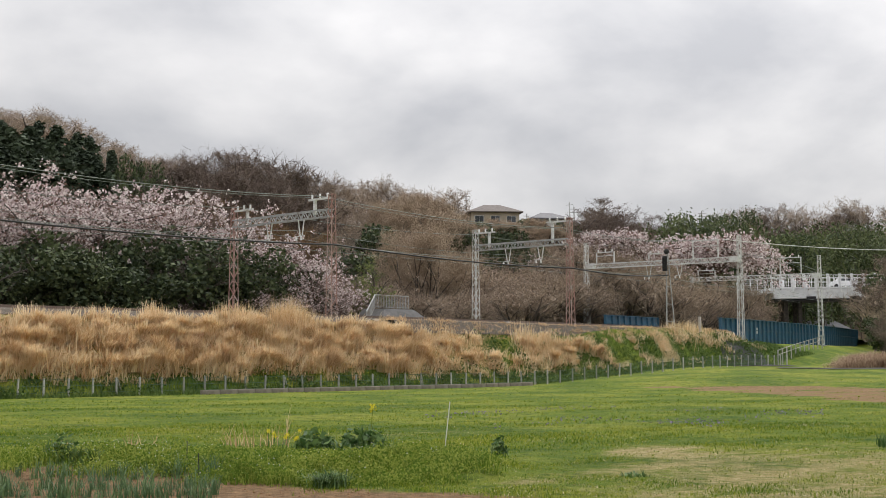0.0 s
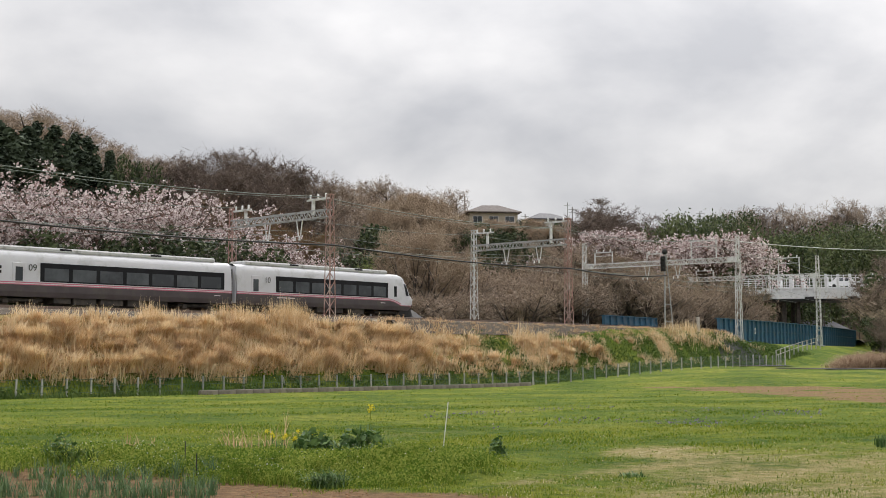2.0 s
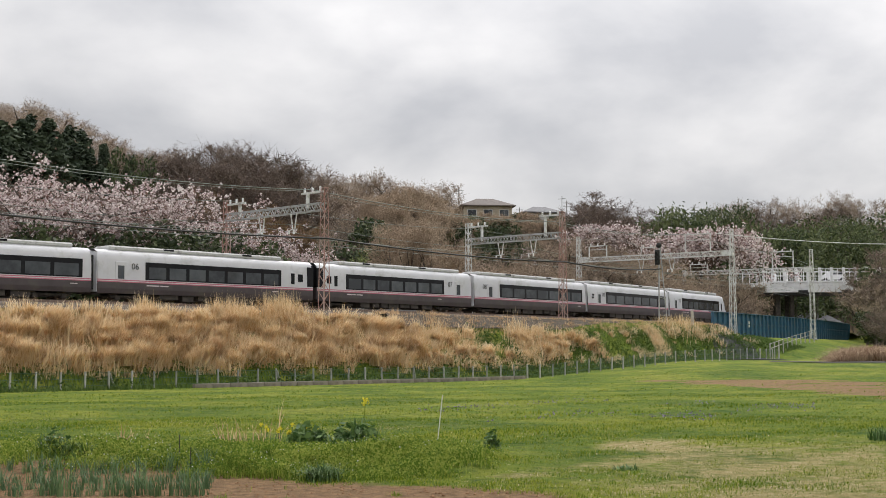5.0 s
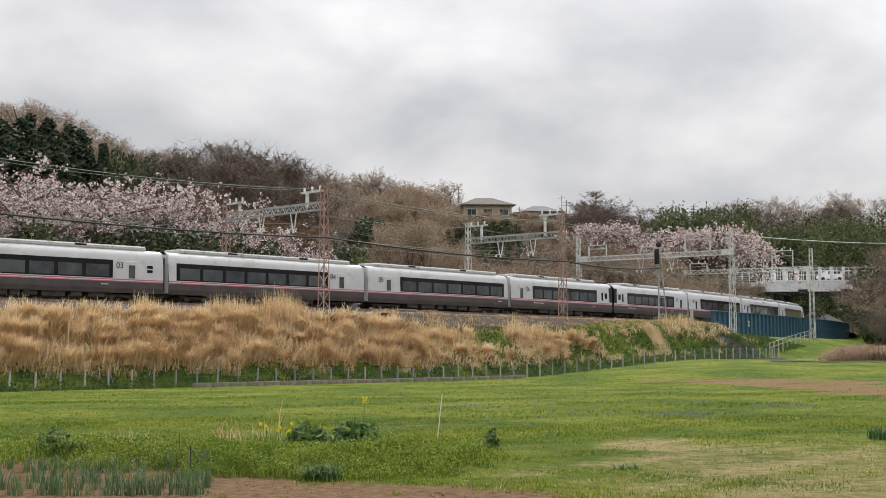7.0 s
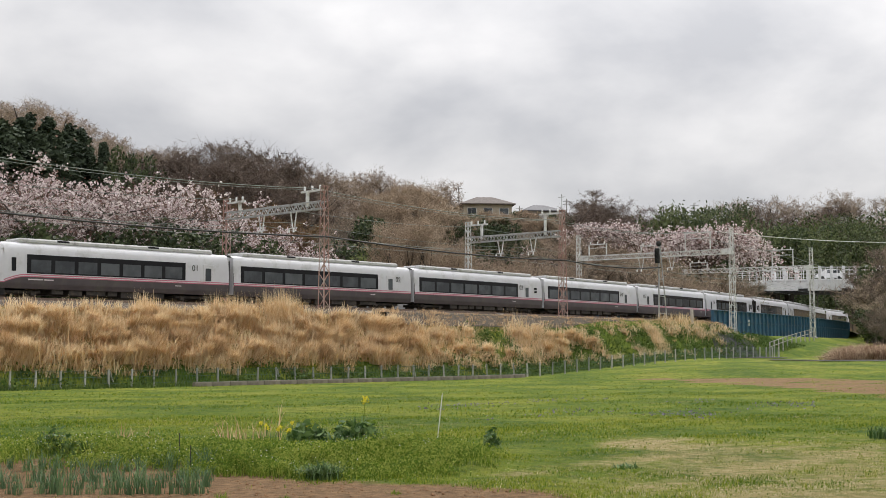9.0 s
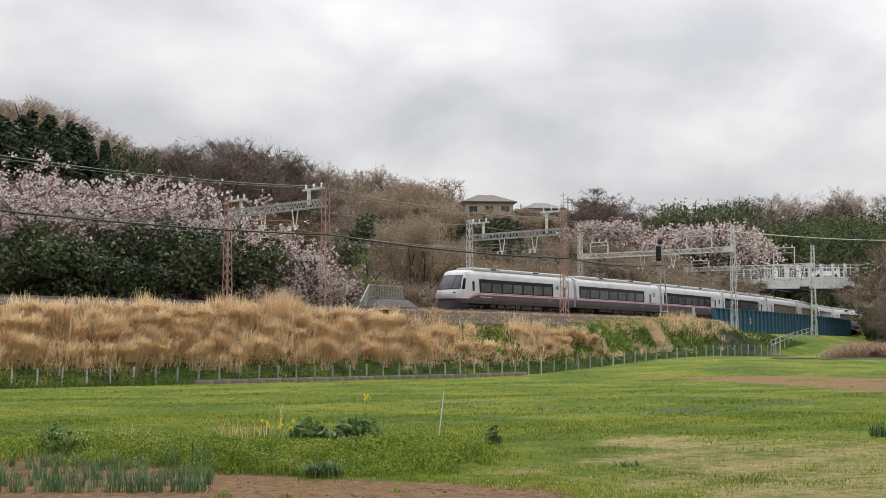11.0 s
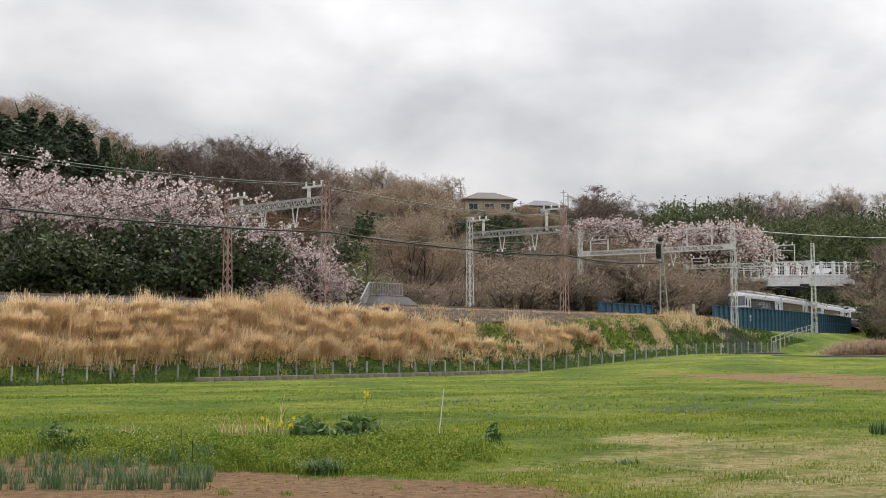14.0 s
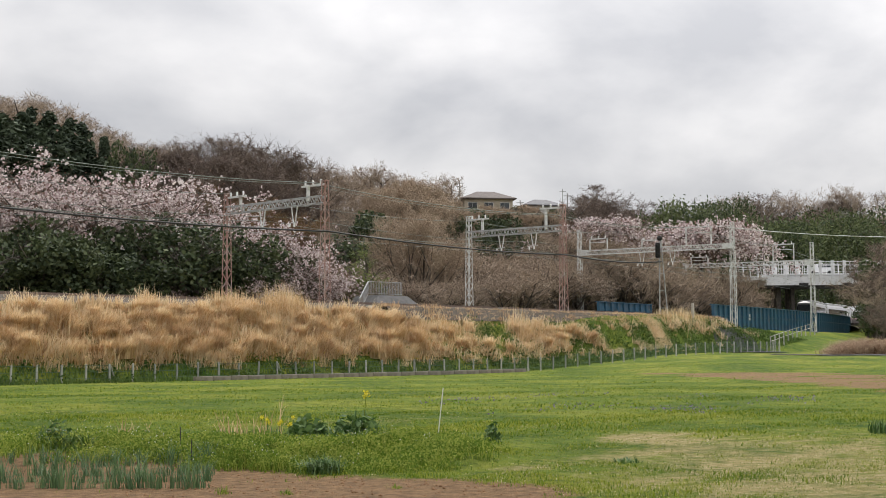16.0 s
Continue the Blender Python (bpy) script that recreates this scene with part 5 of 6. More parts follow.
def plant(kind, x, y, scale=1.0, variant=None, wide=1.0, sink=0.0):
    kit = KIT[kind]
    i = trng.randrange(len(kit)) if variant is None else variant
    m = Matrix.LocRotScale((x, y, gz(x, y) - sink), Euler((0, 0, trng.uniform(0, 6.28))), (scale * wide, scale * wide, scale))
    if (kind, i) not in USED:
        USED.add((kind, i))
        kit[i].matrix_basis = m
        return kit[i]
    made = copy_thing(kit[i], pose(0, 0, 0))
    made.matrix_basis = m
    return made


def plant_to(kind, pxl, b, top, variant=0, wide=1.0):
    """Like plant_at, but grown so that its top stands in the given direction above the level."""
    x, y = behind(pxl, b)
    kit = KIT[kind][variant]
    tall = max(v.co.z for part_ob in kit.children for v in part_ob.data.vertices)
    want = EYE_Z + (624.7 - top) / FOCAL * y - gz(x, y)
    return plant(kind, x, y, max(want, 1.0) / tall, variant, wide)


def plant_at(kind, pxl, b, scale=1.0, variant=None, wide=1.0, sink=0.0):
    x, y = behind(pxl, b)
    if abs(float(to_track([x], [y])[1][0])) < 10:
        return None
    return plant(kind, *behind(pxl, b), scale, variant, wide, sink)


# cherries along the line and the dark shrubs under them
for pxl, b, sc in ((-40, 24, 1.1), (40, 21, 1.12), (125, 23, 1.2), (215, 20, 1.1), (300, 22, 1.15), (385, 20, 1.05), (465, 19, 0.95), (535, 16, 0.72), (80, 30, 1.2), (180, 30, 1.2), (270, 31, 1.15), (350, 30, 1.1), (430, 28, 1.0), (565, 14, 0.55)):
    plant_at('cherry', pxl, b, sc * 1.18)
for pxl in range(-50, 540, 44):
    plant_at('green', pxl + trng.uniform(-12, 12), trng.uniform(12.5, 15), trng.uniform(0.78, 0.98) * (1 if pxl < 440 else 0.75), None, 1.15)
    plant_at('green', pxl + trng.uniform(-12, 12), trng.uniform(16, 19), trng.uniform(0.9, 1.1) * (1 if pxl < 400 else 0.8))
for pxl, b, sc in ((615, 34, 1.25), (650, 38, 1.2), (585, 36, 1.2), (880, 62, 1.0), (905, 60, 0.95), (622, 15, 0.22)):
    plant_at('green', pxl, b, sc)
# the tan tree and the thickets behind the line
plant_at('tan', 740, 20, 1.12, 0, 0.85)
plant_at('tan', 700, 34, 0.8, 0, 1.0)
plant_at('young', 632, 17, 1.15)
plant_at('young', 655, 30, 1.3)
for i in range(46):
    pxl = 590 + 700 * (i + trng.random()) / 46
    plant_at('brush', pxl, trng.uniform(17.5, 20) if pxl < 790 else trng.uniform(11.5, 18), trng.uniform(0.7, 1.05), None, 1.15)
for i in range(34):
    pxl = 600 + 560 * (i + trng.random()) / 34
    plant_at('brush', pxl, trng.uniform(19, 34), trng.uniform(1.0, 1.5), None, 1.1)
for i in range(14):
    plant_at('grey', 590 + 450 * (i + trng.random()) / 14, trng.uniform(26, 55), trng.uniform(0.6, 0.85))
# the two rounded cherries
plant_to('dome', 1068, 26, 388, 0)
plant_to('dome', 1240, 22, 394, 1)
for i in range(22):
    pxl = 1120 + 190 * (i + trng.random()) / 22
    plant_to('brush', pxl, trng.uniform(13, 20), trng.uniform(458, 500), trng.randrange(3), 0.9)
for i in range(16):
    pxl = 960 + 190 * (i + trng.random()) / 16
    plant_to('brush', pxl, trng.uniform(18, 24), trng.uniform(430, 470), trng.randrange(3), 0.8)
plant_at('cherry', 980, 30, 0.7)
# bamboo and young wood over the second cherry and along the far slope
for i in range(12):
    plant_to('bamboo', 1160 + 150 * (i + trng.random()) / 12, trng.uniform(52, 62), trng.uniform(352, 372), i % 2, 0.8)
for i in range(24):
    plant_to('bamboo', 1335 + 240 * (i + trng.random()) / 24, trng.uniform(34, 50), trng.uniform(376, 420), i % 2, 0.9)
# low cherry boughs hanging in front of the shrubs
for pxl, b, top in ((455, 12.0, 478), (520, 12.5, 468), (560, 13, 452), (545, 12, 492), (300, 11.8, 508), (490, 14, 440)):
    plant_to('cherry', pxl, b, top, trng.randrange(3), 1.1)
# hill woods
for pxl, b, top, wide in ((-50, 50, 178, 0.9), (-25, 54, 190, 0.9), (-5, 50, 205, 0.9), (14, 52, 216, 0.8), (31, 58, 202, 0.75), (43, 60, 193, 0.75), (60, 54, 226, 0.8), (78, 60, 201, 0.75), (92, 56, 224, 0.7), (113, 60, 213, 0.8), (138, 62, 220, 0.7), (126, 54, 246, 0.8),
                           (150, 56, 264, 0.8), (20, 48, 244, 0.9), (100, 48, 262, 0.9), (60, 47, 258, 0.9), (165, 54, 284, 0.9), (-20, 47, 238, 0.9), (178, 66, 246, 0.5)):
    plant_to('cedar', pxl, b, top, trng.randrange(2), wide * 1.35)
for pxl, b, top in ((212, 60, 248), (228, 60, 252), (262, 62, 264)):
    plant_to('green', pxl, b, top, trng.randrange(3), 0.55)
for pxl, b, top in ((318, 60, 262), (335, 58, 255), (352, 62, 248), (372, 60, 240), (392, 62, 235), (410, 58, 238), (428, 62, 240), (446, 60, 244), (464, 62, 250), (482, 60, 256), (500, 60, 264), (515, 58, 274), (345, 52, 275), (385, 52, 268), (425, 52, 270), (460, 52, 276), (535, 66, 285)):
    plant_to('dark', pxl, b, top, trng.randrange(2), 0.95)
CREST = ((-60, 152), (0, 159), (30, 164), (60, 170), (100, 190), (150, 208), (200, 230), (240, 246), (280, 252))
for i in range(26):
    pxl = -60 + 330 * (i + trng.random()) / 26
    plant_to('grey', pxl, trng.uniform(70, 108), float(np.interp(pxl, [c[0] for c in CREST], [c[1] for c in CREST])) + trng.uniform(0, 14), trng.randrange(3), 1.5)
for pxl, top in ((255, 255), (275, 250), (296, 250), (318, 254)):
    plant_to('grey', pxl, 92, top, trng.randrange(3), 1.0)
for i in range(12):
    plant_at('dark', 190 + 130 * (i + trng.random()) / 12, trng.uniform(45, 80), trng.uniform(0.6, 0.85))
for i in range(6):
    plant_at('grey', 350 + 170 * (i + trng.random()) / 6, trng.uniform(58, 90), trng.uniform(0.85, 1.02))
for pxl, b in ((455, 46), (490, 48), (520, 45), (425, 50)):
    plant_at('russet', pxl, b, trng.uniform(1.0, 1.25))
for i in range(30):
    plant_at('grey', 510 + 290 * (i + trng.random()) / 30, trng.uniform(85, 130), trng.uniform(0.7, 0.9) * (1 if i < 18 else 0.75))
for i in range(10):
    plant_at('tan', 660 + 130 * (i + trng.random()) / 10, trng.uniform(70, 90), trng.uniform(0.6, 0.75))
for i in range(10):
    plant_at('brush' if i % 2 else 'green', 800 + 190 * (i + trng.random()) / 10, trng.uniform(60, 75), trng.uniform(0.6, 0.85))
for i in range(26):
    plant_at(('brush', 'green', 'tan')[i % 3], 680 + 320 * (i + trng.random()) / 26, trng.uniform(78, 90), trng.uniform(0.32, 0.5), None, 1.5)
for i in range(18):
    plant_at('dark', 1022 + 140 * (i + trng.random()) / 18, trng.uniform(66, 92), trng.uniform(0.88, 1.02), None, 1.25)
for i in range(5):
    plant_at('bamboo', 1160 + 150 * (i + trng.random()) / 5, trng.uniform(50, 76), trng.uniform(0.7, 0.95))
for i in range(8):
    plant_at('bamboo', 1330 + 260 * (i + trng.random()) / 8, trng.uniform(30, 56), trng.uniform(0.75, 1.0))
for i in range(20):
    plant_at('grey', 1280 + 300 * (i + trng.random()) / 20, trng.uniform(66, 84), trng.uniform(0.8, 1.05))
for i in range(12):
    plant_at('dark', 1330 + 180 * (i + trng.random()) / 12, trng.uniform(58, 72), trng.uniform(0.7, 0.95))
for i in range(12):
    plant_at('green', 1330 + 260 * (i + trng.random()) / 12, trng.uniform(24, 40), trng.uniform(0.7, 1.0))
for pxl, b, sc in ((1310, 14, 0.75), (1328, 17, 0.8), (1290, 12, 0.5)):
    plant_at('green', pxl, b, sc)
# tangle at the right edge, in front of the overpass
for pxl, dep, kind, sc in ((1545, 168, 'dark', 0.6), (1568, 160, 'dark', 0.7), (1578, 150, 'dark', 0.62), (1545, 175, 'green', 0.8), (1590, 165, 'dark', 0.9), (1530, 182, 'grey', 0.7), (1562, 195, 'grey', 1.25), (1580, 190, 'green', 1.4), (1556, 188, 'dark', 1.2), (1548, 192, 'brush', 1.9), (1570, 200, 'dark', 1.3), (1590, 198, 'grey', 1.3), (1550, 186, 'grey', 1.0)):
    x, y = place(pxl, dep)
    plant(kind, x, y, sc)
for kind, kit in KIT.items():
    for i, ob in enumerate(kit):
        if (kind, i) not in USED:
            plant_at(kind, -120, 70, 0.8, i)


# brushwood that fills the hillside between the trees
def hill_fill(name, label, mat, zones, seed, leafy=False):
    rng = np.random.default_rng(seed)
    parts = []
    for p0, p1, b0, b1, n, hmax in zones:
        ctr = []
        for i in range(n):
            x, y = behind(rng.uniform(p0, p1), rng.uniform(b0, b1))
            ctr.append((x, y))
        ctr = np.array(ctr)
        o = to_track(ctr[:, 0], ctr[:, 1])[1]
        ctr = ctr[np.abs(o) > 12]
        z = ground_z(ctr[:, 0], ctr[:, 1])
        k = 42
        h = hmax * rng.uniform(0.45, 1.0, len(ctr))
        P = np.repeat(np.column_stack([ctr, z]), k, 0)
        H = np.repeat(h, k)
        r = rng.normal(size=(len(P), 3))
        r /= np.linalg.norm(r, axis=1, keepdims=True)
        r *= rng.uniform(0.4, 1.0, (len(P), 1)) ** 0.5
        P = P + r * np.stack([0.55 * H, 0.55 * H, 0.5 * H], -1) + np.stack([0 * H, 0 * H, 0.5 * H], -1)
        parts.append(P)
    P = np.concatenate(parts)
    V, F = cards(P, 0.62, rng, 0.2, 1.5) if leafy else spray(P, rng, 3, 1.5, 0.5, 0.03)
    ob = new(name, mesh_np(name, V, F, mat))
    return tagged(ob, label, "woodland", "", "stuff")


hill_fill("hillside_brushwood", "leafless brown brushwood covering the hillside", M_TWIG_G,
          [(-70, 330, 30, 100, 330, 3.2), (330, 800, 34, 125, 420, 6.5), (800, 1010, 40, 78, 130, 4), (1010, 1320, 40, 90, 190, 6), (1290, 1620, 52, 90, 170, 5.5)], 41)
hill_fill("hillside_undergrowth", "dark brown undergrowth on the wooded slope", M_TWIG_D,
          [(150, 330, 40, 66, 130, 4.2), (340, 530, 45, 85, 120, 8), (330, 520, 68, 92, 80, 11), (1020, 1165, 55, 90, 120, 7), (1330, 1520, 55, 85, 90, 8)], 42)
hill_fill("hillside_evergreens", "dark evergreen shrubs massed on the slope", M_LEAF_D,
          [(-70, 170, 38, 56, 170, 4.0), (560, 680, 30, 45, 26, 5), (1260, 1620, 18, 48, 190, 7), (860, 920, 55, 66, 12, 5), (1290, 1345, 14, 20, 24, 4.5)], 43, True)
hill_fill("hillside_bamboo", "soft green bamboo thicket on the slope", M_LEAF_B,
          [(1160, 1320, 46, 74, 90, 7), (1400, 1620, 34, 66, 130, 8), (1320, 1620, 22, 48, 110, 6.5), (1150, 1310, 34, 50, 50, 5), (600, 660, 26, 36, 14, 4)], 44, True)


# ---- grasses, weeds and small plants ----
M_DRY = material("dry_pampas_grass", [(0.58, 0.385, 0.19), (0.82, 0.62, 0.36), (0.94, 0.80, 0.56)], 0.5, 0.9, island=0.6, trans=0.5)
M_DRYB = material("brown_dead_grass", [(0.42, 0.27, 0.15), (0.62, 0.43, 0.25), (0.76, 0.57, 0.36)], 0.5, 0.9, island=0.6, trans=0.45)
M_STRAW = material("pale_straw", [(0.66, 0.51, 0.31), (0.86, 0.73, 0.52)], 0.8, 0.9, island=0.5, trans=0.4)
M_STUBBLE = material("flattened_stubble", [(0.42, 0.35, 0.19), (0.70, 0.60, 0.38)], 0.8, 0.95, island=0.7, trans=0.2)
M_GRASS = material("fresh_meadow_grass", [(0.08, 0.145, 0.011), (0.17, 0.235, 0.018), (0.31, 0.33, 0.048)], 0.16, 0.8, island=0.6, trans=0.5, spec=0.15)
M_VERGE = material("deep_green_verge_grass", [(0.045, 0.09, 0.014), (0.08, 0.14, 0.025), (0.13, 0.19, 0.04)], 0.4, 0.8, island=0.6, trans=0.25)
M_WEED = material("pale_green_weeds", [(0.10, 0.17, 0.02), (0.19, 0.26, 0.035), (0.34, 0.38, 0.08)], 1.3, 0.8, island=0.6, trans=0.4, spec=0.15)
M_LEEK = material("blue_green_leek_leaves", [(0.075, 0.14, 0.055), (0.16, 0.25, 0.10)], 1.5, 0.5, island=0.6, trans=0.25, object_random=0.5)
M_DKLEAF = material("dark_garden_leaves", [(0.05, 0.11, 0.026), (0.16, 0.25, 0.075)], 2.0, 0.6, island=0.7, trans=0.2)
M_YELLOW = material("yellow_petals", [(0.68, 0.56, 0.03), (0.80, 0.70, 0.07)], 4.0, 0.7, island=0.5, trans=0.3)
M_WHITEF = material("tiny_white_flowers", [(0.55, 0.57, 0.48), (0.70, 0.70, 0.62)], 3.0, 0.8, island=0.4, trans=0.3)
M_VIOLET = material("violet_weed_flowers", [(0.16, 0.13, 0.22), (0.26, 0.22, 0.34)], 3.0, 0.8, island=0.4)
M_POLE = material("white_plastic_stake", [(0.62, 0.62, 0.58), (0.72, 0.71, 0.67)], 4.0, 0.5)
M_POST = material("pale_fence_post", [(0.30, 0.30, 0.275), (0.46, 0.45, 0.42)], 2.0, 0.85, object_random=0.5)
M_NET = material("green_fence_wire", [(0.07, 0.13, 0.08), (0.11, 0.18, 0.12)], 2.0, 0.6)


def blades(base, height, bend, width, rng, segs=3):
    """Arching grass blades: base (n,3), height and bend (n,)."""
    n = len(base)
    az = rng.uniform(0, 2 * math.pi, n)
    return blades_dir(base, height, bend, width, az, segs)


def blades_dir(base, height, bend, width, az, segs=3):
    n = len(base)
    d = np.stack([np.cos(az), np.sin(az), 0 * az], -1)
    side = np.stack([-np.sin(az), np.cos(az), 0 * az], -1)
    rows = []
    for k in range(segs + 1):
        t = k / segs
        p = base + d * (bend * t * t)[:, None] + np.array([0, 0, 1.0]) * (height * (t - 0.5 * (bend / np.maximum(height, 0.01)) * t ** 3))[:, None]
        w = (width * (1 - 0.85 * t) if k < segs else width * 0)[:, None] * 0.5
        rows.append((p - side * w, p + side * w) if k < segs else (p,))
    V = np.stack([q for r in rows for q in r], 1)
    m = V.shape[1]
    tri = []
    for k in range(segs - 1):
        a = 2 * k
        tri += [(a, a + 1, a + 3), (a, a + 3, a + 2)]
    a = 2 * (segs - 1)
    tri.append((a, a + 1, a + 2))
    F = (np.arange(n)[:, None, None] * m + np.array(tri)[None]).reshape(-1, 3)
    return V.reshape(-1, 3), F


def stuff(name, V, F, mat, label, category="grass"):
    return tagged(new(name, mesh_np(name, V, F, mat)), label, category, "", "stuff")


def merge(lst):
    Vs, Fs, n = [], [], 0
    for V, F in lst:
        Vs.append(V)
        Fs.append(F + n)
        n += len(V)
    return np.concatenate(Vs), np.concatenate(Fs)


def so_points(rng, n, s0, s1, o0, o1):
    s, o = rng.uniform(s0, s1, n), rng.uniform(o0, o1, n)
    P = np.array([on_track(a, b) for a, b in zip(s, o)])
    return s, o, P


grng = np.random.default_rng(77)


def bank_grass():
    """Clumps of pampas: each one a dome of blades that arch outwards and hang down the slope."""
    s, o, P = so_points(grng, 3000, -34, 66, 7.3, 11.9)
    mask = grng.uniform(size=len(s))
    lump = wave(P[:, 0], P[:, 1], 0.5, 4.0)
    keep = np.where(s < 8, mask < 0.9, np.where(s < 27, (mask < 0.75) & (o > 8.3), np.where(s < 34, (mask < 0.4) & (lump > -0.2) & (o > 8.8), (mask < 0.5) & (lump > 0.0) & (o > 8.5))))
    keep &= ~((o > 11.4) & (mask > 0.4)) & ~((s > 17) & (s < 21.5) & (o < 10.2))
    s, o, P = s[keep], o[keep], P[keep]
    z = ground_z(P[:, 0], P[:, 1])
    out, outb, outp = [], [], []
    for (x, y), zz, ss, oo in zip(P, z, s, o):
        big = grng.uniform(0.65, 1.2) * (1.0 if ss < 9 else 0.85 if ss < 34 else 0.7) * (0.85 if oo < 8.3 else 1.0)
        k = int(60 * big)
        r = grng.normal(size=(k, 2)) * 0.27 * big
        down = -heading(ss)
        az = np.where(grng.uniform(size=k) < 0.68, down + grng.normal(size=k) * 0.7 + grng.normal() * 0.3, grng.uniform(0, 2 * math.pi, k))
        hh = 0.85 * big * grng.uniform(0.4, 1.1, k)
        b = np.stack([x + r[:, 0], y + r[:, 1], 0 * hh + zz - 0.15], -1)
        V, F = blades_dir(b, hh, hh * grng.uniform(0.3, 1.35, k), 0.04 + 0 * hh, az, 4)
        dst = out if grng.uniform() < 0.74 else outb
        dst.append((V, F))
        if grng.uniform() < 0.75:
            m = 14
            hp = 1.25 * big * grng.uniform(0.8, 1.25, m)
            V, F = blades_dir(b[:m], hp, hp * grng.uniform(0.3, 0.9, m), 0.07 + 0 * hp, az[:m], 4)
            outp.append((V, F))
    # the large clumps: a knot of stems that fountains over and hangs downhill
    s, o, P = so_points(grng, 420, -33, 34, 7.9, 11.3)
    lump = wave(P[:, 0], P[:, 1], 0.8, 1.0)
    keep = np.where(s < 10, grng.uniform(size=len(s)) < 0.8, np.where(s < 28, (o > 9.0) & (grng.uniform(size=len(s)) < 0.6), (o > 9.2) & (lump > 0.3)))
    keep &= ~((s > 17) & (s < 22) & (o < 10.4))
    for (x, y), zz, ss in zip(P[keep], ground_z(P[keep][:, 0], P[keep][:, 1]), s[keep]):
        big = grng.uniform(0.75, 1.35) * (1.0 if ss < 10 else 0.85)
        k = int(170 * big)
        lean = -heading(ss) + grng.normal() * 0.8
        az = np.where(grng.uniform(size=k) < 0.62, lean + grng.normal(size=k) * 0.6, grng.uniform(0, 2 * math.pi, k))
        r = grng.normal(size=(k, 2)) * 0.17 * big
        hh = 1.32 * big * grng.uniform(0.7, 1.1, k)
        b = np.stack([x + r[:, 0], y + r[:, 1], 0 * hh + zz - 0.1], -1)
        V, F = blades_dir(b, hh, hh * grng.uniform(0.25, 1.05, k), 0.05 + 0 * hh, az, 4)
        m = int(k * grng.uniform(0.05, 0.3))
        (out if grng.uniform() < 0.8 else outb).append((V, F))
        hp = hh[:m] * 1.06
        outp.append(blades_dir(b[:m], hp, hp * grng.uniform(0.3, 1.0, m), 0.075 + 0 * hp, az[:m], 4))
    # a thin brown fringe where the ballast meets the bank
    s, o, P = so_points(grng, 900, 8, 66, 7.0, 8.7)
    zz = ground_z(P[:, 0], P[:, 1])
    zz = np.maximum(zz, np.interp(o, (6.4, 7.35, 8.3, 8.4), (5.14, 5.0, 4.0, 0.0)))
    for (x, y), z0, tall in zip(P, zz, grng.uniform(0.2, 0.75, len(P)) * (0.6 + 0.5 * wave(P[:, 0], P[:, 1], 0.9, 2))):
        k = 16
        r = grng.normal(size=(k, 2)) * 0.2
        hh = max(tall, 0.12) * grng.uniform(0.5, 1.1, k)
        outb.append(blades(np.stack([x + r[:, 0], y + r[:, 1], 0 * hh + z0 - 0.05], -1), hh, hh * grng.uniform(0.2, 1.0, k), 0.035 + 0 * hh, grng, 3))
    stuff("pampas_grass", *merge(out), M_DRY, "dense dry tan pampas grass falling down the railway bank")
    stuff("dead_grass", *merge(outb), M_DRYB, "brown dead grass tufts on the railway bank")
    stuff("pampas_plumes", *merge(outp), M_STRAW, "pale feathery plumes in the pampas grass")


bank_grass()


def plume_clump(s, o, h, n, label, spread=0.55):
    x, y = on_track(s, o)
    g = empty("pampas_clump", pose(x, y, gz(x, y) - 0.1), label, "grass clump", "tall pampas clumps")
    r = grng.normal(size=(n, 2)) * spread
    h = h * 0.82
    hh = h * grng.uniform(0.55, 1.1, n)
    dz = ground_z(x + r[:, 0], y + r[:, 1]) - gz(x, y)
    V, F = blades(np.stack([r[:, 0], r[:, 1], dz], -1), hh, hh * grng.uniform(0.08, 0.65, n), 0.03 + 0 * hh, grng, 4)
    ob = new("foliage", mesh_np("foliage", V, F, M_DRY))
    ob.parent = g
    tagged(ob, kind="stuff")
    m = n // 8
    V, F = blades(np.stack([r[:m, 0], r[:m, 1], dz[:m]], -1), h * grng.uniform(0.95, 1.3, m), h * grng.uniform(0.05, 0.3, m), 0.035 + 0 * hh[:m], grng, 4)
    ob = new("plume_mass", mesh_np("plume_mass", V, F, M_STRAW))
    ob.parent = g
    tagged(ob, kind="stuff")


for s, o, h, n, w in ((-12.2, 7.7, 1.75, 420, 0.35), (-6.6, 7.7, 1.7, 420, 0.45), (-5.4, 7.8, 1.85, 520, 0.5), (-4.4, 8.0, 1.6, 380, 0.4), (-2.4, 7.8, 2.2, 420, 0.4), (-1.2, 7.8, 2.5, 560, 0.45), (-0.2, 8.0, 2.2, 420, 0.4), (-20, 7.8, 1.2, 260, 0.7), (-16, 7.9, 1.1, 260, 0.9),
                      (13.5, 8.9, 1.5, 320, 0.6), (23.5, 9.2, 1.7, 420, 0.7), (25.5, 9.6, 1.7, 420, 0.8), (21.8, 10.2, 1.4, 380, 0.7), (46.0, 8.9, 1.3, 420, 0.45), (45.4, 9.6, 1.3, 420, 0.5), (44.8, 10.3, 1.3, 420, 0.5), (44.2, 11.0, 1.2, 380, 0.5),
                      (57, 7.9, 1.4, 300, 0.8), (54.5, 8.0, 1.5, 340, 0.9), (51.5, 8.2, 1.3, 300, 0.8)):
    plume_clump(s, o, h, n, "tall dry pampas grass clump on the bank's crest", w)


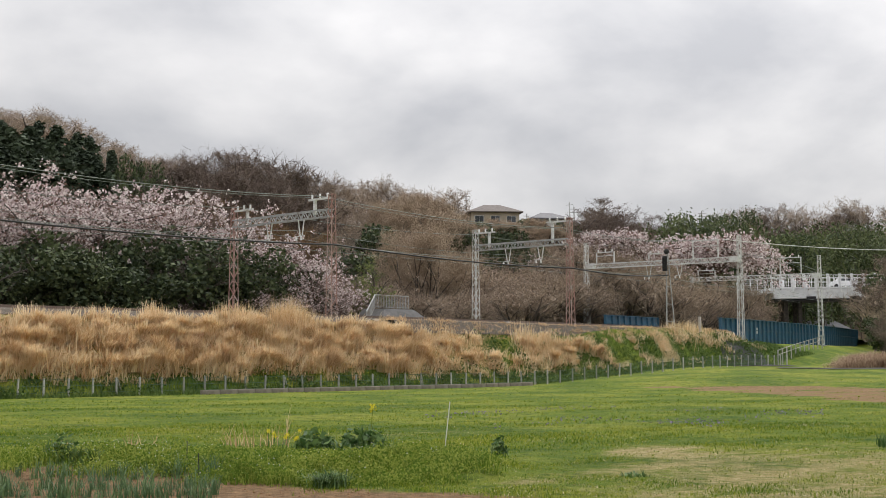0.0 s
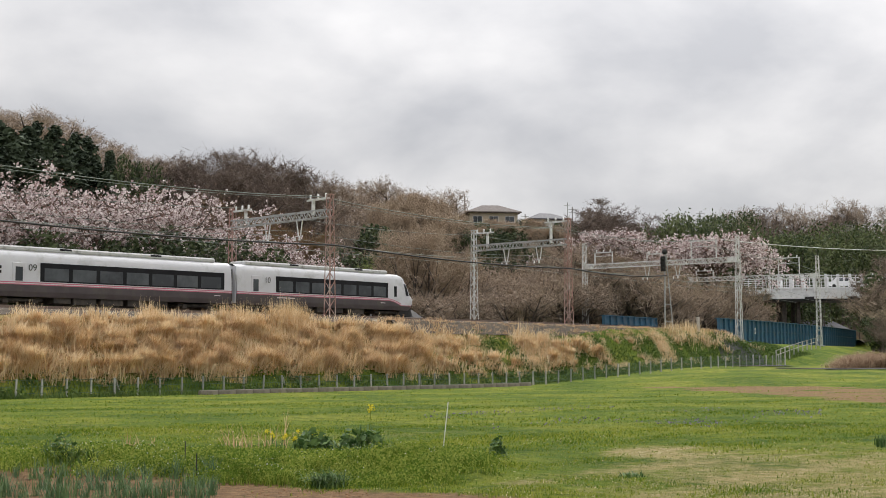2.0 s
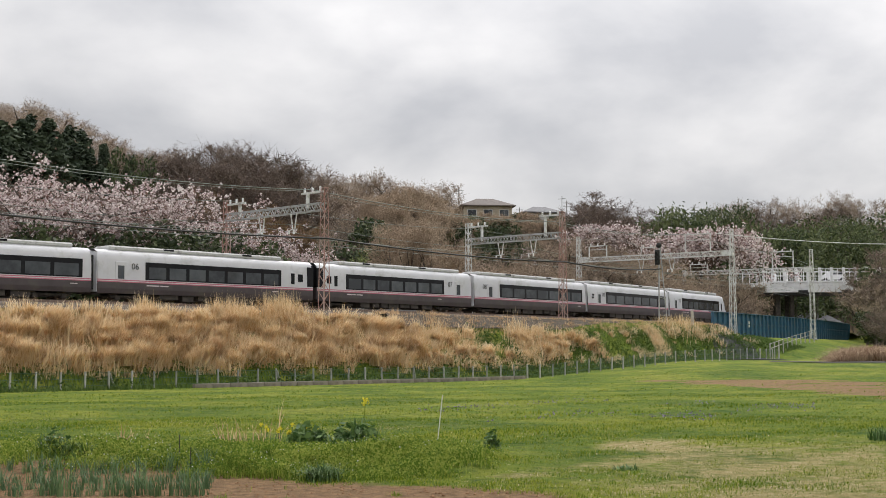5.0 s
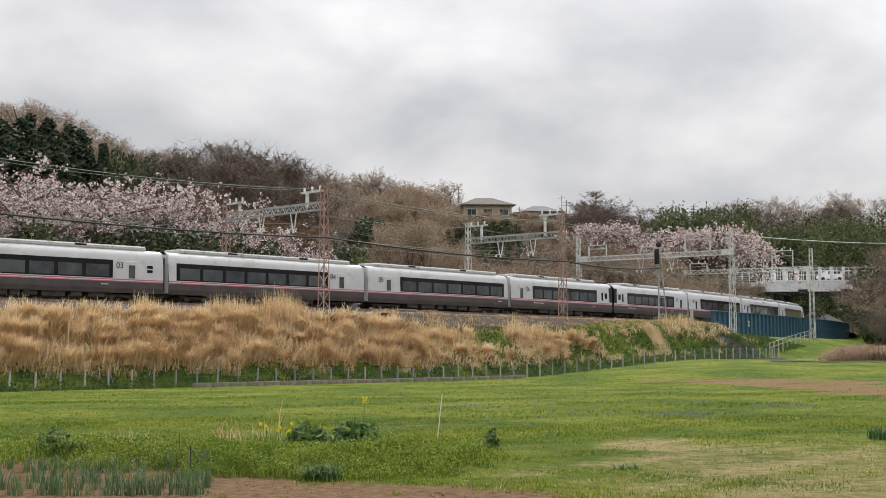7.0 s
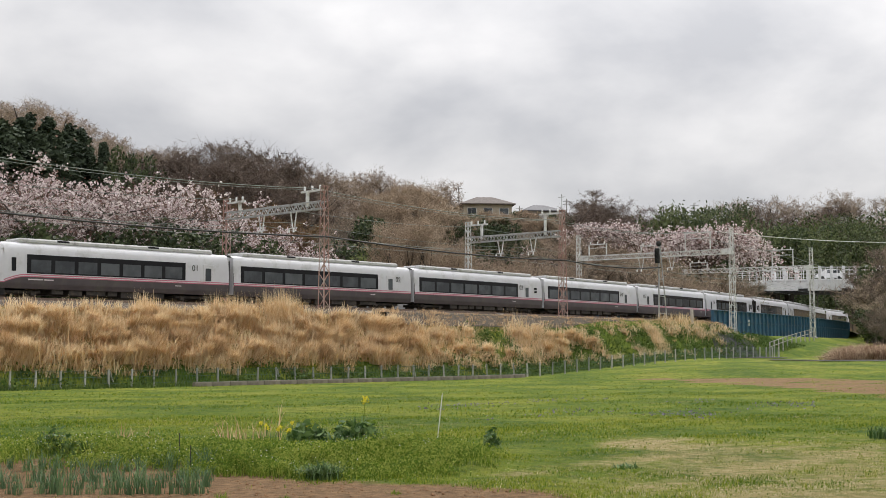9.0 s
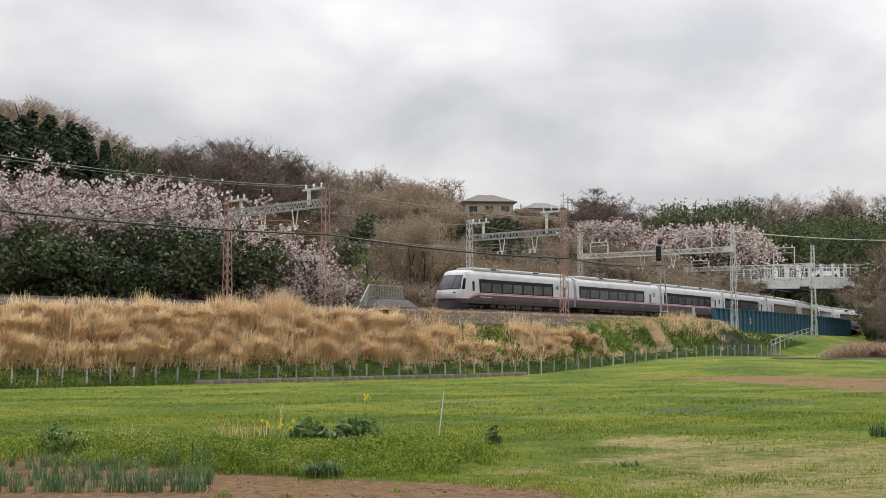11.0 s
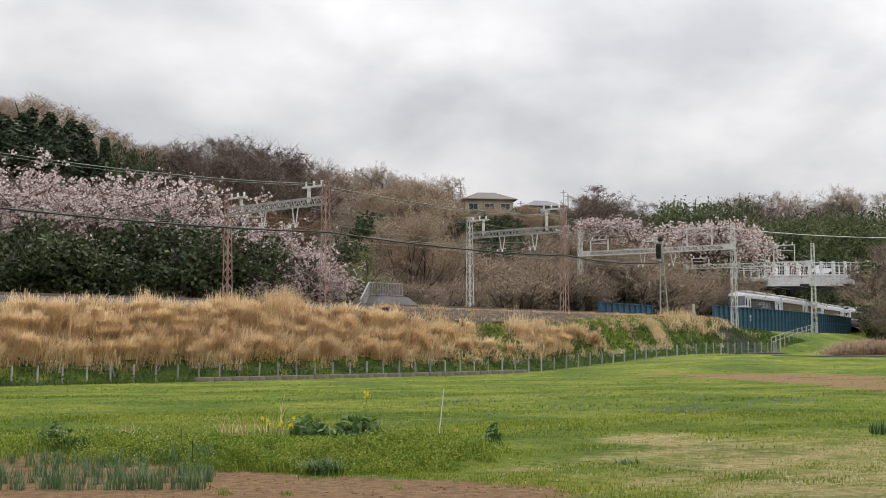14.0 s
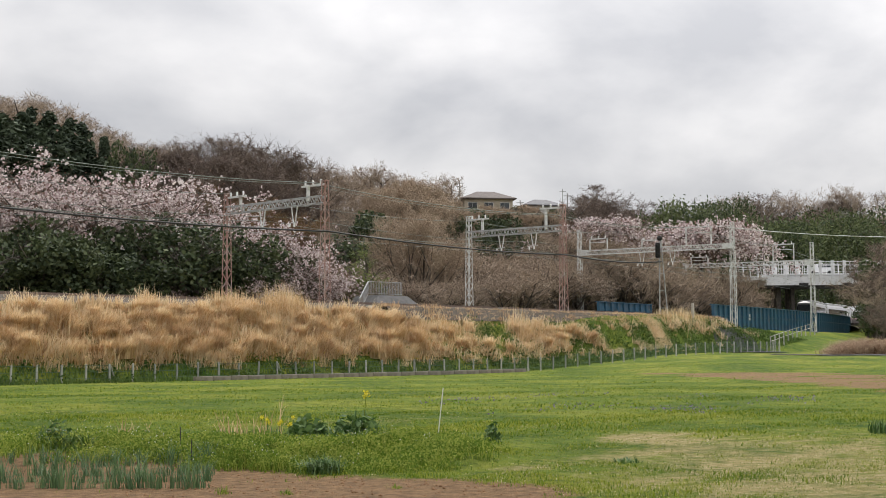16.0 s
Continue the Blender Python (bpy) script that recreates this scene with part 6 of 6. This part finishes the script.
def verge():
    s, o, P = so_points(grng, 15000, -34, 75, 7.4, 14.2)
    edge = 10.9 - 0.5 * wave(P[:, 0], P[:, 1], 0.7, 2)
    keep = np.where(s < 16, o > edge, o > 8.2)
    P, o = P[keep], o[keep]
    k = 5
    P = np.repeat(P, k, 0) + grng.normal(size=(len(P) * k, 2)) * 0.14
    z = ground_z(P[:, 0], P[:, 1])
    h = 0.34 * grng.uniform(0.5, 1.4, len(P)) * (1 + 0.4 * wave(P[:, 0], P[:, 1], 0.9))
    V, F = blades(np.column_stack([P, z - 0.03]), h, h * grng.uniform(0.2, 0.8, len(P)), 0.035 + 0 * h, grng, 2)
    stuff("verge_grass", V, F, M_VERGE, "deep green grass along the fence and lower bank")
    # low leafy weeds in the verge
    s, o, P = so_points(grng, 420, -32, 70, 8.6, 13.4)
    keep = (s > 17) | (o > 11.2)
    P = P[keep]
    P = np.repeat(P, 34, 0) + grng.normal(size=(len(P) * 34, 2)) * 0.3
    z = ground_z(P[:, 0], P[:, 1]) + grng.uniform(0.05, 0.55, len(P))
    V, F = cards(np.column_stack([P, z]), 0.16, grng, 0.2, 1.3)
    stuff("verge_weeds", V, F, M_VERGE, "leafy green weeds along the fence", "weeds")
    P = so_points(grng, 60, -30, 10, 11.2, 12.6)[2]
    P = np.repeat(P, 6, 0) + grng.normal(size=(len(P) * 6, 2)) * 0.25
    z = ground_z(P[:, 0], P[:, 1]) + grng.uniform(0.4, 0.8, len(P))
    V, F = cards(np.column_stack([P, z]), 0.07, grng)
    stuff("rape_flowers", V, F, M_YELLOW, "scattered yellow rape flowers on the verge", "flowers")


verge()


def meadow():
    # density falls off with distance as blades grow too small to tell apart
    lst, dry = [], []
    for d0, d1, n, h, w in ((14.5, 24, 90000, 0.06, 0.011), (24, 38, 70000, 0.07, 0.02), (38, 62, 36000, 0.07, 0.045), (62, 100, 20000, 0.06, 0.09)):
        d = np.sqrt(grng.uniform(d0 * d0, d1 * d1, n))
        x = d * grng.uniform(-0.38, 0.39, n)
        y = d
        s, o = to_track(x, y)
        dr, so = ground_cover(x, y)
        patch = wave(x * 0.7, y, 0.5, 1) + 0.7 * wave(x, y * 0.8, 1.7, 3) + 0.5 * wave(x, y, 4.3, 6)
        keep = (o > 13.2) & (grng.uniform(size=n) > so * 1.1) & (grng.uniform(size=n) < np.clip(0.62 + 0.55 * patch + 0.2 * dr, 0.08, 1))
        x, y, dr, patch = x[keep], y[keep], dr[keep], patch[keep]
        z = ground_z(x, y)
        isdry = grng.uniform(size=len(x)) < (0.04 + dr * 1.3) * (d0 < 38)
        hh = h * grng.uniform(0.4, 1.5, len(x)) * np.clip(1 + 0.7 * patch, 0.3, 2.6) * (1 - 0.5 * dr) * np.where(isdry, 0.6, 1)
        V, F = blades(np.column_stack([x, y, z - 0.01]), hh, hh * grng.uniform(0.3, 1.2, len(x)) + np.where(isdry, 0.03, 0), w + 0 * hh, grng, 2 if d0 < 30 else 1)
        m = V.reshape(len(x), -1, 3)
        f0 = F.reshape(len(x), -1, 3)[0]
        for sel, dst in ((~isdry, lst), (isdry, dry)):
            Vs = m[sel].reshape(-1, 3)
            dst.append((Vs, (np.arange(sel.sum())[:, None, None] * m.shape[1] + f0[None]).reshape(-1, 3)))
    stuff("meadow_grass", *merge(lst), M_GRASS, "short bright green spring grass of the meadow")
    stuff("dry_stubble", *merge(dry), M_STUBBLE, "pale dry stubble among the grass")
    # violet weed drifts
    n = 2600
    d = grng.uniform(34, 48, n)
    x = d * grng.uniform(-0.02, 0.29, n)
    keep = wave(x, d, 0.5, 5) > 0.35
    x, d = x[keep], d[keep]
    V, F = cards(np.column_stack([x, d, ground_z(x, d) + grng.uniform(0.08, 0.2, len(x))]), 0.055, grng)
    stuff("violet_flowers", V, F, M_VIOLET, "faint violet weed flowers in the grass", "flowers")


meadow()


def weed_belt():
    """The unmown lumpy strip in the foreground."""
    n = 2400
    x = grng.uniform(-10.2, 1.6, n)
    y = 22.3 + 1.5 * np.sin(x * 0.5) + grng.normal(size=n) * 1.5 - 0.15 * x
    keep = (x < 0.1 + 0.5 * grng.normal(size=n)) & (y > 19.3 - 0.12 * x * (x > -4) + 0.9 * (x < -4))
    x, y = x[keep], y[keep]
    k = 34
    lump = np.clip(1.1 + 0.8 * wave(x, y, 1.1, 2) + 0.6 * wave(x, y, 3.1, 5), 0.25, 2.4)
    X = np.repeat(x, k) + grng.normal(size=len(x) * k) * 0.14
    Y = np.repeat(y, k) + grng.normal(size=len(x) * k) * 0.14
    L = np.repeat(lump, k)
    z = ground_z(X, Y)
    h = 0.16 * L * grng.uniform(0.4, 1.3, len(X)) * (1 - 0.55 * smooth(21.3, 24, Y))
    V, F = blades(np.column_stack([X, Y, z - 0.02]), h, h * grng.uniform(0.2, 0.8, len(X)), 0.017 + 0 * h, grng, 2)
    V2, F2 = cards(np.column_stack([X, Y, z + h * grng.uniform(0.3, 1.0, len(X))]), 0.034, grng, 0.2, 1.4)
    stuff("foreground_weeds", V, F, M_WEED, "lumpy unmown pale green weeds in the foreground", "weeds")
    stuff("weed_leaves", V2, np.array(F2), M_WEED, "small leaves of the foreground weeds", "weeds")
    sel = grng.uniform(size=len(X)) < 0.02
    V, F = cards(np.column_stack([X, Y, z + h * 1.05])[sel & (wave(X, Y, 0.6, 1) > -0.1)], 0.024, grng)
    stuff("white_flowers", V, F, M_WHITEF, "tiny white weed flowers", "flowers")


weed_belt()


def low(pxl, pyl):
    """The place on the field seen in that direction."""
    d = EYE_Z * FOCAL / (pyl - 624.7)
    return (pxl - 784) / FOCAL * d, d


def leaf_fan(name, parent, n, h, bend, w, spread, mat, segs=3, label=""):
    r = grng.normal(size=(n, 2)) * spread
    hh = h * grng.uniform(0.6, 1.15, n)
    V, F = blades(np.stack([r[:, 0], r[:, 1], 0 * r[:, 0] - 0.02], -1), hh, hh * bend * grng.uniform(0.3, 1.3, n), w + 0 * hh, grng, segs)
    ob = new(name, mesh_np(name, V, F, mat))
    ob.parent = parent
    if label:
        tagged(ob, label)
    return ob


# leeks in rows
LEEKS = []
lr = random.Random(9)
for row, (yy, x0, x1, n) in enumerate(((17.5, -7.0, -3.35, 21), (18.3, -7.2, -3.4, 21), (19.2, -7.6, -3.5, 21), (20.1, -7.9, -3.8, 19))):
    for i in range(n):
        x = x0 + (x1 - x0) * (i + lr.uniform(-0.25, 0.25)) / (n - 1)
        y = yy + lr.uniform(-0.12, 0.12)
        if len(LEEKS) < 6:
            g = empty("leek_plant", pose(x, y, gz(x, y)), "upright blue-green leek plant in a garden row", "leek plant", "leeks in rows")
            leaf_fan("leaves", g, 30, 0.40, 0.5, 0.016, 0.055, M_LEEK, 4)
            LEEKS.append(g)
        else:
            m = Matrix.LocRotScale((x, y, gz(x, y)), Euler((0, 0, lr.uniform(0, 6))), (1,) * 3)
            g = copy_thing(LEEKS[lr.randrange(6)], m)
            k = lr.uniform(0.6, 1.2)
            g.scale = (k, k, k)

# bulbs and garden plants
def daffodils(px0, py0):
    x, y = low(px0, py0)
    g = empty("daffodil_clump", pose(x, y, gz(x, y)), "clump of yellow daffodils with dark green leaves", "daffodils")
    leaf_fan("leaves", g, 170, 0.34, 0.5, 0.028, 0.26, M_DKLEAF)
    for i in range(15):
        fx, fy, fz = lr.gauss(-0.28, 0.27), lr.gauss(0, 0.15), lr.uniform(0.2, 0.42)
        bm = bmesh.new()
        for k in range(6):
            a = k * math.pi / 3
            v = [bm.verts.new(p) for p in ((0, 0, 0), (0.03 * math.cos(a - 0.45), -0.005, 0.03 * math.sin(a - 0.45)), (0.058 * math.cos(a), 0.005, 0.058 * math.sin(a)), (0.03 * math.cos(a + 0.45), -0.005, 0.03 * math.sin(a + 0.45)))]
            bm.faces.new(v)
        bmesh.ops.create_cone(bm, cap_ends=False, segments=8, radius1=0.016, radius2=0.026, depth=0.04, matrix=Matrix.Translation((0, -0.02, 0)) @ Matrix.Rotation(math.pi / 2, 4, 'X'))
        f = part("flower", bm, M_YELLOW, g, "yellow trumpet flower" if i == 0 else "")
        f.matrix_basis = pose(fx, fy, fz, lr.uniform(-25, 25), 0, lr.uniform(-60, 60))
        bm = bmesh.new()
        bar(bm, (fx, fy + 0.01, 0), (fx, fy + 0.01, fz), 0.012)
        part("stem", bm, M_DKLEAF, g)


daffodils(540, 794)


def bush(px0, py0, n, h, w, label, mat=M_DKLEAF, bend=0.8, width=0.045, name="leafy_plant"):
    x, y = low(px0, py0)
    g = empty(name, pose(x, y, gz(x, y)), label, "plant")
    leaf_fan("leaves", g, n, h, bend, width, w, mat)
    return g


def leaf_mound(plant_ob, n, r, h, size):
    """Broad leaves over a rounded mound."""
    d = grng.normal(size=(n, 3))
    d /= np.linalg.norm(d, axis=1, keepdims=True)
    d[:, 2] = np.abs(d[:, 2])
    pts = d * np.array([r, r, h]) * grng.uniform(0.35, 1.2, (n, 1))
    V, F = cards(pts + np.array([0, 0, 0.03]), size, grng, 0.3, 1.5)
    ob = new("broad_leaves", mesh_np("broad_leaves", V, F, M_DKLEAF))
    ob.parent = plant_ob


b1 = bush(628, 795, 150, 0.36, 0.24, "dark green leafy vegetable bush with a yellow flower stem", M_DKLEAF, 0.9, 0.09)
leaf_mound(b1, 260, 0.42, 0.42, 0.11)
leaf_fan("upright_leaves", b1, 40, 0.6, 0.3, 0.05, 0.1, M_DKLEAF)
bm = bmesh.new()
bar(bm, (0.15, 0, 0.2), (0.2, 0.0, 0.86), 0.016)
part("flower_stem", bm, M_WEED, b1)
V, F = cards(np.array([0.2, 0, 0.86]) + grng.normal(size=(26, 3)) * 0.04, 0.05, grng)
ob = new("flower_head", mesh_np("flower_head", V, F, M_YELLOW))
ob.parent = b1
bush(664, 793, 70, 0.46, 0.13, "upright clump of dark strap leaves", M_DKLEAF, 0.5, 0.035)
bush(572, 845, 520, 0.36, 0.10, "round dark green rosette plant at the edge of the soil", M_DKLEAF, 0.95, 0.022)
leaf_mound(bush(545, 797, 60, 0.34, 0.18, "dark green cabbage-like leaves beside the daffodils", M_DKLEAF, 0.9, 0.06), 170, 0.34, 0.34, 0.12)
leaf_mound(bush(101, 822, 60, 0.4, 0.12, "small green bush by the leek rows", M_VERGE, 0.7, 0.05), 260, 0.3, 0.36, 0.065)
bush(130, 826, 160, 0.34, 0.14, "low green leafy plant", M_VERGE, 0.8, 0.05)
leaf_mound(bush(868, 800, 60, 0.36, 0.08, "dark weed tuft standing in the meadow", M_DKLEAF, 0.5, 0.03), 130, 0.16, 0.32, 0.07)
bush(1560, 778, 120, 0.4, 0.18, "dark green weed clump in the meadow", M_DKLEAF, 0.6, 0.04)
bush(1100, 830, 60, 0.16, 0.12, "small green weed rosette in the stubble", M_DKLEAF, 0.9, 0.03)
for px0, py0, h, n, w in ((222, 790, 0.42, 40, 0.09), (398, 780, 0.5, 34, 0.13), (425, 782, 0.55, 46, 0.18), (470, 778, 0.5, 40, 0.15), (90, 788, 0.36, 40, 0.25), (265, 783, 0.35, 12, 0.03), (492, 780, 0.75, 10, 0.05)):
    g = bush(px0, py0, max(8, n // 2), h * 1.35, w * 0.9, "tuft of pale dry reed stems in the weeds", M_DRYB, 0.8, 0.018, "dry_reed_tuft")
for px0, py0, h in ((395, 880, 0.16), (508, 882, 0.12), (700, 874, 0.12)):
    bush(px0, py0, 40, h, 0.05, "small weed sprout on the bare soil", M_WEED, 0.6, 0.014, "weed_sprout")

x, y = low(772, 778)
st = empty("garden_stake", pose(x, y, gz(x, y) - 0.1), "thin white stake leaning in the meadow", "stake")
bm = bmesh.new()
bar(bm, (0, 0, 0), (0.12, 0.02, 1.08), 0.022, 6)
part("rod", bm, M_POLE, st)
for px0, py0, h in ((640 / 2, 828, 0.5), (340, 838, 0.45)):
    x, y = low(px0, py0)
    st = empty("thin_rod", pose(x, y, gz(x, y) - 0.05), "thin dark rod stuck in the garden edge", "stake")
    bm = bmesh.new()
    bar(bm, (0, 0, 0), (0, 0, h), 0.014, 6)
    part("rod", bm, M_WIRE, st)

# clods of the bare soil
def clods():
    n = 600
    x, y = grng.uniform(-4.5, 1.7, n), grng.uniform(15.5, 19.2, n)
    keep = ground_cover(x, y)[1] > 0.5
    x, y = x[keep], y[keep]
    r = grng.uniform(0.008, 0.035, len(x))
    o8 = np.array([(1, 0, 0), (0, 1, 0), (-1, 0, 0), (0, -1, 0), (0, 0, 0.8), (0, 0, -0.4)])
    V = (np.column_stack([x, y, ground_z(x, y)])[:, None] + o8[None] * r[:, None, None] * grng.uniform(0.6, 1.3, (len(x), 6, 1))).reshape(-1, 3)
    t = np.array([(0, 1, 4), (1, 2, 4), (2, 3, 4), (3, 0, 4), (1, 0, 5), (2, 1, 5), (3, 2, 5), (0, 3, 5)])
    F = (np.arange(len(x))[:, None, None] * 6 + t[None]).reshape(-1, 3)
    stuff("soil_clods", V, F, material("soil_clod", [(0.19, 0.10, 0.047), (0.32, 0.185, 0.092)], 5, 0.95), "small brown clods on the bare soil", "soil")


clods()

# ---- fence along the foot of the bank ----
FX, FY, FH = -23.65, 69.6, radians(45.8)


def fence_at(n):
    """Post n of the fence line; it bends up the slope at its far end."""
    d = 1.5 * n
    x, y = FX + d * math.sin(FH), FY + d * math.cos(FH)
    if n > 44:
        e = 1.5 * (n - 44)
        x, y = FX + 66 * math.sin(FH) + e * math.sin(FH - 0.14), FY + 66 * math.cos(FH) + e * math.cos(FH - 0.14)
    return x, y


fence = empty("fence", pose(0, 0, 0), "long low wire fence with pale concrete posts below the bank", "fence")
post_me = None
for n in range(-6, 56):
    x, y = fence_at(n)
    if post_me is None:
        ob = part("post", boxed(-0.05, 0.05, -0.05, 0.05, -0.3, 1.06, 0.012), M_POST, fence)
        post_me = ob.data
    else:
        ob = new("post", post_me)
        ob.parent = fence
    ob.matrix_basis = pose(x, y, gz(x, y) + lr.uniform(-0.04, 0.03), lr.uniform(-1.5, 1.5), lr.uniform(-1.5, 1.5), 44)
    if n % 8 == 4:
        bm = bmesh.new()
        bar(bm, (0.05, 0, 0.95), (0.65, 0.45, 0.0), 0.08)
        br = part("brace", bm, M_POST, fence)
        br.matrix_basis = pose(x, y, gz(x, y), 0, 0, 44)
for z in (0.25, 0.62, 0.98):
    bm = bmesh.new()
    last = None
    for n in range(-6, 56):
        x, y = fence_at(n)
        p = Vector((x, y - 0.06, gz(x, y) + z))
        if last is not None:
            bar(bm, last, p, 0.022)
        last = p
    part("line_wire", bm, M_NET, fence, "green coated line wire")
net = []
for n in range(-6, 55):
    (xa, ya), (xb, yb) = fence_at(n), fence_at(n + 1)
    za, zb = gz(xa, ya), gz(xb, yb)
    for k in range(7):
        fa, fb = k / 7, (k + 1) / 7
        for up in (1, -1):
            p = (xa + (xb - xa) * fa, ya + (yb - ya) * fa - 0.05, za + (zb - za) * fa + (0.1 if up > 0 else 0.95), 0.006)
            q = (xa + (xb - xa) * fb, ya + (yb - ya) * fb - 0.05, za + (zb - za) * fb + (0.95 if up > 0 else 0.1), 0.006)
            net.append(p + q)
V, F = tubes(np.array(net), 3)
nt = new("mesh_net", mesh_np("mesh_net", V, F, M_NET))
nt.parent = fence
tagged(nt, "green wire mesh", kind="stuff")

# a concrete gutter edge in front of the fence
kerb = []
for i in range(24):
    n = 7.2 + i * 0.85
    d = 1.5 * n
    x, y = FX + d * math.sin(FH) + 1.0, FY + d * math.cos(FH) - 1.0
    kerb.append((x, y))
M_KERB = material("dark_stained_concrete", [(0.17, 0.145, 0.12), (0.28, 0.25, 0.21)], 1.5, 0.95, bump=0.3, spec=0.1, stain=(0.07, 0.06, 0.045))
kt = empty("gutter_edge", pose(0, 0, 0), "low stained concrete gutter edge beside the fence", "kerb", kind="structure")
for (xa, ya), (xb, yb) in zip(kerb, kerb[1:]):
    L = math.hypot(xb - xa, yb - ya)
    ob = part("kerb_block", boxed(0.01, L - 0.01, -0.14, 0.14, -0.2, 0.26, 0.02), M_KERB, kt)
    ob.matrix_basis = pose(xa, ya, gz(xa, ya), 0, 0, math.degrees(math.atan2(yb - ya, xb - xa)))

# ---- right-hand side: ramp, road, stair rail, dead thicket ----
def strip_on_ground(name, pts, width, mat, label, category, lift=0.04):
    verts, faces = [], []
    for i, (x, y) in enumerate(pts):
        x2, y2 = pts[min(i + 1, len(pts) - 1)]
        x1, y1 = pts[max(i - 1, 0)]
        L = math.hypot(x2 - x1, y2 - y1)
        nx, ny = -(y2 - y1) / L, (x2 - x1) / L
        for k in range(7):
            f = (k / 6 - 0.5) * width
            verts.append((x + nx * f, y + ny * f, gz(x + nx * f, y + ny * f) + lift))
    for i in range(len(pts) - 1):
        for k in range(6):
            a = i * 7 + k
            faces.append((a, a + 7, a + 8, a + 1))
    return tagged(new(name, mesh_of(name, verts, faces, [mat], True)), label, category, "", "structure")


M_ROAD = material("pale_lane_surface", [(0.08, 0.078, 0.075), (0.13, 0.128, 0.12)], 2.0, 0.9, bump=0.3, spec=0.08)
RA, RB = on_track(64.5, 8.6), place(1345, 119)
strip_on_ground("paved_slope", [(RA[0] + (RB[0] - RA[0]) * i / 19, RA[1] + (RB[1] - RA[1]) * i / 19) for i in range(20)], 5.0, M_ASPH, "dark asphalt ramp up to the bridge", "ramp", 0.06)
strip_on_ground("lane", [(29 + 1.6 * i, 112 - 0.45 * i + 0.012 * (i - 10) ** 2) for i in range(34)], 2.4, M_ROAD, "pale grey farm lane beyond the field", "lane", 0.05)
sf = empty("stair_rail", pose(0, 0, 0), "pale wooden stair railing climbing to the railway", "railing")
prev = None
for i in range(11):
    f = i / 10
    x, y = place(1360 + 78 * f, 131 + 30 * f)
    z = max(gz(x, y), 1.7 + 1.9 * f)
    part("post", boxed(x - 0.055, x + 0.055, y - 0.055, y + 0.055, gz(x, y) - 0.3, z + 1.15), M_POST, sf)
    if prev:
        for hz in (0.6, 1.08):
            bm = bmesh.new()
            bar(bm, (prev[0], prev[1], prev[2] + hz), (x, y, z + hz), 0.06)
            part("rail", bm, M_POST, sf)
    prev = (x, y, z)


M_BRAMBLE = material("dead_bramble", [(0.20, 0.12, 0.075), (0.34, 0.23, 0.15), (0.50, 0.38, 0.26)], 0.7, 0.95, island=0.8, trans=0.2)


def thicket():
    lst = []
    for i in range(420):
        x, y = place(grng.uniform(1462, 1600), grng.uniform(112, 134))
        k = 40
        r = grng.normal(size=(k, 2)) * 0.5
        X, Y = x + r[:, 0], y + r[:, 1]
        top = 2.9 * min(1.0, max(0.25, ((x / y * FOCAL + 784) - 1455) / 40))
        hh = top * grng.uniform(0.2, 1.0, k) * grng.uniform(0.6, 1.0)
        V, F = blades(np.column_stack([X, Y, ground_z(X, Y) - 0.1]), hh, hh * grng.uniform(0.6, 1.5, k), 0.04 + 0 * hh, grng, 4)
        lst.append((V, F))
    stuff("dead_thicket", *merge(lst), M_BRAMBLE, "mound of brown dead bramble and grass", "thicket")


thicket()


motions()
